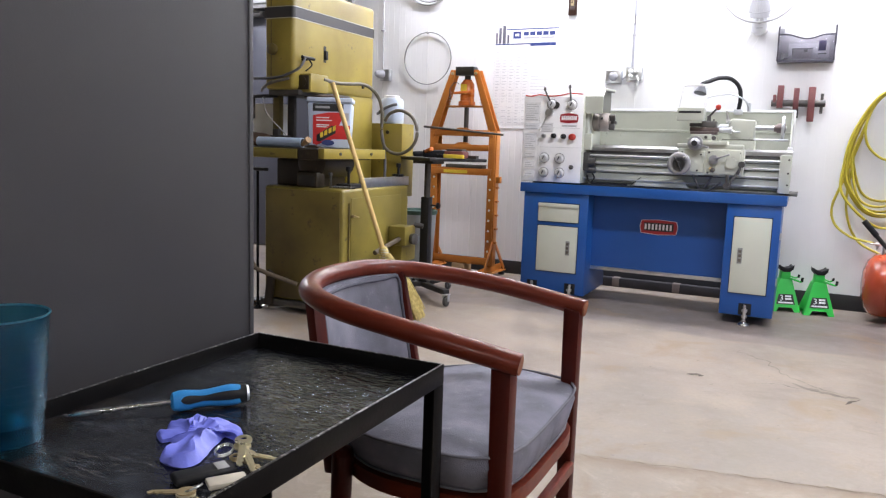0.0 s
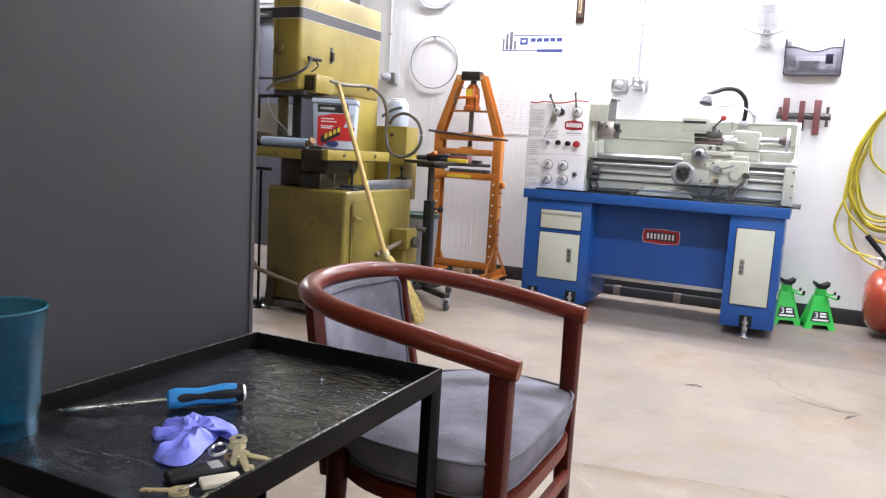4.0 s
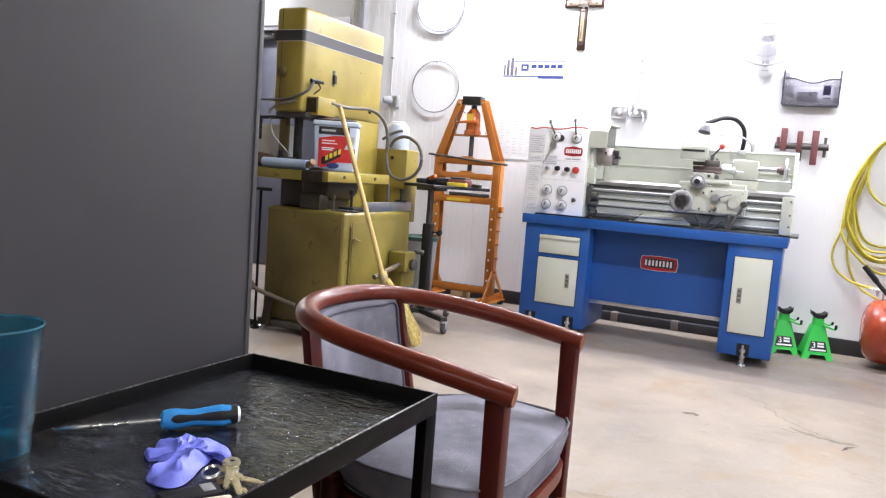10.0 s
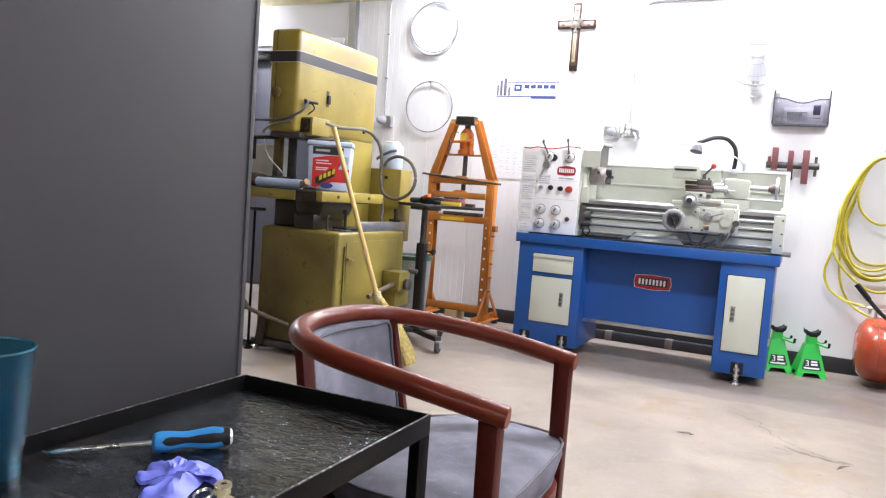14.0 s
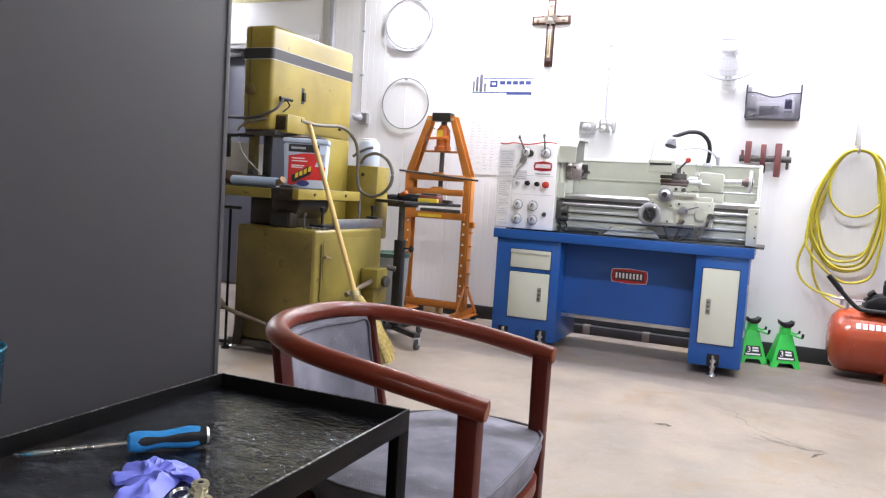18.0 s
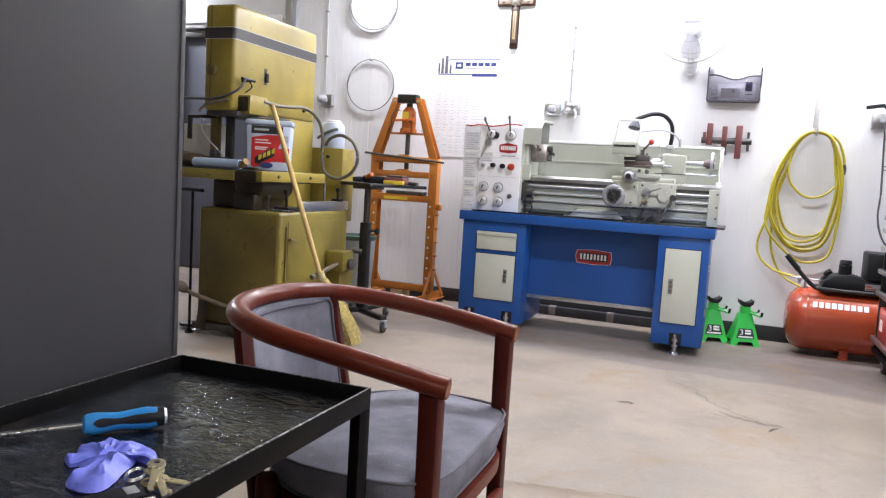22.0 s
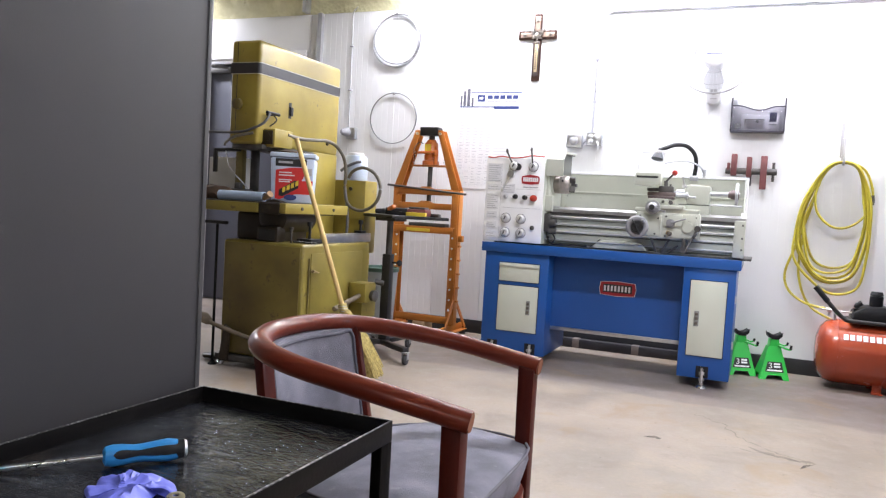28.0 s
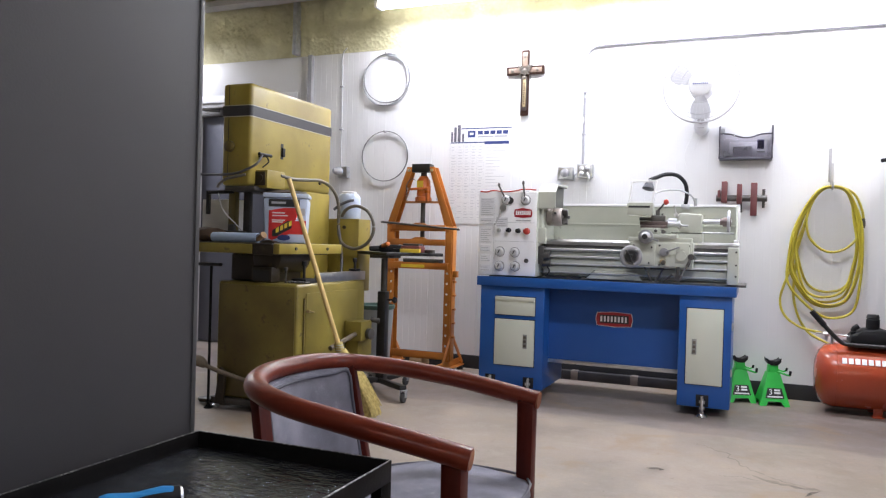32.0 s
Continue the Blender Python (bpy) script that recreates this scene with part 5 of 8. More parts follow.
part("model_print", join(box(-1.395, -1.36, fy - 0.0008, fy, 1.098, 1.106), box(-1.355, -1.30, fy - 0.0008, fy, 1.098, 1.106)), "print", fp)
for kx, kz, mt, r in ((-1.322, 1.035, "red_plastic", 0.019), (-1.378, 1.037, "black", 0.014), (-1.441, 1.04, "black", 0.014), (-1.505, 1.039, "chrome", 0.012)):
    part("push_button", turned([(r * 1.1, 0), (r * 1.1, 0.006), (r * 0.7, 0.007), (r * 0.7, 0.016), (r, 0.018), (r, 0.026), (r * 0.7, 0.03)], (kx, fy, kz), (0, -1, 0), 20), mt, fp)
for kx, kz in ((-1.497, 0.902), (-1.398, 0.900), (-1.498, 0.811), (-1.394, 0.811), (-1.335, 1.232), (-1.462, 1.234)):
    kb = part("dial_knob", turned([(0.030, 0), (0.030, 0.006), (0.025, 0.008), (0.023, 0.024), (0.019, 0.028)], (kx, fy, kz), (0, -1, 0), 24), "knob", fp)
    part("pointer", beam((kx - 0.004, fy - 0.031, kz - 0.010), (kx + 0.006, fy - 0.031, kz + 0.013), 0.008, 0.006), "ink_black", kb)
    part("dial_ring", turned([(0.0325, 0), (0.0325, 0.003), (0.030, 0.0035)], (kx, fy, kz), (0, -1, 0), 24), "wire", kb)
part("key_switch", turned([(0.014, 0), (0.014, 0.008), (0.008, 0.01), (0.006, 0.018)], (-1.32, fy, 0.849), (0, -1, 0), 16), "iron", fp)
part("lever", join(cyl((-1.335, fy - 0.02, 1.235), (-1.346, fy - 0.03, 1.335), 0.0055, seg=10), turned([(0.004, 0), (0.009, 0.008), (0.008, 0.02), (0.003, 0.026)], (-1.346, fy - 0.03, 1.325), (0, 0, 1), 10)), "iron", lathe)
part("lever", join(cyl((-1.462, fy - 0.02, 1.235), (-1.505, fy - 0.03, 1.32), 0.0055, seg=10), turned([(0.004, 0), (0.009, 0.008), (0.008, 0.02), (0.003, 0.026)], (-1.505, fy - 0.03, 1.312), (0, 0, 1), 10)), "iron", lathe)
part("lever_gear", cyl((-1.435, fy, 1.228), (-1.435, fy - 0.012, 1.228), 0.022, seg=10), "iron", lathe)
part("lever", join(cyl((-1.475, fy, 1.18), (-1.475, fy - 0.03, 1.18), 0.022), cyl((-1.475, fy - 0.025, 1.18), (-1.525, fy - 0.03, 1.08), 0.005, seg=10), turned([(0.004, 0), (0.010, 0.01), (0.003, 0.024)], (-1.52, fy - 0.03, 1.09), (-0.45, 0, -1), 10)), "steel", lathe)
# spindle nose, guard and chuck
part("spindle_housing", join(box(-1.262, -1.242, 4.58, 4.90, 0.985, 1.20, 0.008), box(-1.262, -1.212, 4.565, 4.60, 0.96, 1.06, 0.006), cyl((-1.262, 4.70, 1.135), (-1.236, 4.70, 1.135), 0.075, seg=28, bevel=0.006)), "sage", lathe)
part("chuck_guard", join(prism([(4.545, 1.182), (4.545, 1.285), (4.60, 1.335), (4.86, 1.345), (4.86, 1.335), (4.606, 1.326), (4.552, 1.279), (4.552, 1.182)], -1.258, -1.150, "x")), "sage", lathe, "hinged sage chuck guard")
part("guard_liner", prism([(4.553, 1.185), (4.553, 1.278), (4.607, 1.324), (4.855, 1.333), (4.855, 1.327), (4.612, 1.318), (4.560, 1.274), (4.560, 1.185)], -1.172, -1.153, "x"), "iron", lathe)
# inner wall coloured dark to hold the shade inside the guard
part("guard_inside", prism([(4.5525, 1.19), (4.5525, 1.278), (4.6065, 1.325), (4.85, 1.334), (4.85, 1.20)], -1.178, -1.173, "x"), "guard_dark", lathe, "inner wall of the guard, its shade in the colour")
part("guard_hinge", cyl((-1.25, 4.862, 1.338), (-1.155, 4.862, 1.338), 0.007, seg=12), "sage", lathe)
ck = part("chuck", turned([(0.045, 0), (0.056, 0.004), (0.058, 0.010), (0.058, 0.040), (0.055, 0.042), (0.055, 0.046), (0.058, 0.048), (0.058, 0.092), (0.053, 0.100), (0.03, 0.102)], (-1.238, 4.70, 1.135), (1, 0, 0), 32), "chuck", lathe, "steel three-jaw chuck")
for k in range(3):
    a = 0.5 + k * 2.094
    part("jaw", moved(box(0.0, 0.035, -0.010, 0.010, 0.014, 0.052, 0.002), Matrix.Translation((-1.137, 4.70, 1.135)) @ Matrix.Rotation(a, 4, "X")), "iron", ck)
part("chuck_key_hole", cyl((-1.175, 4.66, 1.150), (-1.175, 4.640, 1.158), 0.007, seg=10), "ink_black", ck)
# bed and ways
part("bed", join(box(-1.262, -0.085, 4.66, 4.86, 0.80, 0.958, 0.004), box(-1.262, -0.085, 4.70, 4.82, 0.7495, 0.80, 0.004)), "sage", lathe)
part("front_way", join(prism([(4.625, 0.958), (4.625, 0.978), (4.645, 0.985), (4.66, 0.993), (4.675, 0.985), (4.70, 0.983), (4.70, 0.958)], -1.262, -0.08, "x"), prism([(4.80, 0.958), (4.80, 0.983), (4.835, 0.993), (4.86, 0.983), (4.86, 0.958)], -1.262, -0.08, "x")), "steel", lathe, "ground steel bed way")
part("chip_pan", box(-1.255, -0.10, 4.652, 4.66, 0.765, 0.865, 0.002), "sage", lathe)
part("chip_chute", prism([(-0.96, 0.752), (-0.62, 0.752), (-0.66, 0.80), (-0.90, 0.80)], 4.61, 4.65, "y", 0.002), "sage", lathe)
# rack kept dark so that it draws the shadow line under the way
part("rack", box(-1.24, -0.14, 4.632, 4.648, 0.940, 0.957, 0.001), "iron", lathe)
for rz, rr, mt in ((0.928, 0.0065, "rod_steel"), (0.884, 0.0045, "rod_steel"), (0.836, 0.0045, "rod_steel"), (0.784, 0.004, "rod_steel")):
    part("feed_rod", cyl((-1.262, 4.605, rz), (-0.10, 4.605, rz), rr, seg=14), mt, lathe)
# dark strips laid on the bed as the rods' shadow lines
for rz in (0.913, 0.872, 0.824, 0.772):
    part("rod_shadow_strip", box(-1.255, -0.14, 4.6485, 4.6515, rz - 0.0022, rz + 0.0022), "guard_dark", lathe, "dark strip drawn as a feed rod's shadow on the bed front")
part("drain_hose", tube([(-1.235, 4.60, 0.80), (-1.225, 4.585, 0.775), (-1.20, 4.575, 0.757), (-1.16, 4.575, 0.756), (-1.06, 4.578, 0.757), (-0.98, 4.58, 0.757)], 0.006, 8), "black", lathe, "black drain hose in the chip tray")
part("drain_hook", tube([(-1.20, 4.585, 0.815), (-1.185, 4.58, 0.79), (-1.20, 4.575, 0.762)], 0.005, 8), "black", lathe)
part("chute_edge", beam((-0.905, 4.606, 0.805), (-0.965, 4.606, 0.752), 0.008, 0.004), "ink_black", lathe, "black edge of the chip chute")
part("gearbox_bracket", join(box(-1.262, -1.225, 4.575, 4.65, 0.83, 0.945, 0.005), cyl((-1.235, 4.60, 0.885), (-1.19, 4.60, 0.885), 0.028), cyl((-1.235, 4.60, 0.836), (-1.185, 4.60, 0.836), 0.02)), "iron", lathe)
eb = part("end_bracket", box(-0.138, -0.078, 4.57, 4.66, 0.752, 0.965, 0.006), "sage", lathe)
for sz in (0.80, 0.865, 0.94):
    part("socket_screw", cyl((-0.092, 4.571, sz), (-0.092, 4.565, sz), 0.006, seg=8), "iron", eb)
# splash guard
part("splash_guard", join(box(-1.262, -0.095, 4.905, 4.912, 0.95, 1.225), box(-1.262, -0.095, 4.893, 4.905, 1.092, 1.104, 0.002)), "sage", lathe, "sheet-metal splash back")
part("splash_rim", join(box(-1.19, -0.086, 4.895, 4.915, 1.215, 1.230, 0.003), box(-0.11, -0.086, 4.70, 4.915, 0.99, 1.012, 0.003), box(-0.106, -0.084, 4.895, 4.915, 0.99, 1.23, 0.003)), "panel_white", lathe)
part("splash_side", prism([(4.70, 1.0), (4.905, 1.0), (4.905, 1.222), (4.82, 1.222)], -0.101, -0.096, "x"), "sage", lathe)
# carriage
car = part("saddle", join(box(-0.70, -0.335, 4.56, 4.88, 0.986, 1.016, 0.006), box(-0.635, -0.42, 4.54, 4.88, 1.012, 1.035, 0.005)), "sage", lathe)
for ax_, az_ in ((-0.665, 0.965), (-0.56, 0.955), (-0.515, 0.968), (-0.35, 0.968), (-0.515, 0.852), (-0.35, 0.852), (-0.575, 0.862)):
    part("apron_screw", cyl((ax_, 4.55, az_), (ax_, 4.5455, az_), 0.006, seg=10), "iron", lathe)
apr = part("apron", join(box(-0.690, -0.325, 4.555, 4.63, 0.835, 0.99, 0.008), box(-0.64, -0.54, 4.548, 4.56, 0.85, 0.975, 0.004), box(-0.53, -0.335, 4.549, 4.56, 0.845, 0.98, 0.004)), "sage", lathe)


def wheel(name, cx, cy, cz, r, parent, mt="steel", rim=0.012):
    w = part(name, tube([(cx + r * math.cos(a), cy, cz + r * math.sin(a)) for a in (2 * math.pi * s / 28 for s in range(28))], rim, 10, True, 1, rz=rim * 0.5, up=(0, 1, 0)), mt, parent)
    part("hub", turned([(r * 0.32, -0.004), (r * 0.34, 0.02), (r * 0.2, 0.03)], (cx, cy + 0.004, cz), (0, -1, 0), 18), "ink_black", w)
    part("spoke", join(*[beam((cx, cy, cz), (cx + r * math.cos(a), cy, cz + r * math.sin(a)), 0.014, 0.008) for a in (0.4, 2.5, 4.6)]), mt, w)
    part("grip", turned([(0.006, 0), (0.010, 0.01), (0.010, 0.04), (0.006, 0.05)], (cx + r * 0.7, cy, cz + r * 0.7), (0, -1, 0), 12), "chrome", w)
    return w


hw = wheel("apron_handwheel", -0.672, 4.50, 0.898, 0.050, lathe, "wheel_grey", 0.017)
part("wheel_disc", cyl((-0.672, 4.506, 0.898), (-0.672, 4.512, 0.898), 0.046, seg=26), "wheel_grey", hw)
part("wheel_collar", join(cyl((-0.672, 4.56, 0.898), (-0.672, 4.51, 0.898), 0.04), cyl((-0.672, 4.495, 0.898), (-0.672, 4.485, 0.898), 0.030)), "ink_black", hw)
part("wheel_centre", join(cyl((-0.672, 4.487, 0.898), (-0.672, 4.480, 0.898), 0.033, seg=20), beam((-0.672, 4.482, 0.898), (-0.700, 4.480, 0.938), 0.026, 0.006), beam((-0.672, 4.482, 0.898), (-0.655, 4.480, 0.855), 0.024, 0.006)), "ink_black", hw)
part("cross_slide_dial", turned([(0.042, 0), (0.042, 0.022), (0.030, 0.024), (0.020, 0.04), (0.012, 0.055)], (-0.594, 4.542, 1.018), (0, -1, 0), 30), "wheel_grey", lathe)
part("dial_hub", cyl((-0.594, 4.50, 1.018), (-0.594, 4.484, 1.018), 0.016), "ink_black", lathe)
part("cross_crank", join(beam((-0.594, 4.495, 1.018), (-0.52, 4.492, 0.995), 0.010, 0.008), cyl((-0.52, 4.495, 0.995), (-0.52, 4.46, 0.995), 0.006)), "wheel_grey", lathe)
part("cross_slide", join(box(-0.632, -0.515, 4.60, 4.80, 1.035, 1.073, 0.005), box(-0.655, -0.49, 4.625, 4.76, 1.035, 1.050, 0.003)), "sage", lathe)
part("slide_lock", cyl((-0.502, 4.62, 1.052), (-0.502, 4.59, 1.052), 0.012, seg=14), "iron", lathe)
part("slide_lock", cyl((-0.545, 4.60, 1.055), (-0.545, 4.585, 1.055), 0.009, seg=14), "iron", lathe)
part("compound_slide", join(box(-0.640, -0.490, 4.62, 4.72, 1.073, 1.090, 0.004), box(-0.645, -0.482, 4.63, 4.71, 1.090, 1.113, 0.004)), "slide", lathe)
tp = part("tool_post", join(box(-0.580, -0.498, 4.63, 4.71, 1.113, 1.150, 0.004), cyl((-0.545, 4.67, 1.150), (-0.545, 4.67, 1.182), 0.012)), "iron", lathe, "dark square tool post")
part("tool_holder", box(-0.650, -0.580, 4.645, 4.70, 1.118, 1.138, 0.003), "iron", tp)
for tx_ in (-0.57, -0.515):
    part("tool_screw", cyl((tx_, 4.65, 1.150), (tx_, 4.65, 1.162), 0.006, seg=8), "iron", tp)
part("clamp_lever", join(cyl((-0.545, 4.67, 1.178), (-0.50, 4.62, 1.222), 0.006, seg=10)), "iron", tp)
part("lever_ball", turned([(0.004, -0.017), (0.013, -0.01), (0.0165, 0.0), (0.013, 0.011), (0.004, 0.016)], (-0.492, 4.615, 1.229), (0, 0, 1), 16), "red_plastic", tp, "red lever ball")
part("compound_crank", join(cyl((-0.482, 4.67, 1.100), (-0.425, 4.67, 1.100), 0.015), cyl((-0.425, 4.67, 1.100), (-0.412, 4.67, 1.100), 0.021), beam((-0.415, 4.665, 1.100), (-0.392, 4.64, 1.088), 0.010, 0.008), cyl((-0.395, 4.64, 1.09), (-0.365, 4.64, 1.09), 0.006)), "galv", lathe)
sg = part("shield_mount", box(-0.715, -0.565, 4.57, 4.66, 1.148, 1.222, 0.005), "sage", lathe)
part("shield_slot", box(-0.705, -0.58, 4.567, 4.572, 1.192, 1.204), "ink_black", sg)
sh = part("chip_shield", box(-0.70, -0.555, 4.600, 4.604, 1.232, 1.345), "lens", lathe, "clear tilting chip shield in a white frame")
part("shield_frame", join(*[beam(a, b, 0.013, 0.010) for a, b in (((-0.708, 4.602, 1.225), (-0.692, 4.602, 1.35)), ((-0.692, 4.602, 1.35), (-0.548, 4.602, 1.356)), ((-0.548, 4.602, 1.356), (-0.572, 4.602, 1.225)), ((-0.572, 4.602, 1.225), (-0.708, 4.602, 1.225)))]), "ink_white", sh)
part("lamp_cone", turned([(0.012, 0), (0.035, 0.05), (0.037, 0.06), (0.02, 0.061)], (-0.60, 4.70, 1.37), (-0.15, -0.3, -1), 20), "wire", lathe, "small grey lamp head")
part("gooseneck", tube([(-0.405, 4.895, 1.225), (-0.398, 4.89, 1.30), (-0.41, 4.87, 1.365), (-0.455, 4.83, 1.408), (-0.515, 4.78, 1.41), (-0.565, 4.735, 1.388), (-0.60, 4.70, 1.37)], 0.0125, 12), "black", lathe, "black gooseneck lamp arm")
part("gooseneck_base", join(box(-0.43, -0.38, 4.88, 4.905, 1.20, 1.232, 0.004), cyl((-0.345, 4.89, 1.222), (-0.345, 4.89, 1.27), 0.010)), "galv", lathe)
part("coolant_hose", tube([(-0.345, 4.89, 1.24), (-0.37, 4.86, 1.285), (-0.44, 4.80, 1.315), (-0.53, 4.74, 1.305), (-0.575, 4.70, 1.285)], 0.0055, 8), "galv", lathe)
part("half_nut_lever", join(cyl((-0.488, 4.55, 0.928), (-0.488, 4.535, 0.928), 0.026), cyl((-0.488, 4.535, 0.928), (-0.488, 4.525, 0.928), 0.014), cyl((-0.488, 4.53, 0.930), (-0.400, 4.51, 0.960), 0.0045, seg=10)), "wheel_grey", lathe)
part("feed_knob", turned([(0.014, 0), (0.014, 0.012), (0.008, 0.02)], (-0.49, 4.55, 0.868), (0, -1, 0), 18), "pewter", lathe)
part("apron_boss", join(cyl((-0.39, 4.552, 0.91), (-0.39, 4.535, 0.91), 0.030, seg=26), box(-0.425, -0.345, 4.545, 4.556, 0.865, 0.985, 0.006)), "sage", lathe)
part("oil_sight", turned([(0.012, 0), (0.012, 0.006), (0.006, 0.008)], (-0.50, 4.548, 0.875), (0, -1, 0), 14), "bronze", lathe)
part("clutch_lever", join(cyl((-0.335, 4.55, 0.905), (-0.392, 4.50, 0.775), 0.0055, seg=10), turned([(0.006, 0), (0.009, 0.012), (0.009, 0.025), (0.005, 0.035)], (-0.340, 4.535, 0.885), (-0.35, -0.35, -1), 12), cyl((-0.335, 4.60, 0.905), (-0.335, 4.53, 0.905), 0.018)), "iron", lathe)
part("clutch_hub", join(box(-0.416, -0.396, 4.53, 4.56, 0.765, 0.845, 0.004), cyl((-0.402, 4.525, 0.78), (-0.402, 4.50, 0.78), 0.020)), "iron", lathe)
part("stay_rod", join(cyl((-0.60, 4.57, 0.838), (-0.56, 4.585, 0.752), 0.006), cyl((-0.49, 4.57, 0.838), (-0.535, 4.585, 0.752), 0.006), cyl((-0.44, 4.58, 0.80), (-0.50, 4.585, 0.752), 0.006)), "iron", lathe)
part("rod_clamp", box(-0.57, -0.50, 4.58, 4.63, 0.823, 0.84, 0.003), "iron", lathe)
# tailstock
ts = part("tailstock", join(prism([(-0.435, 0.99), (-0.30, 0.99), (-0.292, 1.06), (-0.288, 1.160), (-0.41, 1.168), (-0.435, 1.155), (-0.435, 1.085), (-0.42, 1.06)], 4.67, 4.79, "y", 0.01), box(-0.46, -0.285, 4.655, 4.81, 0.99, 1.045, 0.004)), "sage", lathe)
part("base_gap", box(-0.462, -0.286, 4.652, 4.657, 1.044, 1.049), "guard_dark", ts)
part("quill", cyl((-0.485, 4.72, 1.118), (-0.436, 4.72, 1.118), 0.018, seg=18), "galv", ts)
part("centre", cyl((-0.52, 4.72, 1.118), (-0.485, 4.72, 1.118), 0.002, 0.010, seg=14), "galv", ts)
part("quill_lock", join(cyl((-0.435, 4.66, 1.15), (-0.435, 4.62, 1.155), 0.012), cyl((-0.435, 4.625, 1.155), (-0.445, 4.62, 1.21), 0.005, seg=8)), "steel", ts)
part("tail_spindle", cyl((-0.29, 4.72, 1.118), (-0.125, 4.72, 1.118), 0.013), "galv", ts)
tw = part("tail_handwheel", tube([(-0.142, 4.72 + 0.062 * math.cos(a), 1.118 + 0.062 * math.sin(a)) for a in (2 * math.pi * s / 28 for s in range(28))], 0.009, 10, True, 1, up=(1, 0, 0)), "galv", ts)
part("hub", join(cyl((-0.175, 4.72, 1.118), (-0.13, 4.72, 1.118), 0.028), cyl((-0.19, 4.72, 1.118), (-0.175, 4.72, 1.118), 0.020)), "slide", tw, "dark brown hub")
part("spoke", join(*[beam((-0.142, 4.72, 1.118), (-0.142, 4.72 + 0.062 * math.cos(a), 1.118 + 0.062 * math.sin(a)), 0.014, 0.01) for a in (1.57, 3.66, 5.76)]), "chrome", tw)
part("tail_bar", cyl((-0.29, 4.68, 1.05), (-0.11, 4.69, 1.05), 0.006), "galv", ts)

# ---- shop press ----
press = thing("shop_press", (-2.24, 5.03, 0), "orange steel H-frame shop press with a bottle jack", "press")
PF, PB = 4.97, 5.045


def post(xa, xb, za, zb, xa2=None, xb2=None):
    """An upright channel between x edges at the foot (xa, xb) and, if it leans, at the head."""
    xa2, xb2 = xa if xa2 is None else xa2, xb if xb2 is None else xb2
    t = 0.007
    web = prism([(xa, za), (xb, za), (xb2, zb), (xa2, zb)], PF, PF + t, "y", 0.001)
    rear = prism([(xa, za), (xb, za), (xb2, zb), (xa2, zb)], PB - t, PB, "y", 0.001)
    f1 = prism([(xa, za), (xa + t, za), (xa2 + t, zb), (xa2, zb)], PF + t, PB - t, "y")
    return join(web, rear, f1)


for nm, xa, xb in (("column", -2.506, -2.440), ("column", -2.034, -1.984)):
    c = part(nm, post(xa, xb, 0.085, 1.075), "orange", press)
    for k in range(8):
        z = 0.20 + k * 0.075
        part("hole", cyl((xb - 0.022 if xa < -2.3 else xa + 0.022, PF + 0.002, z), (xb - 0.022 if xa < -2.3 else xa + 0.022, PF - 0.0008, z), 0.0085, seg=10), "ink_white", c)
    part("bolt_hole", cyl(((xa + xb) / 2, PF + 0.001, 1.03), ((xa + xb) / 2, PF - 0.004, 1.03), 0.012, seg=6), "orange", c)
part("side_flange", box(-1.984, -1.974, PF + 0.006, PB, 0.09, 1.07, 0.002), "orange", press)
for z in (0.26, 0.36, 0.46, 0.56, 0.66):
    part("rung", box(-1.974, -1.956, PF + 0.02, PF + 0.05, z, z + 0.012), "orange", press)
part("crank_box", box(-1.974, -1.94, PF + 0.01, PF + 0.05, 0.70, 0.745, 0.004), "orange", press)
part("head_leg", post(-2.510, -2.448, 1.07, 1.50, -2.352, -2.308), "orange", press)
part("head_leg", post(-2.042, -1.978, 1.07, 1.50, -2.178, -2.134), "orange", press)
part("head_plate", join(box(-2.315, -2.17, PF - 0.004, PB, 1.462, 1.523, 0.004)), "black_paint", press, "black steel head plate")
for bx in (-2.335, -2.152):
    part("bolt", cyl((bx, PF, 1.475), (bx, PF - 0.012, 1.475), 0.011, seg=6), "steel", press)
for z0, z1 in ((1.030, 1.075), (0.925, 0.97)):
    part("cross_beam", join(box(-2.46, -2.03, PF - 0.012, PF - 0.002, z0, z1, 0.002), box(-2.46, -2.03, PF - 0.012, PF + 0.05, z0, z0 + 0.008, 0.001)), "orange", press)
part("guide_saddle", prism([(-2.30, 1.075), (-2.18, 1.075), (-2.21, 1.09), (-2.27, 1.09)], PF - 0.012, PF + 0.02, "y"), "orange", press)
part("guide_saddle", prism([(-2.30, 0.97), (-2.18, 0.97), (-2.21, 0.985), (-2.27, 0.985)], PF - 0.012, PF + 0.02, "y"), "orange", press)
part("ram", cyl((-2.243, 5.03, 0.85), (-2.243, 5.03, 1.25), 0.017, seg=16), "iron", press, "dark steel ram")
part("jack_platform", join(box(-2.40, -2.08, 4.99, 5.08, 1.238, 1.25, 0.002)), "orange", press)
jk = part("bottle_jack", turned([(0.062, 0), (0.062, 0.028), (0.05, 0.034), (0.05, 0.155), (0.035, 0.175), (0.03, 0.185)], (-2.243, 5.03, 1.25), (0, 0, 1), 26), "jack_orange", press, "red-orange bottle jack")
part("jack_ram", cyl((-2.243, 5.03, 1.43), (-2.243, 5.03, 1.465), 0.022), "iron", jk)
part("jack_pump", join(cyl((-2.185, 4.985, 1.25), (-2.185, 4.985, 1.36), 0.017), beam((-2.185, 4.975, 1.345), (-2.32, 4.96, 1.335), 0.018, 0.018)), "jack_orange", jk)
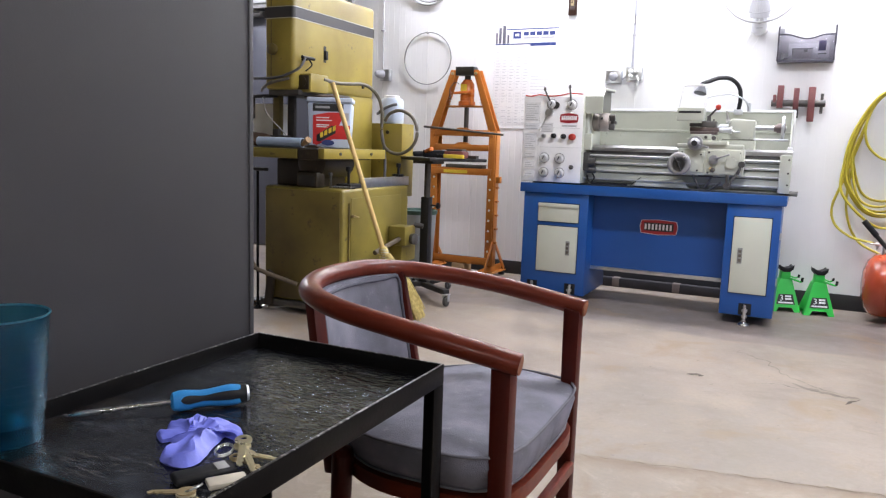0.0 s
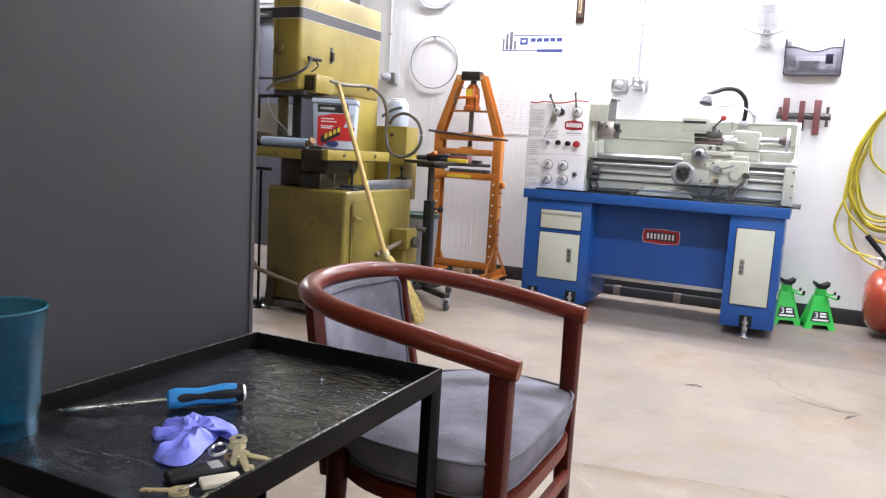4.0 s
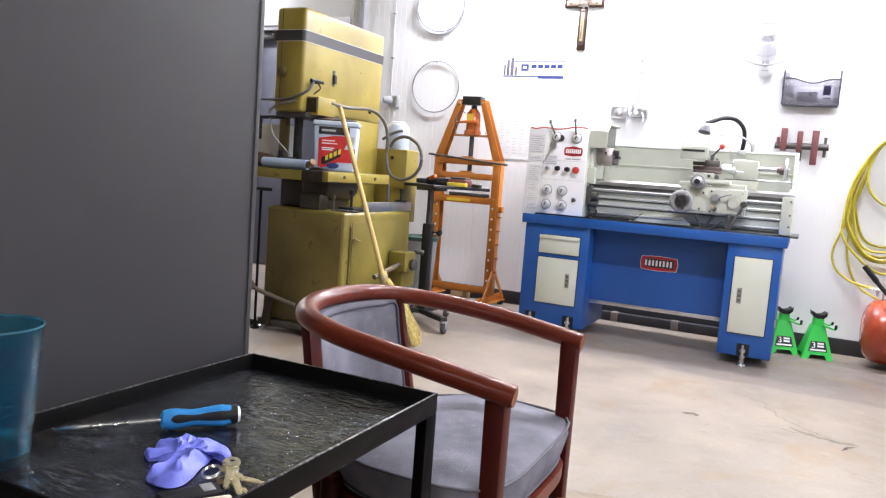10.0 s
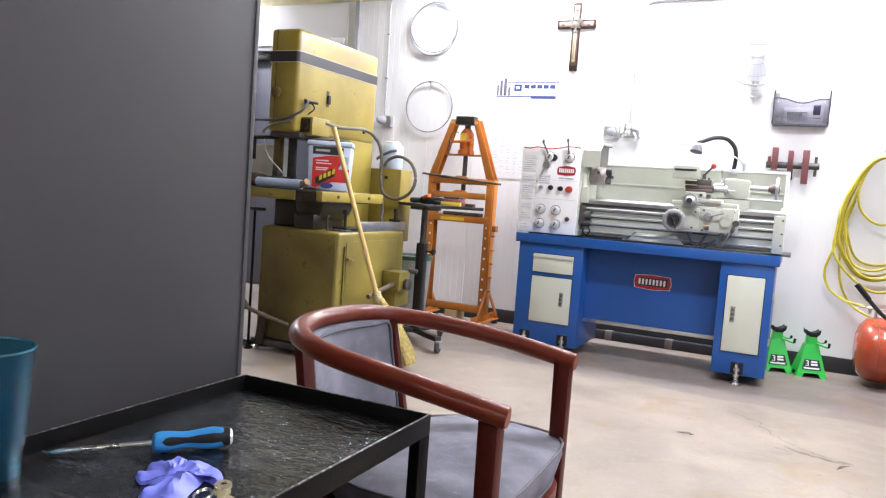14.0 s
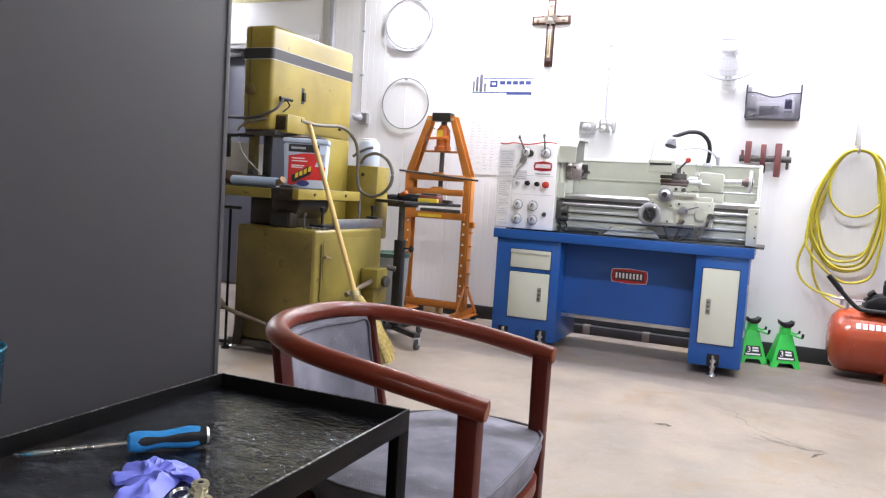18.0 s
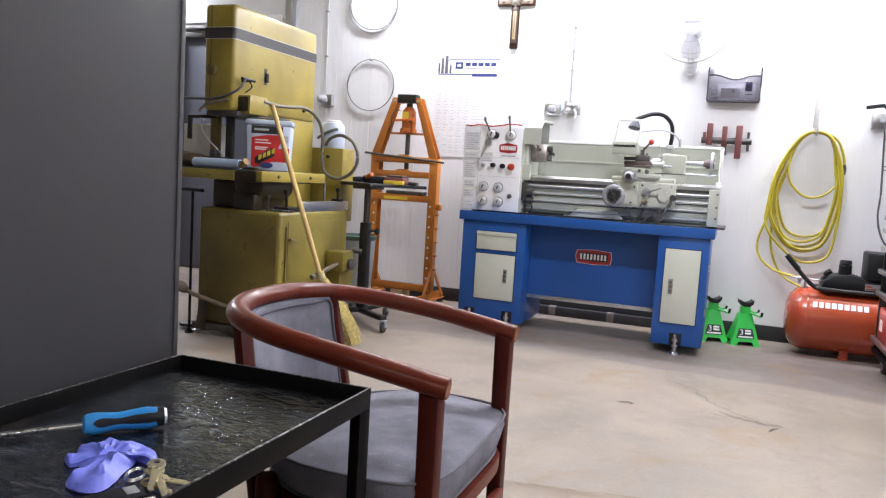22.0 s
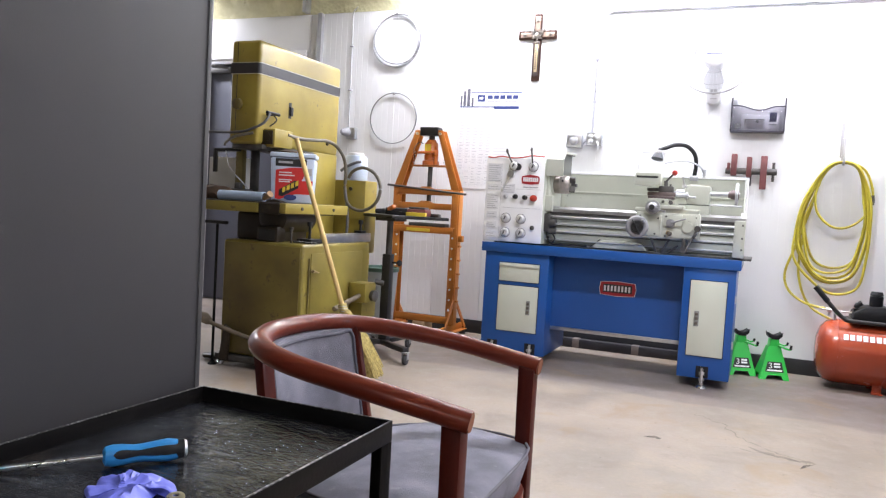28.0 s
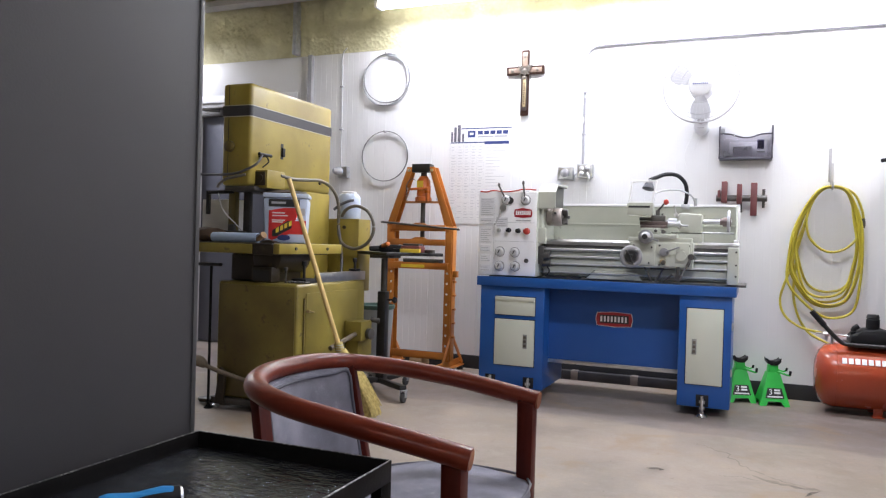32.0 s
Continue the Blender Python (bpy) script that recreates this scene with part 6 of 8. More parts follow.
part("jack_label", prism([(-2.275, 1.33), (-2.225, 1.33), (-2.225, 1.40), (-2.275, 1.40)], 4.978, 4.980, "y"), "ink_yellow", jk)
for sx in (-2.365, -2.12):
    part("return_spring", tube([(sx + 0.009 * math.cos(k * 1.25), 5.0 + 0.009 * math.sin(k * 1.25), 1.235 + k * 0.0042) for k in range(28)], 0.0022, 5, False, 1, curve=False), "galv", press)
part("pump_handle", cyl((-2.545, 4.945, 1.092), (-1.915, 4.945, 1.045), 0.008, seg=10), "iron", press, "loose pump handle bar")
part("gauge_wire", tube([(-2.345, 4.965, 1.29), (-2.35, 4.955, 1.36), (-2.31, 4.955, 1.41), (-2.28, 4.96, 1.40)], 0.003, 6), "iron", press)
part("work_bed", join(box(-2.52, -2.0, PF - 0.03, PF - 0.022, 0.752, 0.80, 0.002), box(-2.52, -2.0, PF - 0.03, PF + 0.03, 0.794, 0.80, 0.002), box(-2.52, -2.0, PB + 0.004, PB + 0.012, 0.752, 0.80, 0.002)), "orange", press)
part("warning_label", box(-2.37, -2.18, PF - 0.0312, PF - 0.0302, 0.762, 0.784), "ink_yellow", press)
part("bed_plate", box(-2.36, -2.07, PF - 0.02, PB - 0.01, 0.80, 0.825, 0.003), "iron", press)
part("bottom_beam", join(box(-2.50, -1.99, PF - 0.008, PF - 0.001, 0.098, 0.150, 0.002), box(-2.50, -1.99, PF - 0.008, PF + 0.04, 0.098, 0.105)), "orange", press)
for bx in (-2.49, -1.99):
    part("base_foot", join(box(bx - 0.022, bx + 0.022, 4.80, 5.26, 0.03, 0.038, 0.002), box(bx - 0.022, bx - 0.016, 4.80, 5.26, 0.036, 0.085, 0.002)), "orange", press)
    part("brace", beam((bx + 0.01, 4.83, 0.045), (bx + 0.01, PF + 0.02, 0.27), 0.008, 0.03), "orange", press)
    part("brace", beam((bx + 0.01, 5.24, 0.045), (bx + 0.01, PB - 0.02, 0.27), 0.008, 0.03), "orange", press)
    for by in (4.82, 5.22):
        part("glide", turned([(0.024, 0), (0.024, 0.02), (0.014, 0.034)], (bx, by, 0), (0, 0, 1), 16), "black", press)

press.location.x -= 0.03
block = thing("wood_block", (-2.27, 5.0, 0), "short pine block on the floor under the press", "wood block")
part("block", box(-2.32, -2.22, 4.96, 5.10, 0.0, 0.095, 0.003), "wood_block", block)
# ---- work stand on casters with tools on it ----
table = thing("work_stand", (-2.07, 4.18, 0), "black pedestal work stand on a caster base", "work stand")
part("top", moved(box(-0.20, 0.20, -0.2125, 0.2125, 0.862, 0.882, 0.004), Matrix.Translation((-2.068, 4.22, 0)) @ Matrix.Rotation(math.radians(55), 4, "Z")), "black_paint", table)
part("top_bracket", box(-2.21, -2.07, 4.10, 4.26, 0.842, 0.862, 0.003), "iron", table)
part("column", cyl((-2.145, 4.18, 0.50), (-2.145, 4.18, 0.845), 0.020, seg=18), "iron", table)
part("sleeve", join(box(-2.175, -2.119, 4.152, 4.208, 0.075, 0.632, 0.004)), "black_paint", table)
part("clamp_knob", join(cyl((-2.115, 4.18, 0.58), (-2.075, 4.18, 0.58), 0.006), turned([(0.018, 0), (0.022, 0.008), (0.016, 0.02)], (-2.075, 4.18, 0.58), (1, 0, 0), 10)), "black", table)
for a, b in (((-2.145, 4.16, 0.075), (-1.88, 3.95, 0.085)), ((-2.145, 4.20, 0.075), (-2.10, 4.44, 0.085)), ((-2.145, 4.16, 0.075), (-2.345, 4.06, 0.085)), ((-2.145, 4.2, 0.075), (-2.325, 4.38, 0.085))):
    part("base_leg", beam(a, b, 0.04, 0.03), "black_paint", table)
    caster(table, b[0], b[1], 0.03, 0.022, 0.075)
tool = thing("hand_drill", (-2.16, 4.10, 0.882), "black and orange hand tool lying on the work stand", "hand tool")
part("body", join(beam((-2.22, 4.08, 0.905), (-2.08, 4.13, 0.905), 0.05, 0.045, 0.01), beam((-2.22, 4.08, 0.905), (-2.27, 4.04, 0.900), 0.03, 0.03, 0.008)), "black", tool)
part("grip", beam((-2.20, 4.08, 0.915), (-2.13, 4.02, 0.935), 0.028, 0.024, 0.008), "jack_orange", tool)
tool.location.x, tool.location.y = tool.location.x + 0.07, tool.location.y + 0.036
tool = thing("tape_case", (-2.02, 4.12, 0.882), "worn brown tool case on the work stand", "tool case")
part("case", box(-2.06, -1.93, 4.07, 4.16, 0.8822, 0.925, 0.01), "maroon", tool)
part("lid", box(-2.05, -1.94, 4.08, 4.15, 0.925, 0.938, 0.005), "iron", tool)
tool.location.x, tool.location.y = tool.location.x + 0.06, tool.location.y + 0.03
tool = thing("spirit_level", (-1.97, 4.04, 0.882), "small yellow and black level on the work stand", "level")
part("bar", box(-2.05, -1.92, 4.025, 4.05, 0.8822, 0.905, 0.003), "ink_yellow", tool)
part("end_cap", box(-2.10, -2.05, 4.025, 4.05, 0.8822, 0.905, 0.004), "black", tool)
tool.location.x, tool.location.y = tool.location.x + 0.06, tool.location.y + 0.05
tool = thing("flat_bar", (-1.86, 4.14, 0.882), "short dark steel bar on the work stand", "steel bar")
part("bar", beam((-1.93, 4.18, 0.892), (-1.77, 4.10, 0.892), 0.02, 0.02), "iron", tool)
tool.location.x, tool.location.y = tool.location.x + -0.03, tool.location.y + 0.06
tool = thing("pliers", (-2.24, 4.20, 0.882), "dark pliers on the work stand", "pliers")
for dx in (-0.012, 0.012):
    part("jaw_handle", tube([(-2.33, 4.19 + dx * 2, 0.891), (-2.26, 4.20 + dx, 0.891), (-2.18, 4.21 - dx * 0.4, 0.891)], 0.008, 8), "iron", tool)
tool.location.x, tool.location.y = tool.location.x + 0.07, tool.location.y + 0.05

# ---- grey bin behind the stand ----
bn = thing("waste_bin", (-2.53, 4.80, 0), "grey plastic bin with a dull green rim", "bin")
part("body", turned([(0.105, 0.0), (0.11, 0.02), (0.135, 0.46), (0.128, 0.46), (0.105, 0.03), (0.01, 0.025)], (-2.53, 4.80, 0), (0, 0, 1), 28), "bin", bn)
part("rim", turned([(0.128, 0.455), (0.142, 0.458), (0.144, 0.485), (0.13, 0.488), (0.126, 0.47)], (-2.53, 4.80, 0), (0, 0, 1), 28), "teal", bn)

# ---- vertical band saw ----
saw = thing("band_saw", (-2.48, 3.70, 0), "mustard-yellow vertical metal band saw with a charcoal stripe", "band saw")
SX0, SX1, SY0, SY1 = -2.735, -2.540, 3.32, 4.155   # head
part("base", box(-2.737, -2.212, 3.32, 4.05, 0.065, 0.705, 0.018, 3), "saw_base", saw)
# thin sheet added to carry the stained front's shade in its colour
part("base_front", box(-2.722, -2.228, 3.3162, 3.3206, 0.08, 0.69, 0.001), "saw_grimy", saw, "oil-stained front sheet with its shade in the colour")
bdoor = part("base_door", box(-2.2125, -2.2085, 3.40, 3.96, 0.13, 0.655, 0.003), "saw_base", saw)
part("door_latch", join(cyl((-2.208, 3.405, 0.56), (-2.19, 3.405, 0.56), 0.008), beam((-2.192, 3.395, 0.565), (-2.192, 3.45, 0.552), 0.012, 0.006)), "bronze", bdoor)
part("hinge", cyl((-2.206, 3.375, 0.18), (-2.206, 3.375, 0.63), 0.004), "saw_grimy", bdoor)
for fy in (3.30, 4.0):
    part("base_foot_rail", box(-2.75, -2.20, fy, fy + 0.06, 0.03, 0.065, 0.004), "iron", saw)
for fx, fy in ((-2.745, 3.335), (-2.23, 3.33), (-2.735, 4.03), (-2.23, 4.03)):
    part("levelling_foot", join(turned([(0.020, 0), (0.020, 0.012), (0.010, 0.016)], (fx, fy, 0), (0, 0, 1), 14), cyl((fx, fy, 0.012), (fx, fy, 0.075), 0.006)), "chrome", saw)
part("treadle_arm", tube([(-2.50, 3.31, 0.165), (-2.60, 3.27, 0.200), (-2.69, 3.23, 0.235), (-2.76, 3.22, 0.262)], 0.012, 10), "dried_brown", saw, "grease-browned lever")
bm = bmesh.new()
bmesh.ops.create_icosphere(bm, subdivisions=3, radius=1)
for v in bm.verts:
    d = 1 + 0.22 * noise.noise(v.co * 1.9 + Vector((5, 2, 1)))
    v.co = Vector((-2.770 + v.co.x * 0.055 * d, 3.22 + v.co.y * 0.035 * d, 0.268 + v.co.z * 0.030 * d - v.co.x * 0.015))
part("treadle_knob", bm, "dried_brown", saw)
part("treadle_bracket", prism([(-2.715, 0.03), (-2.66, 0.03), (-2.645, 0.21), (-2.685, 0.235)], 3.285, 3.305, "y", 0.004), "saw_dark", saw)
part("pedal", prism([(-2.90, 3.37), (-2.86, 3.335), (-2.78, 3.36), (-2.72, 3.40), (-2.72, 3.47), (-2.83, 3.50)], 0.012, 0.034, "z", 0.008), "saw_dark", saw)
# column and head
part("column", join(box(SX0, SX1, 3.86, SY1, 0.70, 1.24, 0.012)), "saw", saw)
head = part("head", box(SX0, SX1, SY0, SY1, 1.232, 1.792, 0.022, 3), "saw", saw)
for z0, z1, mt, e in ((1.612, 1.668, "stripe", 0.0015), (1.668, 1.672, "stripe_white", 0.0018), (1.608, 1.612, "stripe_white", 0.0018)):
    part("stripe", join(box(SX0 + 0.004, SX1 - 0.014, SY0 - e, SY0 + 0.002, z0, z1), box(SX1 - 0.002, SX1 + e, SY0 + 0.016, SY1 - 0.006, z0, z1), cyl((SX1 - 0.0205, SY0 + 0.0205, z0), (SX1 - 0.0205, SY0 + 0.0205, z1), 0.0205 + e, seg=32)), mt, head)
part("head_seam", box(SX0 + 0.045, SX0 + 0.048, SY0 - 0.0012, SY0 + 0.002, 1.26, 1.785), "ink_black", head)
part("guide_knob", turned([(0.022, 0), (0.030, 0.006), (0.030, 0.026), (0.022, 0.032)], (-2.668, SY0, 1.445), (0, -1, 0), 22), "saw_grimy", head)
part("latch_slot", box(SX1 - 0.001, SX1 + 0.0015, 3.60, 3.625, 1.405, 1.495), "ink_black", head)
part("latch", box(SX1, SX1 + 0.012, 3.606, 3.632, 1.42, 1.47, 0.003), "black", head)
part("tension_handle", join(cyl((SX1, 3.40, 1.40), (SX1 + 0.04, 3.40, 1.40), 0.008), cyl((SX1 + 0.04, 3.345, 1.405), (SX1 + 0.04, 3.455, 1.405), 0.009), tube([(SX1 + 0.03, 3.42, 1.40), (SX1 + 0.05, 3.42, 1.37), (SX1 + 0.03, 3.39, 1.335)], 0.004, 6)), "black", head)
part("gear_box", join(box(SX1 - 0.04, SX1 + 0.075, 3.375, 3.545, 1.222, 1.322, 0.006)), "saw", saw)
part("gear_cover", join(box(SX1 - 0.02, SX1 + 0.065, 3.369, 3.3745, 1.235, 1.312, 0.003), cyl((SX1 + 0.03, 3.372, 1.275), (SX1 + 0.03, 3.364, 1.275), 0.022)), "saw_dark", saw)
part("head_underside", box(SX0 + 0.01, SX1 + 0.02, SY0 + 0.02, 3.855, 1.205, 1.232, 0.004), "iron", saw)
for bx, by in ((SX1, 3.70), (SX1, 4.02)):
    part("bolt", cyl((bx, by, 1.30), (bx + 0.012, by, 1.30), 0.009, seg=8), "saw_dark", saw)
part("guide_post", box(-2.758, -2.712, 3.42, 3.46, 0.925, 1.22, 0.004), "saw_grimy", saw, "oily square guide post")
part("blade_guide", join(box(-2.775, -2.66, 3.40, 3.48, 0.935, 0.985, 0.005), cyl((-2.73, 3.39, 0.96), (-2.73, 3.36, 0.96), 0.014), box(-2.74, -2.70, 3.395, 3.42, 0.985, 1.02, 0.004)), "iron", saw)
part("blade", box(-2.7005, -2.6995, 3.50, 3.513, 0.90, 1.24), "blade", saw)
part("blade_guard", join(box(-2.686, -2.642, 3.46, 3.49, 0.922, 1.21, 0.004)), "iron", saw)
# table with trunnion, side rail and fence bar
part("table", box(-3.02, -2.46, 3.245, 3.80, 0.862, 0.915, 0.006), "saw_base", saw, "mustard cast table, oily at the edge")
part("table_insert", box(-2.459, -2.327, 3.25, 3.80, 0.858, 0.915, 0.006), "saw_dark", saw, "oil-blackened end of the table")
part("table_surface", box(-3.015, -2.33, 3.25, 3.795, 0.915, 0.921, 0.002), "iron", saw)
part("side_rail", box(-2.325, -2.285, 3.25, 3.885, 0.865, 0.920, 0.004), "saw", saw)
for by in (3.40, 3.72):
    part("rail_bolt", cyl((-2.285, by, 0.893), (-2.278, by, 0.893), 0.009, seg=8), "iron", saw)
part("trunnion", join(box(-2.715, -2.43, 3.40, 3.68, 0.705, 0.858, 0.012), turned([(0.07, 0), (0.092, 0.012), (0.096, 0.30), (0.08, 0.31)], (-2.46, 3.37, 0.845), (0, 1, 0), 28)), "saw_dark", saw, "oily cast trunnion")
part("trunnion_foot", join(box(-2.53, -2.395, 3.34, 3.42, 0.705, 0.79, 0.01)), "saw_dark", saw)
part("trunnion_hole", box(-2.515, -2.41, 3.3385, 3.3405, 0.715, 0.772, 0.001), "ink_black", saw)
part("fence_bar", join(box(-2.265, -2.228, 3.56, 4.085, 0.706, 0.760, 0.002), box(-2.262, -2.231, 4.085, 4.088, 0.711, 0.755)), "steel", saw, "bare aluminium fence bar on the base")
part("clamp_screw", join(cyl((-2.245, 3.98, 0.76), (-2.245, 3.98, 0.815), 0.008), cyl((-2.245, 3.98, 0.815), (-2.245, 3.98, 0.84), 0.014), box(-2.275, -2.22, 3.955, 4.005, 0.76, 0.775, 0.003)), "black", saw)
part("clamp_screw", join(cyl((-2.28, 3.48, 0.72), (-2.28, 3.48, 0.80), 0.008), cyl((-2.28, 3.48, 0.80), (-2.28, 3.48, 0.825), 0.016), box(-2.33, -2.235, 3.43, 3.55, 0.706, 0.73, 0.004)), "black", saw)
part("clamp_chain", join(*[cyl((-2.34 + 0.018 * k, 3.415 + 0.006 * (k % 2), 0.712), (-2.332 + 0.018 * k, 3.43, 0.712), 0.006, seg=8) for k in range(8)]), "iron", saw)
part("set_screw", join(cyl((-2.345, 3.40, 0.706), (-2.345, 3.40, 0.78), 0.006), cyl((-2.345, 3.40, 0.775), (-2.345, 3.40, 0.79), 0.012)), "iron", saw)
# rear housing and drive box
part("rear_housing", box(-2.62, -2.325, 4.16, 4.32, 0.62, 1.085, 0.008), "saw", saw)
part("rear_lower_housing", box(-2.60, -2.335, 4.06, 4.28, 0.065, 0.62, 0.008), "saw", saw)
part("housing_screw", cyl((-2.43, 4.16, 1.03), (-2.43, 4.152, 1.03), 0.012, seg=8), "saw_dark", saw)
gb = part("drive_box", join(box(-2.205, -2.09, 3.80, 3.93, 0.36, 0.475, 0.006), box(-2.205, -2.12, 3.82, 3.99, 0.26, 0.37, 0.006)), "saw_base", saw)
part("drive_shaft", cyl((-2.15, 3.56, 0.345), (-2.13, 3.82, 0.405), 0.014, seg=14), "dried_brown", gb)
part("drive_knob", join(turned([(0.02, 0), (0.032, 0.006), (0.034, 0.03), (0.02, 0.036)], (-2.09, 3.875, 0.40), (1, -0.1, 0), 18), cyl((-2.10, 3.93, 0.48), (-2.05, 3.95, 0.47), 0.016)), "iron", gb)
# cables
part("flexible_conduit", tube([(-2.47, 3.50, 1.300), (-2.47, 3.64, 1.292), (-2.47, 3.786, 1.300), (-2.47, 3.911, 1.308), (-2.465, 4.01, 1.288), (-2.46, 4.094, 1.232), (-2.455, 4.125, 1.148), (-2.458, 4.13, 1.03), (-2.44, 4.125, 0.955), (-2.40, 4.12, 0.912), (-2.327, 4.12, 0.895), (-2.25, 4.12, 0.925), (-2.205, 4.12, 0.985), (-2.20, 4.12, 1.06), (-2.24, 4.12, 1.13), (-2.32, 4.12, 1.165), (-2.40, 4.13, 1.145), (-2.44, 4.14, 1.10)], 0.0105, 10), "conduit_flex", saw, "grey flexible conduit looped beside the housing")
part("hanging_cable", tube([(-2.49, 4.12, 1.14), (-2.45, 4.14, 1.175), (-2.40, 4.16, 1.20), (-2.38, 4.18, 1.205)], 0.009, 8), "wire", saw)
part("hanging_cable", tube([(-2.455, 4.13, 1.02), (-2.43, 4.12, 0.92), (-2.41, 4.10, 0.82), (-2.40, 4.08, 0.72)], 0.009, 8), "wire", saw)
part("feed_cable", tube([(-3.25, 3.32, 1.30), (-2.9, 3.305, 1.293), (-2.702, 3.30, 1.290), (-2.62, 3.298, 1.296), (-2.569, 3.30, 1.309), (-2.50, 3.32, 1.345), (-2.49, 3.36, 1.40)], 0.0072, 8), "wire", saw)
part("air_nozzle", tube([(-2.56, 3.31, 1.29), (-2.606, 3.29, 1.278), (-2.663, 3.275, 1.262), (-2.70, 3.265, 1.235), (-2.708, 3.262, 1.215)], 0.008, 8), "conduit_flex", saw)
part("lamp_wire", tube([(SX0 - 0.02, 3.33, 1.19), (SX0 + 0.01, 3.33, 1.10), (SX0 + 0.08, 3.36, 1.02), (SX0 + 0.09, 3.39, 0.99)], 0.003, 6), "galv", saw)
part("arm_frame", join(beam((-2.90, 3.42, 1.20), (-2.72, 3.42, 1.205), 0.02, 0.02), beam((-2.90, 3.42, 1.21), (-2.90, 3.42, 1.075), 0.02, 0.02)), "black_paint", saw, "black bent arm beside the head")

# things lying on and beside the saw
tub = thing("wipes_tub", (-2.41, 3.55, 0.921), "pale plastic tub with a red printed label on the saw table", "tub")
UX0, UX1, UY0, UY1 = -2.513, -2.27, 3.45, 3.65
part("body", prism([(UX0 + 0.012, 0.9215), (UX1 - 0.012, 0.9215), (UX1, 1.17), (UX0, 1.17)], UY0, UY1, "y", 0.014), "tub", tub)
part("lid", box(UX0 - 0.004, UX1 + 0.004, UY0 - 0.004, UY1 + 0.004, 1.172, 1.198, 0.008), "tub", tub)
ly = UY0 - 0.0006
lab = part("label", prism([(UX0 + u * 0.87, z) for u, z in ((0.037, 0.945), (0.06, 0.938), (0.165, 0.972), (0.268, 0.972), (0.270, 1.047), (0.20, 1.045), (0.228, 1.10), (0.228, 1.118), (0.13, 1.116), (0.037, 1.100))], ly - 0.001, ly, "y"), "ink_red", tub, "red and yellow printed label")
part("label_band", prism([(UX0 + u * 0.87, z) for u, z in ((0.06, 0.960), (0.085, 0.957), (0.180, 1.005), (0.182, 1.045), (0.155, 1.045), (0.06, 0.992))], ly - 0.002, ly - 0.0012, "y"), "ink_black", lab)
part("label_lettering", join(*[prism([(UX0 + 0.072 + k * 0.023, 0.977 + k * 0.012), (UX0 + 0.088 + k * 0.023, 0.985 + k * 0.012), (UX0 + 0.088 + k * 0.023, 1.012 + k * 0.012), (UX0 + 0.072 + k * 0.023, 1.003 + k * 0.012)], ly - 0.003, ly - 0.0021, "y") for k in range(4)]), "ink_yellow", lab)
part("label_oval", prism([(UX0 + 0.115 + 0.035 * math.cos(a), 0.952 + 0.016 * math.sin(a)) for a in (2 * math.pi * s / 20 for s in range(20))], ly - 0.003, ly - 0.0012, "y"), "ink_blue", lab)
part("label_top", box(UX0 + 0.030, UX1 - 0.045, ly - 0.001, ly, 1.122, 1.164), "ink_black", tub)
part("label_top_print", box(UX0 + 0.045, UX1 - 0.12, ly - 0.0019, ly - 0.0009, 1.138, 1.150), "print", tub)
part("label_code", box(UX1 - 0.046, UX1 - 0.016, ly - 0.001, ly, 1.075, 1.115), "print", tub)
part("label_lines", join(*[box(UX0 + 0.05, UX0 + 0.05 + w, ly - 0.0019, ly - 0.0009, z, z + 0.006) for z, w in ((1.085, 0.07), (1.07, 0.085), (1.045, 0.07), (1.035, 0.06))]), "ink_white", lab)
tub.rotation_euler.z = 0.50
tub.location.x -= 0.041
tub.location.y -= 0.029
rag = thing("rag_heap", (-2.44, 3.53, 1.198), "dark rag lying on the tub lid", "rag")
part("rag", moved(turned([(0.10, 0), (0.11, 0.008), (0.07, 0.02), (0.02, 0.026)], (0, 0, 0), (0, 0, 1), 18), Matrix.Translation((-2.48, 3.52, 1.199)) @ Matrix.Diagonal((1.1, 0.8, 0.7, 1))), "brown", rag)
pipe = thing("plastic_tube", (-2.60, 3.30, 0.921), "pale blue plastic tube lying on the saw table", "tube")
part("tube_wall", join(turned([(0.026, 0), (0.026, 0.29), (0.021, 0.29), (0.021, 0.0)], (-2.745, 3.285, 0.9475), (1, 0.03, 0), 22)), "pale_blue", pipe)
part("tube_bore", cyl((-2.46, 3.293, 0.9475), (-2.4545, 3.2935, 0.9475), 0.0212, seg=22), "ink_black", pipe)
nz = thing("brush_head", (-2.43, 3.27, 0.921), "brown tapered brush head at the end of the tube", "brush")
part("bristles", cyl((-2.452, 3.285, 0.935), (-2.40, 3.27, 0.965), 0.010, 0.019, seg=14), "wood_block", nz)
lump = thing("shop_rag", (-2.85, 3.36, 0.921), "dark brown oily rag on the saw table", "rag")
bm = bmesh.new()
bmesh.ops.create_icosphere(bm, subdivisions=3, radius=1)
for v in bm.verts:
    d = 1 + 0.25 * noise.noise(v.co * 2.2 + Vector((3, 1, 0)))
    v.co = Vector((-2.855 + v.co.x * 0.115 * d, 3.38 + v.co.y * 0.06 * d, max(0.9215, 0.955 + v.co.z * 0.045 * d)))
part("rag", bm, "brown", lump)
crd = thing("parts_box", (-2.83, 3.58, 0.921), "small white cardboard box on the saw table", "box")
part("carton", box(-3.08, -2.845, 3.58, 3.72, 0.9215, 1.170, 0.003), "card", crd)
bk = thing("plastic_bottle", (-2.445, 4.235, 1.085), "pale plastic bottle standing on the saw housing", "bottle")
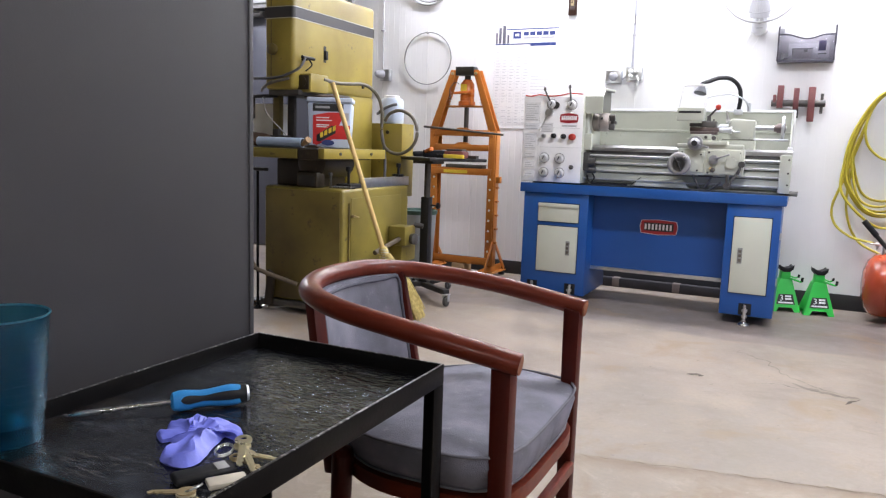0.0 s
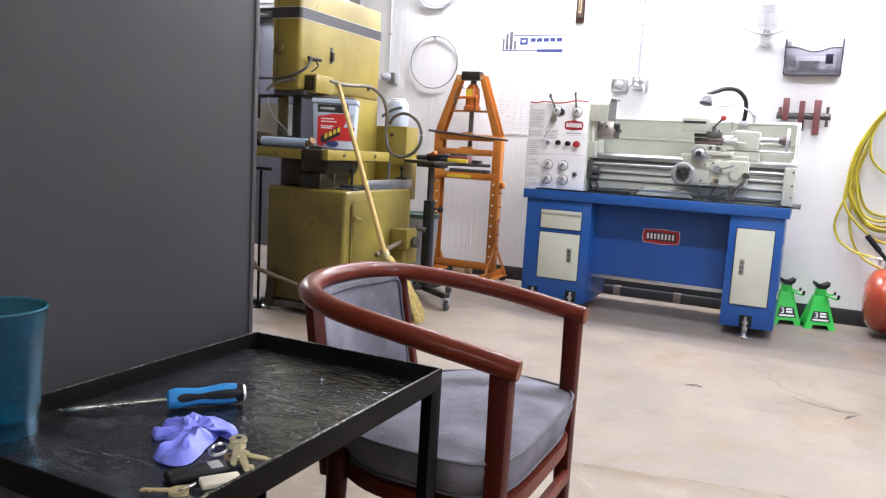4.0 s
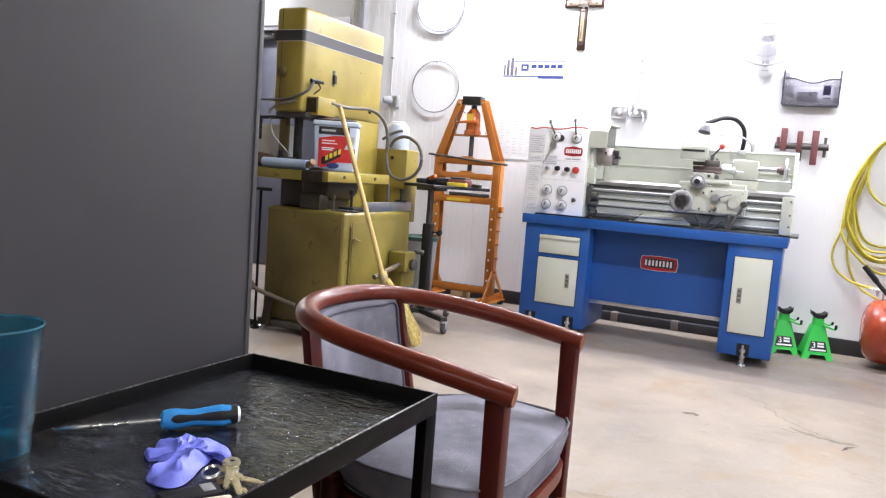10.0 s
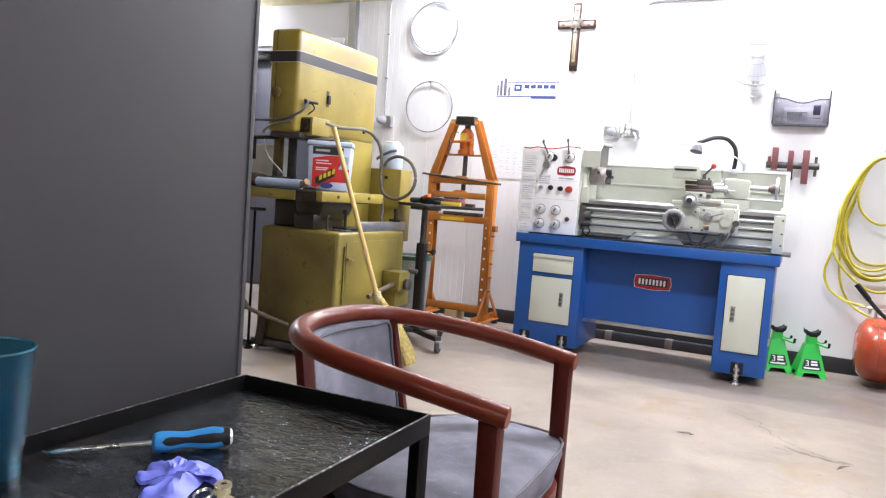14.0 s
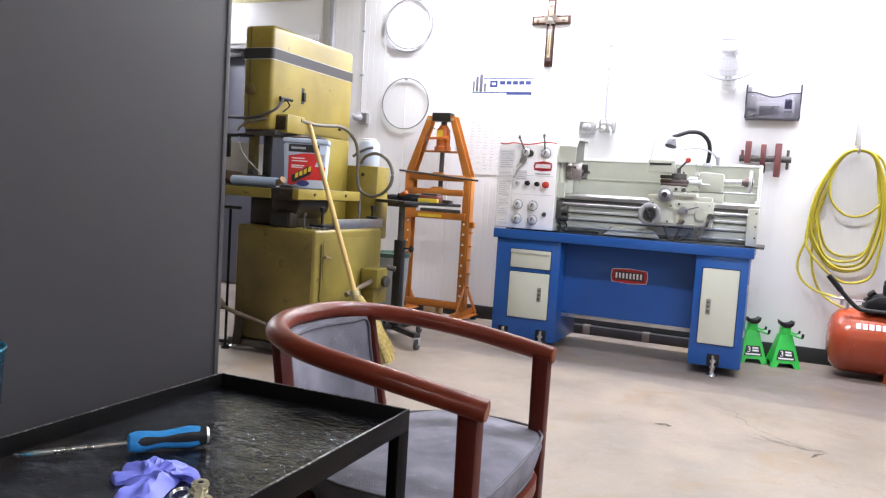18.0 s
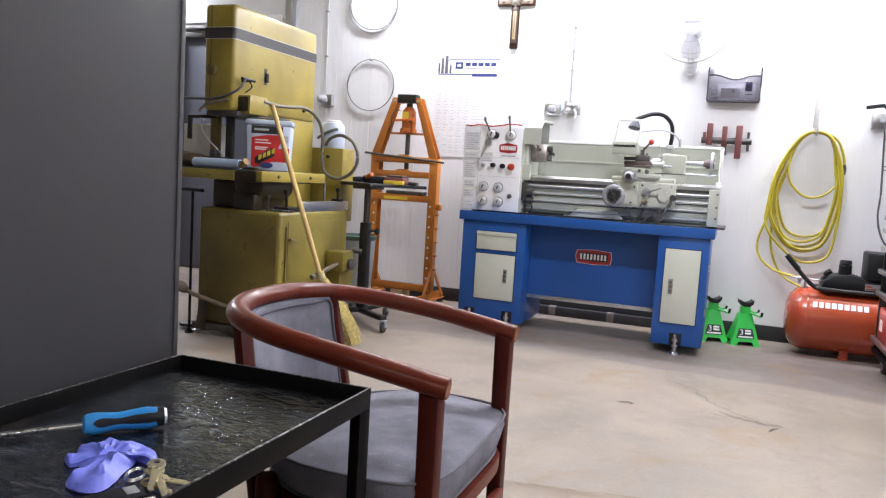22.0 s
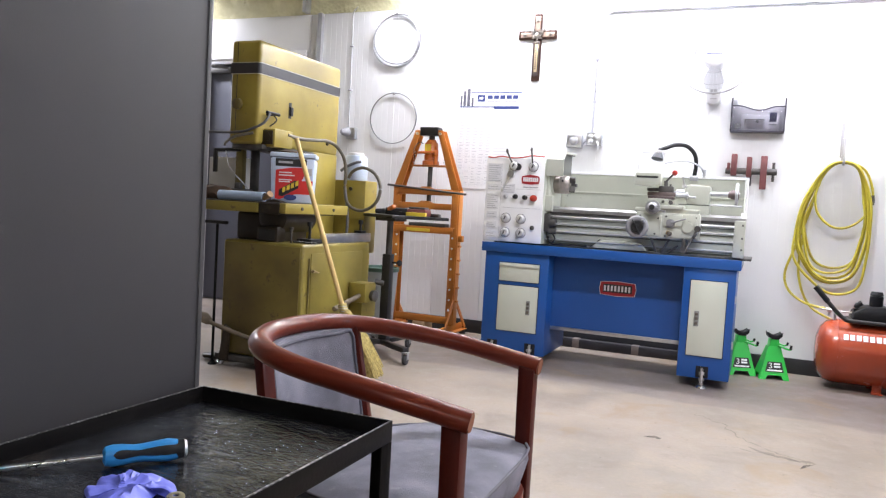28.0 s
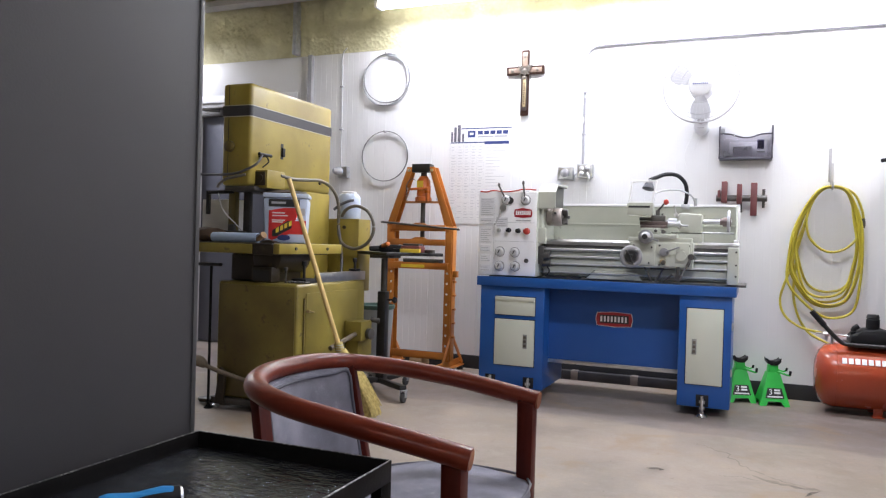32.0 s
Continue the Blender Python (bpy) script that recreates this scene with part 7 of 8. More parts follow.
part("body", turned([(0.072, 0), (0.078, 0.01), (0.074, 0.14), (0.062, 0.160), (0.05, 0.163)], (-2.445, 4.235, 1.0855), (0, 0, 1), 26), "tub", bk)
part("cap", turned([(0.05, 0), (0.05, 0.012), (0.04, 0.016)], (-2.445, 4.235, 1.249), (0, 0, 1), 22), "white_plastic", bk)
rs = thing("roller_stand", (-2.76, 3.292, 0), "thin black material stand beside the saw", "stand")
part("post", cyl((-2.760, 3.292, 0.02), (-2.760, 3.292, 0.79), 0.0075, seg=12), "rack_black", rs)
part("cross_head", box(-2.840, -2.695, 3.277, 3.307, 0.785, 0.803, 0.003), "black_paint", rs)
part("foot", turned([(0.024, 0), (0.024, 0.006), (0.012, 0.014), (0.010, 0.02)], (-2.760, 3.292, 0), (0, 0, 1), 20), "rack_black", rs)

# ---- broom ----
broom = thing("broom", (-1.88, 3.44, 0), "straw broom with a bare wooden handle leaning on the saw", "broom")
TOP, NECK, FOOT = Vector((-2.262, 3.285, 1.262)), Vector((-2.005, 3.42, 0.365)), Vector((-1.890, 3.45, 0.0))
part("handle", cyl(NECK - (NECK - TOP).normalized() * -0.03, TOP, 0.0135, 0.012, seg=16, bevel=0.003), "broom_wood", broom)
d_ = (FOOT - NECK).normalized()
part("binding", tube([NECK - d_ * 0.04, NECK + d_ * 0.0, NECK + d_ * 0.05], 0.024, 14, False, 4), "straw", broom)
part("wire_binding", join(*[tube([NECK + d_ * (k * 0.014 - 0.03) + Vector((0.0255 * math.cos(a), 0.0255 * math.sin(a), 0)) for a in (2 * math.pi * s / 14 for s in range(14))], 0.0015, 5, True, 1) for k in range(4)]), "galv", broom)
rnd = random.Random(5)
straws = []
side = d_.cross(Vector((0, 1, 0))).normalized()
deep = d_.cross(side).normalized()
for k in range(680):
    u, v = rnd.uniform(-1, 1), rnd.uniform(-1, 1)
    a = NECK + side * (u * 0.025) + deep * (v * 0.018)
    L = rnd.uniform(0.335, 0.385)
    m_ = a + d_ * L * 0.5 + side * (u * 0.062) + deep * (v * 0.030)
    e = a + d_ * L + side * (u * 0.096 + rnd.uniform(-0.006, 0.006)) + deep * (v * 0.036)
    e.z, m_.z = max(e.z, 0.002), max(m_.z, 0.004)
    straws.append(tube([a, m_, e], 0.0032, 4, False, 2))
sb = part("straw", join(*straws), "straw", broom)
sb["kind"] = "stuff"
for zz in (0.12, 0.17):
    c_ = NECK + d_ * zz
    part("stitching", tube([c_ + side * ((0.030 + zz * 0.26) * math.cos(a)) + deep * ((0.024 + zz * 0.09) * math.sin(a)) for a in (2 * math.pi * s / 20 for s in range(20))], 0.0022, 5, True, 1), "straw", broom)

# ---- steel bar on the floor behind the lathe stand ----
bar = thing("steel_bar", (-0.80, 5.25, 0), "dark grey steel bar with two tan straps lying along the wall", "bar")
part("shaft", box(-1.40, -0.24, 5.222, 5.278, 0.0, 0.064, 0.008), "bar_grey", bar)
for bx in (-1.150, -0.735):
    part("strap", box(bx - 0.026, bx + 0.026, 5.219, 5.281, 0.0005, 0.067, 0.006), "tan_strap", bar, "dusty tan strap")

# ---- jack stands ----
jsA = thing("jack_stand", (0.129, 5.03, 0), "bright green steel jack stand with a black saddle", "jack stand", "jack stands by the wall")
JX, JY = 0.129, 5.03
def stamped(w0, w1, z0, z1, d0, d1, axis, sgn, t=0.006):
    """One stamped leg plate: a trapezoid cut out below between two feet, leaning in towards the top."""
    out = [(-w0, z0), (-w0 * 0.62, z0), (-w0 * 0.46, z0 + 0.030), (w0 * 0.46, z0 + 0.030), (w0 * 0.62, z0), (w0, z0), (w1, z1), (-w1, z1)]
    bm = prism(out, 0, t, "y")
    for v in bm.verts:
        k = (v.co.z - z0) / (z1 - z0)
        off = (d0 + (d1 - d0) * k) + v.co.y
        v.co = (JX + v.co.x, JY + sgn * off, v.co.z) if axis == "y" else (JX + sgn * off, JY + v.co.x, v.co.z)
    return bm


for sgn in (-1, 1):
    part("leg_plate", stamped(0.092, 0.036, 0.0, 0.215, 0.076, 0.026, "y", sgn), "green", jsA)
    part("leg_plate", stamped(0.078, 0.028, 0.0, 0.215, 0.090, 0.034, "x", sgn), "green", jsA)
LEAN = Matrix.Translation((JX, JY - 0.0835, 0)) @ Matrix.Rotation(-math.atan2(0.05, 0.215), 4, "X") @ Matrix.Translation((-JX, 0, 0))
part("side_label", moved(prism([(JX - 0.060, 0.052), (JX + 0.060, 0.052), (JX + 0.044, 0.120), (JX - 0.044, 0.120)], -0.0012, 0.0006, "y"), LEAN), "ink_black", jsA)
letters("label_number", "3", 0.055, LEAN @ Matrix.Translation((JX - 0.026, -0.0016, 0.092)) @ FRONT, "ink_white", jsA)
part("label_lines", moved(join(box(JX - 0.004, JX + 0.034, -0.0024, -0.001, 0.100, 0.112), box(JX - 0.004, JX + 0.036, -0.0024, -0.001, 0.082, 0.094), box(JX - 0.048, JX + 0.048, -0.0024, -0.001, 0.058, 0.068)), LEAN), "ink_white", jsA)
part("neck", join(prism([(JX - 0.034, 0.19), (JX + 0.034, 0.19), (JX + 0.028, 0.265), (JX - 0.028, 0.265)], JY - 0.03, JY + 0.03, "y", 0.004)), "green", jsA)
part("ratchet_bar", box(JX - 0.016, JX + 0.016, JY - 0.016, JY + 0.016, 0.20, 0.285, 0.003), "iron", jsA)
for sy in (-0.030, 0.030):
    part("saddle_cheek", prism([(JX - 0.046, 0.312), (JX - 0.030, 0.298), (JX, 0.288), (JX + 0.030, 0.298), (JX + 0.046, 0.312), (JX + 0.043, 0.284), (JX + 0.022, 0.264), (JX - 0.022, 0.264), (JX - 0.043, 0.284)], JY + sy - 0.005, JY + sy + 0.005, "y", 0.001), "black", jsA)
part("saddle", prism([(JX - 0.05, 0.302), (JX - 0.045, 0.308), (JX - 0.022, 0.292), (JX + 0.022, 0.292), (JX + 0.045, 0.308), (JX + 0.05, 0.302), (JX + 0.03, 0.272), (JX - 0.03, 0.272)], JY - 0.024, JY + 0.024, "y", 0.003), "black", jsA)
part("handle_tip", join(cyl((JX + 0.094, JY - 0.055, 0.205), (JX + 0.098, JY - 0.055, 0.234), 0.0085, seg=10), cyl((JX + 0.073, JY - 0.045, 0.232), (JX + 0.078, JY - 0.045, 0.252), 0.0075, seg=10)), "black", jsA)
part("handle", join(tube([(JX + 0.02, JY - 0.04, 0.225), (JX + 0.06, JY - 0.05, 0.212), (JX + 0.092, JY - 0.055, 0.205), (JX + 0.096, JY - 0.055, 0.225)], 0.006, 8), tube([(JX + 0.02, JY - 0.03, 0.24), (JX + 0.055, JY - 0.04, 0.228), (JX + 0.075, JY - 0.045, 0.238)], 0.005, 8)), "green", jsA)
jsA.rotation_euler.z = 0.26
jsA.scale = (0.93, 0.93, 0.93)
jsA.location.y += 0.04
copy_thing(jsA, pose(-0.063, 5.08, 0, 0, 0, 18))

# ---- air compressor ----
comp = thing("air_compressor", (0.72, 5.05, 0), "red-orange horizontal tank air compressor with a black pump", "compressor")
CY, CZ, CR = 5.055, 0.218, 0.192
prof = [(0.02, 0.0), (0.09, 0.006), (0.145, 0.025), (0.178, 0.055), (0.190, 0.09), (CR, 0.11), (CR, 0.72), (0.190, 0.74), (0.178, 0.775), (0.145, 0.805), (0.09, 0.824), (0.02, 0.83)]
part("tank", turned(prof, (0.355, CY, CZ), (1, 0, 0), 44), "tank_red", comp)
part("weld_bead", tube([(0.468, CY + (CR + 0.001) * math.cos(a), CZ + (CR + 0.001) * math.sin(a)) for a in (2 * math.pi * s / 40 for s in range(40))], 0.003, 6, True, 1, up=(1, 0, 0)), "tank_red", comp)
for fx in (0.692, 0.98):
    for fy, s_ in ((CY - 0.10, -1), (CY + 0.085, 1)):
        part("foot", join(box(fx - 0.025, fx + 0.025, fy, fy + 0.015, 0.0, 0.10, 0.004), box(fx - 0.03, fx + 0.03, fy - 0.018, fy + 0.033, 0.0, 0.008, 0.002)), "tank_red", comp)
part("lettering", join(*[moved(box(0.494 + k * 0.0338, 0.494 + k * 0.0338 + 0.025, -0.001, 0.001, -0.018, 0.018), Matrix.Translation((0, CY - CR * math.cos(0.60) - 0.0012, CZ + CR * math.sin(0.60))) @ Matrix.Rotation(-0.60, 4, "X")) for k in range(9)]), "ink_white", comp, "white block lettering")
part("deck", join(box(0.52, 1.06, CY - 0.11, CY + 0.11, 0.412, 0.424, 0.003)), "black_paint", comp)
part("handle_bar", tube([(0.335, CY - 0.12, 0.595), (0.36, CY - 0.12, 0.565), (0.44, CY - 0.12, 0.475), (0.49, CY - 0.12, 0.430), (0.53, CY - 0.12, 0.418), (0.70, CY - 0.12, 0.415), (0.98, CY - 0.12, 0.416)], 0.0125, 12), "black_paint", comp, "black tubular handle")
part("handle_grip", tube([(0.328, CY - 0.12, 0.603), (0.40, CY - 0.12, 0.521)], 0.0165, 12, False, 2), "black", comp)
part("pump_shroud", prism([(0.535, 0.424), (0.545, 0.470), (0.60, 0.503), (0.70, 0.513), (0.78, 0.488), (0.86, 0.482), (0.86, 0.424)], CY - 0.10, CY + 0.10, "y", 0.01), "black", comp)
part("air_filter", turned([(0.034, 0), (0.036, 0.01), (0.036, 0.055), (0.03, 0.062), (0.036, 0.066), (0.03, 0.085)], (0.660, CY - 0.03, 0.510), (0, 0, 1), 20), "black", comp)
part("elbow", tube([(0.56, CY - 0.05, 0.46), (0.56, CY - 0.05, 0.505), (0.585, CY - 0.05, 0.525)], 0.016, 10), "black", comp)
part("motor_housing", box(0.765, 1.0, CY - 0.11, CY + 0.11, 0.487, 0.655, 0.014), "black", comp)
part("data_label", join(box(0.765, 0.86, CY - 0.1025, CY - 0.1, 0.432, 0.47)), "grey_plastic", comp)
part("label_print", join(box(0.77, 0.80, CY - 0.1036, CY - 0.1022, 0.452, 0.460), box(0.77, 0.85, CY - 0.1036, CY - 0.1022, 0.438, 0.445)), "red_plastic", comp)
part("air_line", join(cyl((0.36, CY - 0.03, 0.466), (0.54, CY - 0.03, 0.458), 0.005, seg=10), cyl((0.405, CY - 0.03, 0.463), (0.43, CY - 0.03, 0.463), 0.011), cyl((0.418, CY - 0.03, 0.463), (0.418, CY - 0.03, 0.43), 0.008), cyl((0.45, CY - 0.03, 0.40), (0.45, CY - 0.03, 0.462), 0.007)), "steel", comp)

# ---- rolling tool rack ----
rackt = thing("tool_rack", (1.05, 4.43, 0), "black rolling tool rack with silver shelf edges, loaded", "tool cart")
RX0, RX1, RY0, RY1 = 0.80, 1.25, 4.11, 4.76
part("side_panel", box(RX0, RX1, RY0, RY0 + 0.02, 0.125, 1.47, 0.003), "rack_black", rackt)
part("side_panel", box(RX0 + 0.01, RX1, RY1 - 0.02, RY1, 0.125, 1.44, 0.003), "black_paint", rackt)
part("back_panel", box(RX1 - 0.01, RX1, RY0 + 0.02, RY1 - 0.02, 0.125, 1.44), "black_paint", rackt)
part("base_tray", box(RX0, RX1, RY0, RY1, 0.112, 0.140, 0.003), "rack_black", rackt)
part("top_lid", moved(box(0.0, 0.45, RY0, RY1, 0.0, 0.014, 0.003), Matrix.Translation((RX0, 0, 1.465)) @ Matrix.Rotation(-0.12, 4, "Y")), "rack_black", rackt)
edges = (0.191, 0.449, 0.571, 0.699, 0.798, 0.870, 0.951, 1.014, 1.131, 1.227, 1.346)
rnd = random.Random(9)
for k, z in enumerate(edges):
    part("shelf", box(RX0 + 0.012, RX1 - 0.012, RY0 + 0.021, RY1 - 0.021, z - 0.010, z + 0.002), "black_paint", rackt)
    part("shelf_edge", box(RX0 - 0.012, RX0 + 0.010, RY0 + 0.024, RY1 - 0.002, z - 0.013, z + 0.014, 0.004), "steel", rackt, "silver shelf edge")
    nz_ = edges[k + 1] if k + 1 < len(edges) else 1.44
    if k > 0:
        hgt = nz_ - z - 0.03
        part("tool_bin", box(RX0 + 0.02, RX1 - 0.05, RY0 + 0.03, RY0 + 0.03 + rnd.uniform(0.26, 0.40), z + 0.003, z + hgt * rnd.uniform(0.8, 1.0), 0.004), "grey_plastic", rackt)
        part("tool_box", box(RX0 + 0.04, RX1 - 0.08, RY1 - 0.21, RY1 - 0.05, z + 0.003, z + hgt * rnd.uniform(0.5, 0.85), 0.004), "black", rackt)
rb = thing("red_case", (0.90, 4.58, 0.194), "red plastic tool case on the rack's lowest shelf", "tool case")
part("case", box(RX0 + 0.015, RX1 - 0.10, 4.33, RY1 - 0.03, 0.1945, 0.375, 0.01), "red_plastic", rb)
part("case_print", join(*[box(RX0 + 0.0132, RX0 + 0.0155, 4.60 + k * 0.03, 4.62 + k * 0.03, 0.25, 0.31) for k in range(3)]), "ink_white", rb)
part("case_handle", tube([(RX0 + 0.05, 4.45, 0.37), (RX0 + 0.05, 4.47, 0.40), (RX0 + 0.05, 4.57, 0.40), (RX0 + 0.05, 4.59, 0.37)], 0.008, 8), "card", rb)
for cx_, cy_ in ((0.865, 4.14), (0.87, 4.70), (1.19, 4.14), (1.19, 4.70)):
    caster(rackt, cx_, cy_, 0.052, 0.034, 0.113)
for k in range(3):
    part("clutter", box(RX0 + 0.03, RX0 + 0.16, RY0 + 0.05 + k * 0.19, RY0 + 0.2 + k * 0.19, 1.362, 1.40 + 0.015 * k, 0.006), "grey_plastic", rackt)

# ---- charcoal locker ----
lock = thing("steel_locker", (-1.26, 0.55, 0), "tall charcoal-grey steel cabinet seen from its plain side", "cabinet")
part("body", box(-1.56, -0.945, 0.05, 1.088, 0.02, 2.0, 0.004), "locker", lock)
# thin lighter strip painted as the corner's highlight
part("corner_edge", box(-0.9462, -0.9425, 1.079, 1.0895, 0.02, 2.0, 0.001), "locker_edge", lock)
for lx, ly_ in ((-1.52, 0.09), (-0.99, 0.09), (-1.52, 1.05), (-0.99, 1.05)):
    part("foot", cyl((lx, ly_, 0), (lx, ly_, 0.021), 0.02), "black", lock)

# ---- black utility cart ----
cart = thing("utility_cart", (-0.71, 0.77, 0), "black steel utility cart with a scratched oily tray top", "cart")
KX0, KX1, KY0, KY1, KZ = -0.905, -0.519, 0.472, 1.056, 0.577
part("tray", box(KX0 + 0.004, KX1 - 0.004, KY0 + 0.004, KY1 - 0.004, KZ - 0.006, KZ), "tray_black", cart, "scratched black tray with oily smears")
t_ = 0.0045
for nm, a, b, c, d in (("rim_side", KX0, KX0 + t_, KY0, KY1), ("rim_side", KX1 - t_, KX1, KY0, KY1), ("rim_end", KX0 + t_, KX1 - t_, KY0, KY0 + t_), ("rim_end", KX0 + t_, KX1 - t_, KY1 - t_, KY1)):
    part(nm, box(a, b, c, d, KZ - 0.0075, KZ + 0.026, 0.0012), "cart_black", cart)
for p, q in (((KX0 + t_ / 2, KY0), (KX0 + t_ / 2, KY1)), ((KX1 - t_ / 2, KY0), (KX1 - t_ / 2, KY1)), ((KX0, KY1 - t_ / 2), (KX1, KY1 - t_ / 2))):
    part("rim_edge", beam((*p, KZ + 0.0262), (*q, KZ + 0.0262), 0.0036, 0.0014), "cart_edge", cart, "chipped bare top edge")
for lx, sx in ((KX0, 1), (KX1, -1)):
    for ly_, sy in ((KY0, 1), (KY1, -1)):
        part("leg", join(box(min(lx, lx + sx * 0.034), max(lx, lx + sx * 0.034), min(ly_, ly_ + sy * 0.0045), max(ly_, ly_ + sy * 0.0045), 0.09, KZ - 0.008, 0.001), box(min(lx, lx + sx * 0.0045), max(lx, lx + sx * 0.0045), min(ly_, ly_ + sy * 0.034), max(ly_, ly_ + sy * 0.034), 0.09, KZ - 0.008, 0.001)), "cart_black", cart)
        caster(cart, lx + sx * 0.025, ly_ + sy * 0.03, 0.036, 0.024, 0.093)
part("lower_shelf", join(box(KX0 + 0.006, KX1 - 0.006, KY0 + 0.006, KY1 - 0.006, 0.16, 0.166), box(KX0 + 0.006, KX0 + 0.010, KY0 + 0.006, KY1 - 0.006, 0.16, 0.20), box(KX1 - 0.010, KX1 - 0.006, KY0 + 0.006, KY1 - 0.006, 0.16, 0.20)), "cart_black", cart)

# ---- tumbler with a little water ----
tumbler = thing("plastic_tumbler", (-0.856, 0.531, KZ), "translucent turquoise plastic tumbler nearly empty on the cart", "cup")
CXc, CYc = -0.856, 0.531
cupp = [(0.0400, 0.0), (0.0425, 0.010), (0.0440, 0.045), (0.0462, 0.049), (0.0520, 0.140), (0.0540, 0.161), (0.0552, 0.164), (0.0550, 0.1665), (0.0532, 0.1665), (0.0524, 0.161), (0.0503, 0.140), (0.0446, 0.051), (0.0422, 0.046), (0.0405, 0.014), (0.02, 0.012), (0.001, 0.012)]
part("cup_wall", turned(cupp, (CXc, CYc, KZ + 0.0006), (0, 0, 1), 56), "cup", tumbler)
part("rim_bead", tube([(CXc + 0.0544 * math.cos(a), CYc + 0.0544 * math.sin(a), KZ + 0.168) for a in (2 * math.pi * s / 56 for s in range(56))], 0.0014, 8, True, 1), "cup_rim", tumbler, "rounded bright rim")
part("water", turned([(0.001, 0.0), (0.0400, 0.001), (0.0416, 0.024), (0.001, 0.0241)], (CXc, CYc, KZ + 0.0132), (0, 0, 1), 40), "water", tumbler)
for k in range(9):
    part("ripple_band", tube([(CXc + (0.0470 + 0.00062 * k) * math.cos(a), CYc + (0.0470 + 0.00062 * k) * math.sin(a), KZ + 0.060 + k * 0.0102) for a in (2 * math.pi * s / 40 for s in range(40))], 0.0006, 5, True, 1), "cup", tumbler)

# ---- screwdriver ----
drv = thing("screwdriver", (-0.80, 0.75, KZ), "large screwdriver with a blue and black grip on the cart tray", "screwdriver")
S0, S1 = Vector((-0.878, 0.634, KZ + 0.006)), Vector((-0.782, 0.722, KZ + 0.0155))
S2 = Vector((-0.7155, 0.8018, KZ + 0.0172))
ax = (S2 - S1).normalized()
part("shaft", join(cyl(S0 + (S1 - S0) * 0.12, S1 + ax * 0.01, 0.0038, seg=12), cyl(S0, S0 + (S1 - S0) * 0.13, 0.0016, 0.0038, seg=8)), "chrome", drv)
GL = (S2 - S1).length
part("grip", turned([(0.008, 0), (0.0128, 0.003), (0.0148, 0.012), (0.0142, 0.022), (0.0120, 0.040), (0.0122, 0.050), (0.0152, 0.076), (0.0155, GL - 0.022), (0.0130, GL - 0.005)], S1, ax, 28), "handle_blue", drv)
upv = Vector((0, 0, 1))
sdv = ax.cross(upv).normalized()
GRIP = [(0.008, 0), (0.0128, 0.003), (0.0148, 0.012), (0.0142, 0.022), (0.0120, 0.040), (0.0122, 0.050), (0.0152, 0.076), (0.0155, GL - 0.022), (0.0130, GL - 0.005)]


def grip_radius(s):
    for (r0, s0), (r1, s1) in zip(GRIP, GRIP[1:]):
        if s <= s1:
            return r0 + (r1 - r0) * (s - s0) / (s1 - s0)
    return GRIP[-1][0]


for turn in (0.30, 2.45, 4.50):
    bm = bmesh.new()
    rows = []
    for i in range(25):
        t = i / 24
        s = 0.012 + (GL - 0.013) * t
        half = 0.42 * min(1, (t / 0.10) ** 0.5) * (1 - 0.28 * math.exp(-((t - 0.36) / 0.13) ** 2)) if t < 0.88 else 1.05
        r = grip_radius(s) + 0.0007
        rows.append([bm.verts.new(S1 + ax * s + (sdv * math.cos(turn + half * k) + upv * math.sin(turn + half * k)) * r) for k in (-1, -0.6, -0.2, 0.2, 0.6, 1)])
    for u, v in zip(rows, rows[1:]):
        for k in range(5):
            bm.faces.new((u[k], u[k + 1], v[k + 1], v[k]))
    bmesh.ops.recalc_face_normals(bm, faces=bm.faces[:])
    bmesh.ops.solidify(bm, geom=bm.faces[:], thickness=0.0012)
    part("grip_inset", bm, "black", drv, "black rubber inset")
part("grip_end", turned([(0.0120, 0), (0.0125, 0.004), (0.0105, 0.008)], S1 + ax * (GL - 0.005), ax, 20), "chrome", drv)

# ---- crumpled glove ----
glove = thing("nitrile_glove", (-0.70, 0.68, KZ), "crumpled periwinkle nitrile glove lying on the cart", "glove")


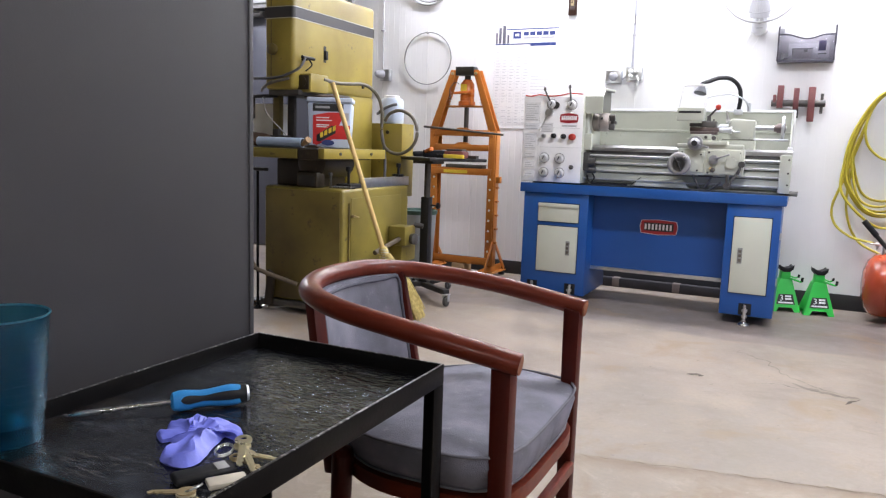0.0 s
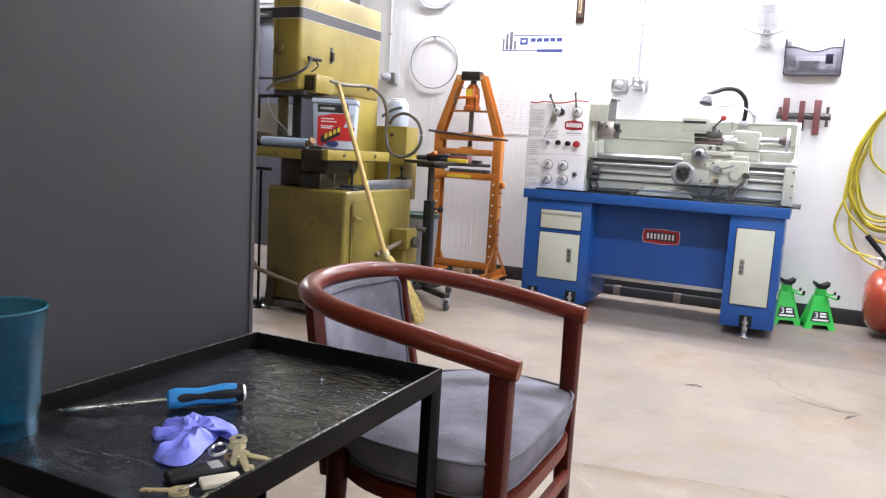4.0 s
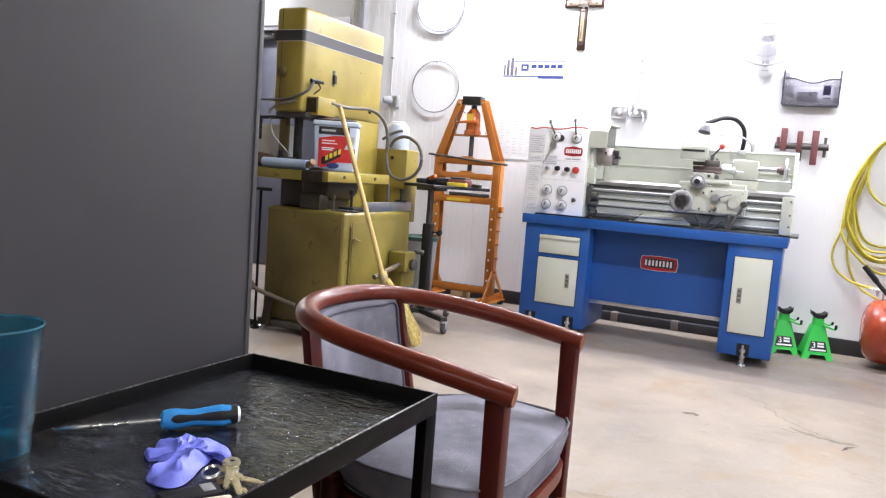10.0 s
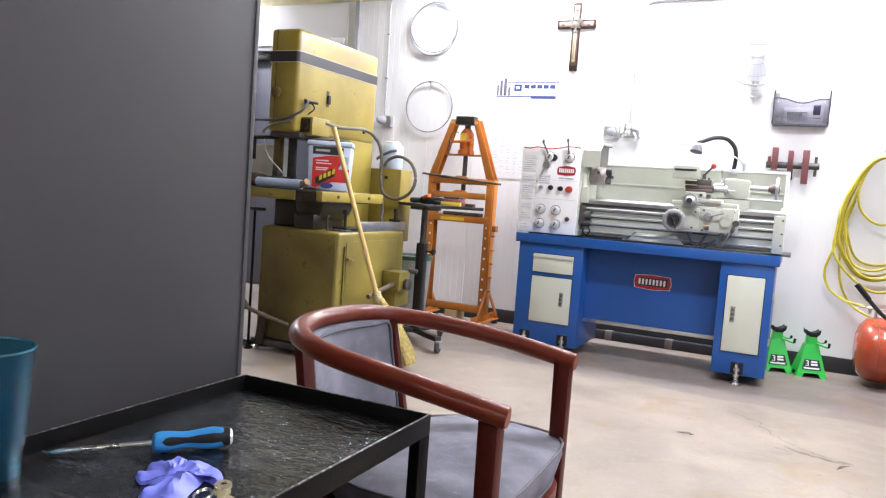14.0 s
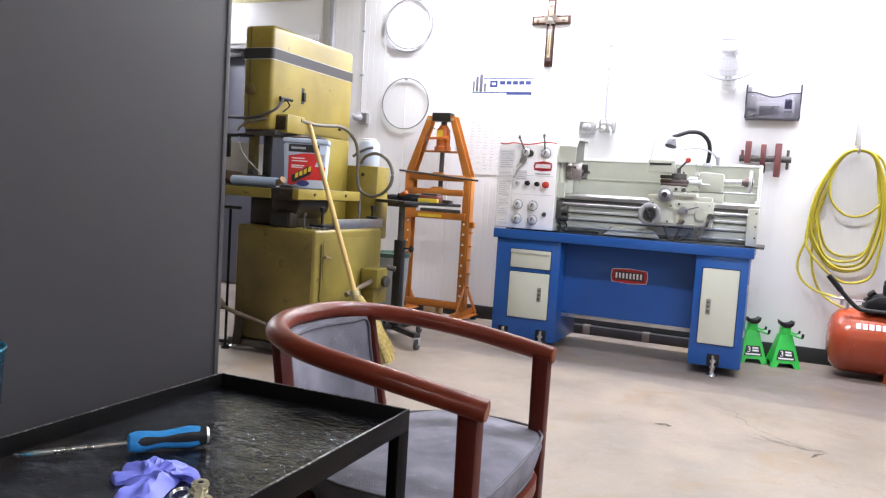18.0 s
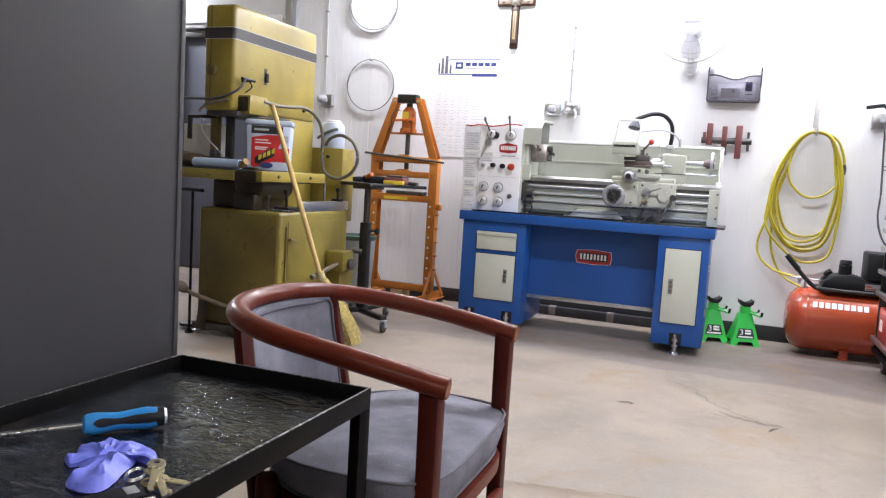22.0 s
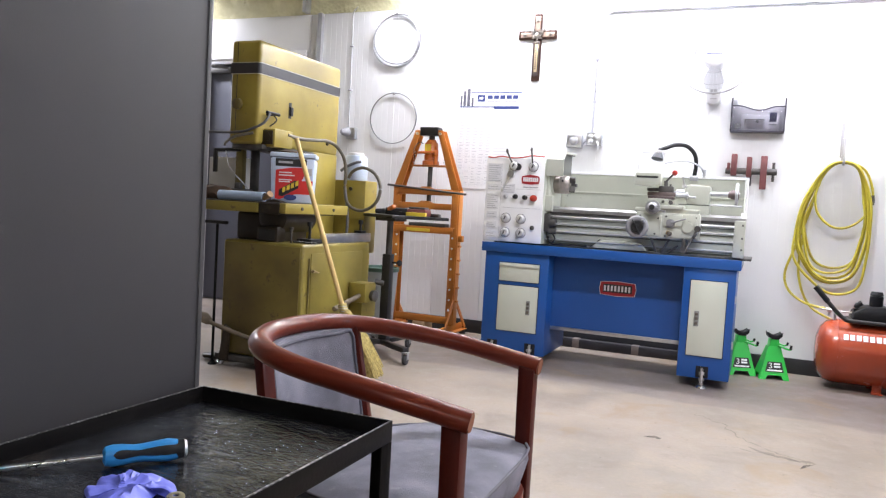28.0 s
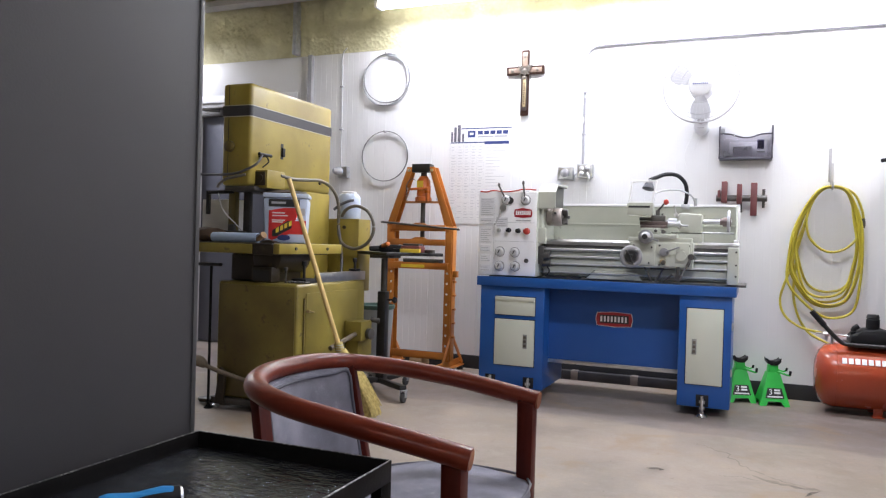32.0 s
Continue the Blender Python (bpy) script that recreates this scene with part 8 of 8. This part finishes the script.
def limp_glove(cx, cy, seed):
    """A limp glove: palm, folded fingers and cuff as one creased skin, thickest in the middle."""
    outline = [(-0.051, -0.011), (-0.050, 0.004), (-0.062, 0.021), (-0.058, 0.034), (-0.047, 0.042), (-0.050, 0.062), (-0.035, 0.063), (-0.018, 0.055), (0.003, 0.066), (0.027, 0.058), (0.047, 0.040), (0.053, 0.025), (0.030, 0.028), (0.036, 0.010), (0.042, -0.010), (0.052, -0.032), (0.058, -0.054), (0.052, -0.070), (0.031, -0.074), (0.011, -0.065), (0.012, -0.050), (0.007, -0.036), (-0.018, -0.020), (-0.028, -0.027)]
    noise.seed_set(seed)
    pts = [p.xy for p in smooth_path([(u, v, 0) for u, v in outline], 5, True)]
    bm = bmesh.new()
    rings = []
    for sc, hh in ((0.97, 0.0008), (1.0, 0.004), (0.93, 0.009), (0.82, 0.012), (0.68, 0.014), (0.52, 0.017), (0.34, 0.019), (0.16, 0.019)):
        ring = []
        for p in pts:
            x, y = p.x * sc, p.y * sc
            fold = abs(noise.noise(Vector((x * 26 + y * 12, y * 17 - x * 8, seed))))
            fine = noise.noise(Vector((x * 130, y * 130, seed + 3)))
            ridge = 1 - min(1, 2.6 * abs(noise.noise(Vector((x * 34 - y * 12, y * 21 + x * 18, seed + 7)))))
            h = hh * (0.45 + 0.75 * fold + 0.45 * ridge * ridge) + 0.001 * fine * min(1, hh / 0.01) if hh > 0.001 else hh
            ring.append(bm.verts.new((cx + x, cy + y, KZ + max(0.0008, h))))
        rings.append(ring)
    k = len(pts)
    for a, b in zip(rings, rings[1:]):
        for i in range(k):
            bm.faces.new((a[i], a[(i + 1) % k], b[(i + 1) % k], b[i]))
    bm.faces.new(rings[0][::-1])
    bmesh.ops.triangle_fill(bm, use_beauty=True, edges=[e for e in bm.edges if e.is_boundary])
    return bm


part("glove_skin", limp_glove(-0.685, 0.664, 4), "nitrile", glove)

# ---- keys ----
fob = thing("key_fob", (-0.62, 0.625, KZ), "black plastic car key fob with a grey slot on the cart", "key fob")
part("shell", moved(box(-0.036, 0.036, -0.0135, 0.0135, 0.0, 0.010, 0.0045, 3), Matrix.Translation((-0.628, 0.628, KZ + 0.0006)) @ Matrix.Rotation(1.06, 4, "Z")), "black", fob)
part("slot", moved(box(0.012, 0.026, -0.010, 0.010, 0.0098, 0.0108, 0.0004), Matrix.Translation((-0.628, 0.628, KZ + 0.0006)) @ Matrix.Rotation(1.06, 4, "Z")), "grey_plastic", fob)


def key(parent, x, y, z, turn, tilt, L=0.056, mt="brass"):
    """A cut house key: bow with a hole, blade with teeth."""
    blade = [(0.0, -0.004), (L - 0.030, -0.004), (L - 0.026, 0.0), (L - 0.029, 0.0035), (L - 0.034, 0.0015), (L - 0.038, 0.004), (L - 0.042, 0.002), (L - 0.047, 0.0045), (0.0, 0.0045)]
    bow = bmesh.new()
    loops = []
    for s in range(20):
        c, t = math.cos(2 * math.pi * s / 20), math.sin(2 * math.pi * s / 20)
        loops.append([bow.verts.new(p) for p in ((-0.010 + 0.0106 * c, 0.0104 * t, -0.001), (-0.010 + 0.0106 * c, 0.0104 * t, 0.001), (-0.0140 + 0.0036 * c, 0.0042 * t, 0.001), (-0.0140 + 0.0036 * c, 0.0042 * t, -0.001))])
    for u, v in zip(loops, loops[1:] + loops[:1]):
        for i in range(4):
            bow.faces.new((u[i], v[i], v[(i + 1) % 4], u[(i + 1) % 4]))
    groove = box(0.002, L - 0.033, -0.0012, 0.0004, 0.0008, 0.0013)
    bm = join(bow, prism([(-0.003, -0.004)] + blade[1:-1] + [(-0.003, 0.0045)], -0.0009, 0.0009, "z"), groove)
    return part("key", moved(bm, Matrix.Translation((x, y, z)) @ Matrix.Rotation(turn, 4, "Z") @ Matrix.Rotation(tilt, 4, "Y")), mt, parent)


kr = thing("key_ring", (-0.615, 0.695, KZ), "brass keys bunched on a steel ring on the cart", "keys")
part("split_ring", join(*[tube([(-0.632 + 0.0105 * math.cos(a), 0.694 + 0.0105 * math.sin(a), KZ + 0.012 + 0.003 * math.sin(a) + dz) for a in (2 * math.pi * s / 26 for s in range(26))], 0.0011, 6, True, 1) for dz in (0, 0.0022)]), "chrome", kr)
key(kr, -0.606, 0.700, KZ + 0.016, -0.62, 0.16, 0.074)
key(kr, -0.596, 0.706, KZ + 0.010, 0.30, 0.08, 0.066)
key(kr, -0.612, 0.704, KZ + 0.020, -0.95, 0.20, 0.068)
key(kr, -0.602, 0.694, KZ + 0.007, -0.15, 0.06, 0.060, "bronze")
tg = thing("key_tag", (-0.575, 0.605, KZ), "cream plastic key tag with brass keys on the cart", "key tag")
part("tag_plate", moved(box(-0.022, 0.022, -0.012, 0.012, 0.0, 0.007, 0.003), Matrix.Translation((-0.580, 0.617, KZ + 0.006)) @ Matrix.Rotation(0.95, 4, "Z")), "tag", tg)
part("tag_ring", tube([(-0.602 + 0.010 * math.cos(a), 0.588 + 0.010 * math.sin(a), KZ + 0.008 + 0.005 * math.cos(a)) for a in (2 * math.pi * s / 22 for s in range(22))], 0.0012, 6, True, 1), "chrome", tg)
key(tg, -0.590, 0.575, KZ + 0.006, -0.1, 0.05, 0.05)
key(tg, -0.612, 0.575, KZ + 0.007, 3.6, 0.05, 0.058, "bronze")
key(tg, -0.565, 0.605, KZ + 0.003, 0.9, 0.02, 0.06)

for ob_, dx_, dy_ in ((fob, 0.031, -0.036), (kr, 0.022, -0.056), (tg, 0.024, -0.034)):
    ob_.location.x += dx_
    ob_.location.y += dy_

# ---- armchair ----
chair = thing("armchair", (-0.66, 1.38, 0), "cherry-stained barrel armchair with grey-blue upholstery", "chair")
part("arm_rail", tube([(-0.420, 1.148, 0.594), (-0.50, 1.134, 0.610), (-0.64, 1.124, 0.632), (-0.78, 1.134, 0.649), (-0.880, 1.188, 0.659), (-0.932, 1.280, 0.665), (-0.943, 1.385, 0.667), (-0.926, 1.485, 0.665), (-0.870, 1.565, 0.657), (-0.775, 1.616, 0.645), (-0.65, 1.638, 0.630), (-0.53, 1.642, 0.612), (-0.440, 1.640, 0.598)], 0.0232, 18, False, 6, rz=0.0200), "cherry", chair)
for p, q in (((-0.4205, 1.148, 0.594), (-0.4185, 1.1482, 0.5938)), ((-0.4405, 1.640, 0.598), (-0.4385, 1.640, 0.5978))):
    part("rail_end", cyl(p, q, 0.0180, seg=18), "wood_end", chair, "rubbed bare end of the arm rail")
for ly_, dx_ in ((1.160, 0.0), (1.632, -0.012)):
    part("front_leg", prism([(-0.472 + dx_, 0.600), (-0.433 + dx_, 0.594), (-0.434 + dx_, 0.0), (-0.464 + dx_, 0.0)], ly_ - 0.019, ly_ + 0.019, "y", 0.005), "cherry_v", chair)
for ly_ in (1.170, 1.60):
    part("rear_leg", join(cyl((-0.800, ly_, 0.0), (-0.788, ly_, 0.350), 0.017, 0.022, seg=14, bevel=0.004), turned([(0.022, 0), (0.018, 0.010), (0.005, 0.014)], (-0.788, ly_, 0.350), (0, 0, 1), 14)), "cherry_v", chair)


def seat_ring(hx, hy, z, n=48, cx=-0.655, cy=1.385, ex=3.2):
    """Points of a rounded, squarish seat outline, flat at the front."""
    out = []
    for s in range(n):
        a = 2 * math.pi * s / n
        c, t = math.cos(a), math.sin(a)
        e = 5.0 if c > 0 else ex - 1.1
        r = 1 / ((abs(c) ** e + abs(t) ** e) ** (1 / e))
        back = max(0.0, -r * c)
        out.append((cx + hx * r * c, cy + hy * r * t * (1 - 0.16 * back), z - 0.016 * back))
    return out


bm = bmesh.new()
rings = []
noise.seed_set(6)
for hx, hy, z in ((0.205, 0.225, 0.338), (0.214, 0.242, 0.345), (0.222, 0.262, 0.37), (0.229, 0.272, 0.40), (0.226, 0.268, 0.4215), (0.208, 0.250, 0.429), (0.15, 0.18, 0.433), (0.07, 0.09, 0.434)):
    rings.append([bm.verts.new(Vector(p) + Vector((0, 0, 0.006 * noise.noise(Vector(p) * 11) if z > 0.41 else 0))) for p in seat_ring(hx, hy, z)])
for u, v in zip(rings, rings[1:]):
    for s in range(48):
        bm.faces.new((u[s], u[(s + 1) % 48], v[(s + 1) % 48], v[s]))
bm.faces.new(rings[0][::-1])
bm.faces.new(rings[-1])
cush = part("seat_cushion", bm, "fabric", chair, "thick grey-blue cloth cushion")
part("piping", tube([(x_, y_, z_ + 0.003 * math.sin(9 * y_)) for x_, y_, z_ in seat_ring(0.228, 0.270, 0.4215)], 0.0032, 8, True, 1), "seam", cush)
part("piping", tube(seat_ring(0.216, 0.248, 0.348), 0.0030, 8, True, 1), "seam", cush)
bm = bmesh.new()
ro, ri = [], []
for z in (0.308, 0.337):
    ro.append([bm.verts.new(p) for p in seat_ring(0.226, 0.252, z)])
    ri.append([bm.verts.new(p) for p in seat_ring(0.200, 0.226, z)])
for s in range(48):
    t2 = (s + 1) % 48
    bm.faces.new((ro[0][s], ro[0][t2], ro[1][t2], ro[1][s]))
    bm.faces.new((ri[0][s], ri[1][s], ri[1][t2], ri[0][t2]))
    bm.faces.new((ro[1][s], ro[1][t2], ri[1][t2], ri[1][s]))
    bm.faces.new((ro[0][s], ri[0][s], ri[0][t2], ro[0][t2]))
part("seat_frame", bm, "cherry", chair)
part("front_stretcher", box(-0.458, -0.438, 1.18, 1.62, 0.210, 0.236, 0.004), "cherry", chair)


def back_at(y, z):
    """Inner face of the curved back at a height."""
    u = (y - 1.372) / 0.19
    return -0.928 + 0.055 * u * u + 0.16 * (0.655 - z)


bm = bmesh.new()
front, rear = [], []
NY, NZ = 16, 8
for j in range(NZ + 1):
    z = 0.395 + (0.650 - 0.395) * j / NZ
    fr, rr = [], []
    for i in range(NY + 1):
        w_ = 0.163 + 0.012 * (1 - j / NZ)
        y = 1.372 - w_ + 2 * w_ * i / NY
        puff = 0.008 * (1 - (2 * i / NY - 1) ** 4) * (1 - (2 * j / NZ - 1) ** 4)
        fr.append(bm.verts.new((back_at(y, z) + 0.012 + puff, y, z)))
        rr.append(bm.verts.new((back_at(y, z) - 0.014, y, z)))
    front.append(fr)
    rear.append(rr)
for j in range(NZ):
    for i in range(NY):
        bm.faces.new((front[j][i], front[j][i + 1], front[j + 1][i + 1], front[j + 1][i]))
        bm.faces.new((rear[j][i], rear[j + 1][i], rear[j + 1][i + 1], rear[j][i + 1]))
    bm.faces.new((front[j][0], front[j + 1][0], rear[j + 1][0], rear[j][0]))
    bm.faces.new((front[j][NY], rear[j][NY], rear[j + 1][NY], front[j + 1][NY]))
for i in range(NY):
    bm.faces.new((front[0][i], rear[0][i], rear[0][i + 1], front[0][i + 1]))
    bm.faces.new((front[NZ][i], front[NZ][i + 1], rear[NZ][i + 1], rear[NZ][i]))
bk_ = part("backrest", bm, "fabric", chair, "curved grey-blue cloth back panel")
edge = [(back_at(y, 0.640) + 0.016, y, 0.640) for y in (1.215, 1.26, 1.32, 1.372, 1.43, 1.49, 1.529)]
part("piping", tube([(back_at(1.212, z) + 0.016, 1.213, z) for z in (0.42, 0.50, 0.58)] + edge + [(back_at(1.532, z) + 0.016, 1.532 + (0.58 - z) * 0.05, z) for z in (0.58, 0.50, 0.42)], 0.0036, 8, False, 4), "piping", bk_)
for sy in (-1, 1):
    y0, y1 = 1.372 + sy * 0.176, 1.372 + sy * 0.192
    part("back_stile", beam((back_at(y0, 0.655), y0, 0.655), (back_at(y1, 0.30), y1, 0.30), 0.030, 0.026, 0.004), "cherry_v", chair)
part("back_rail", tube([(back_at(y, 0.385), y, 0.388) for y in (1.20, 1.26, 1.32, 1.385, 1.45, 1.51, 1.57)], 0.013, 8), "cherry", chair)
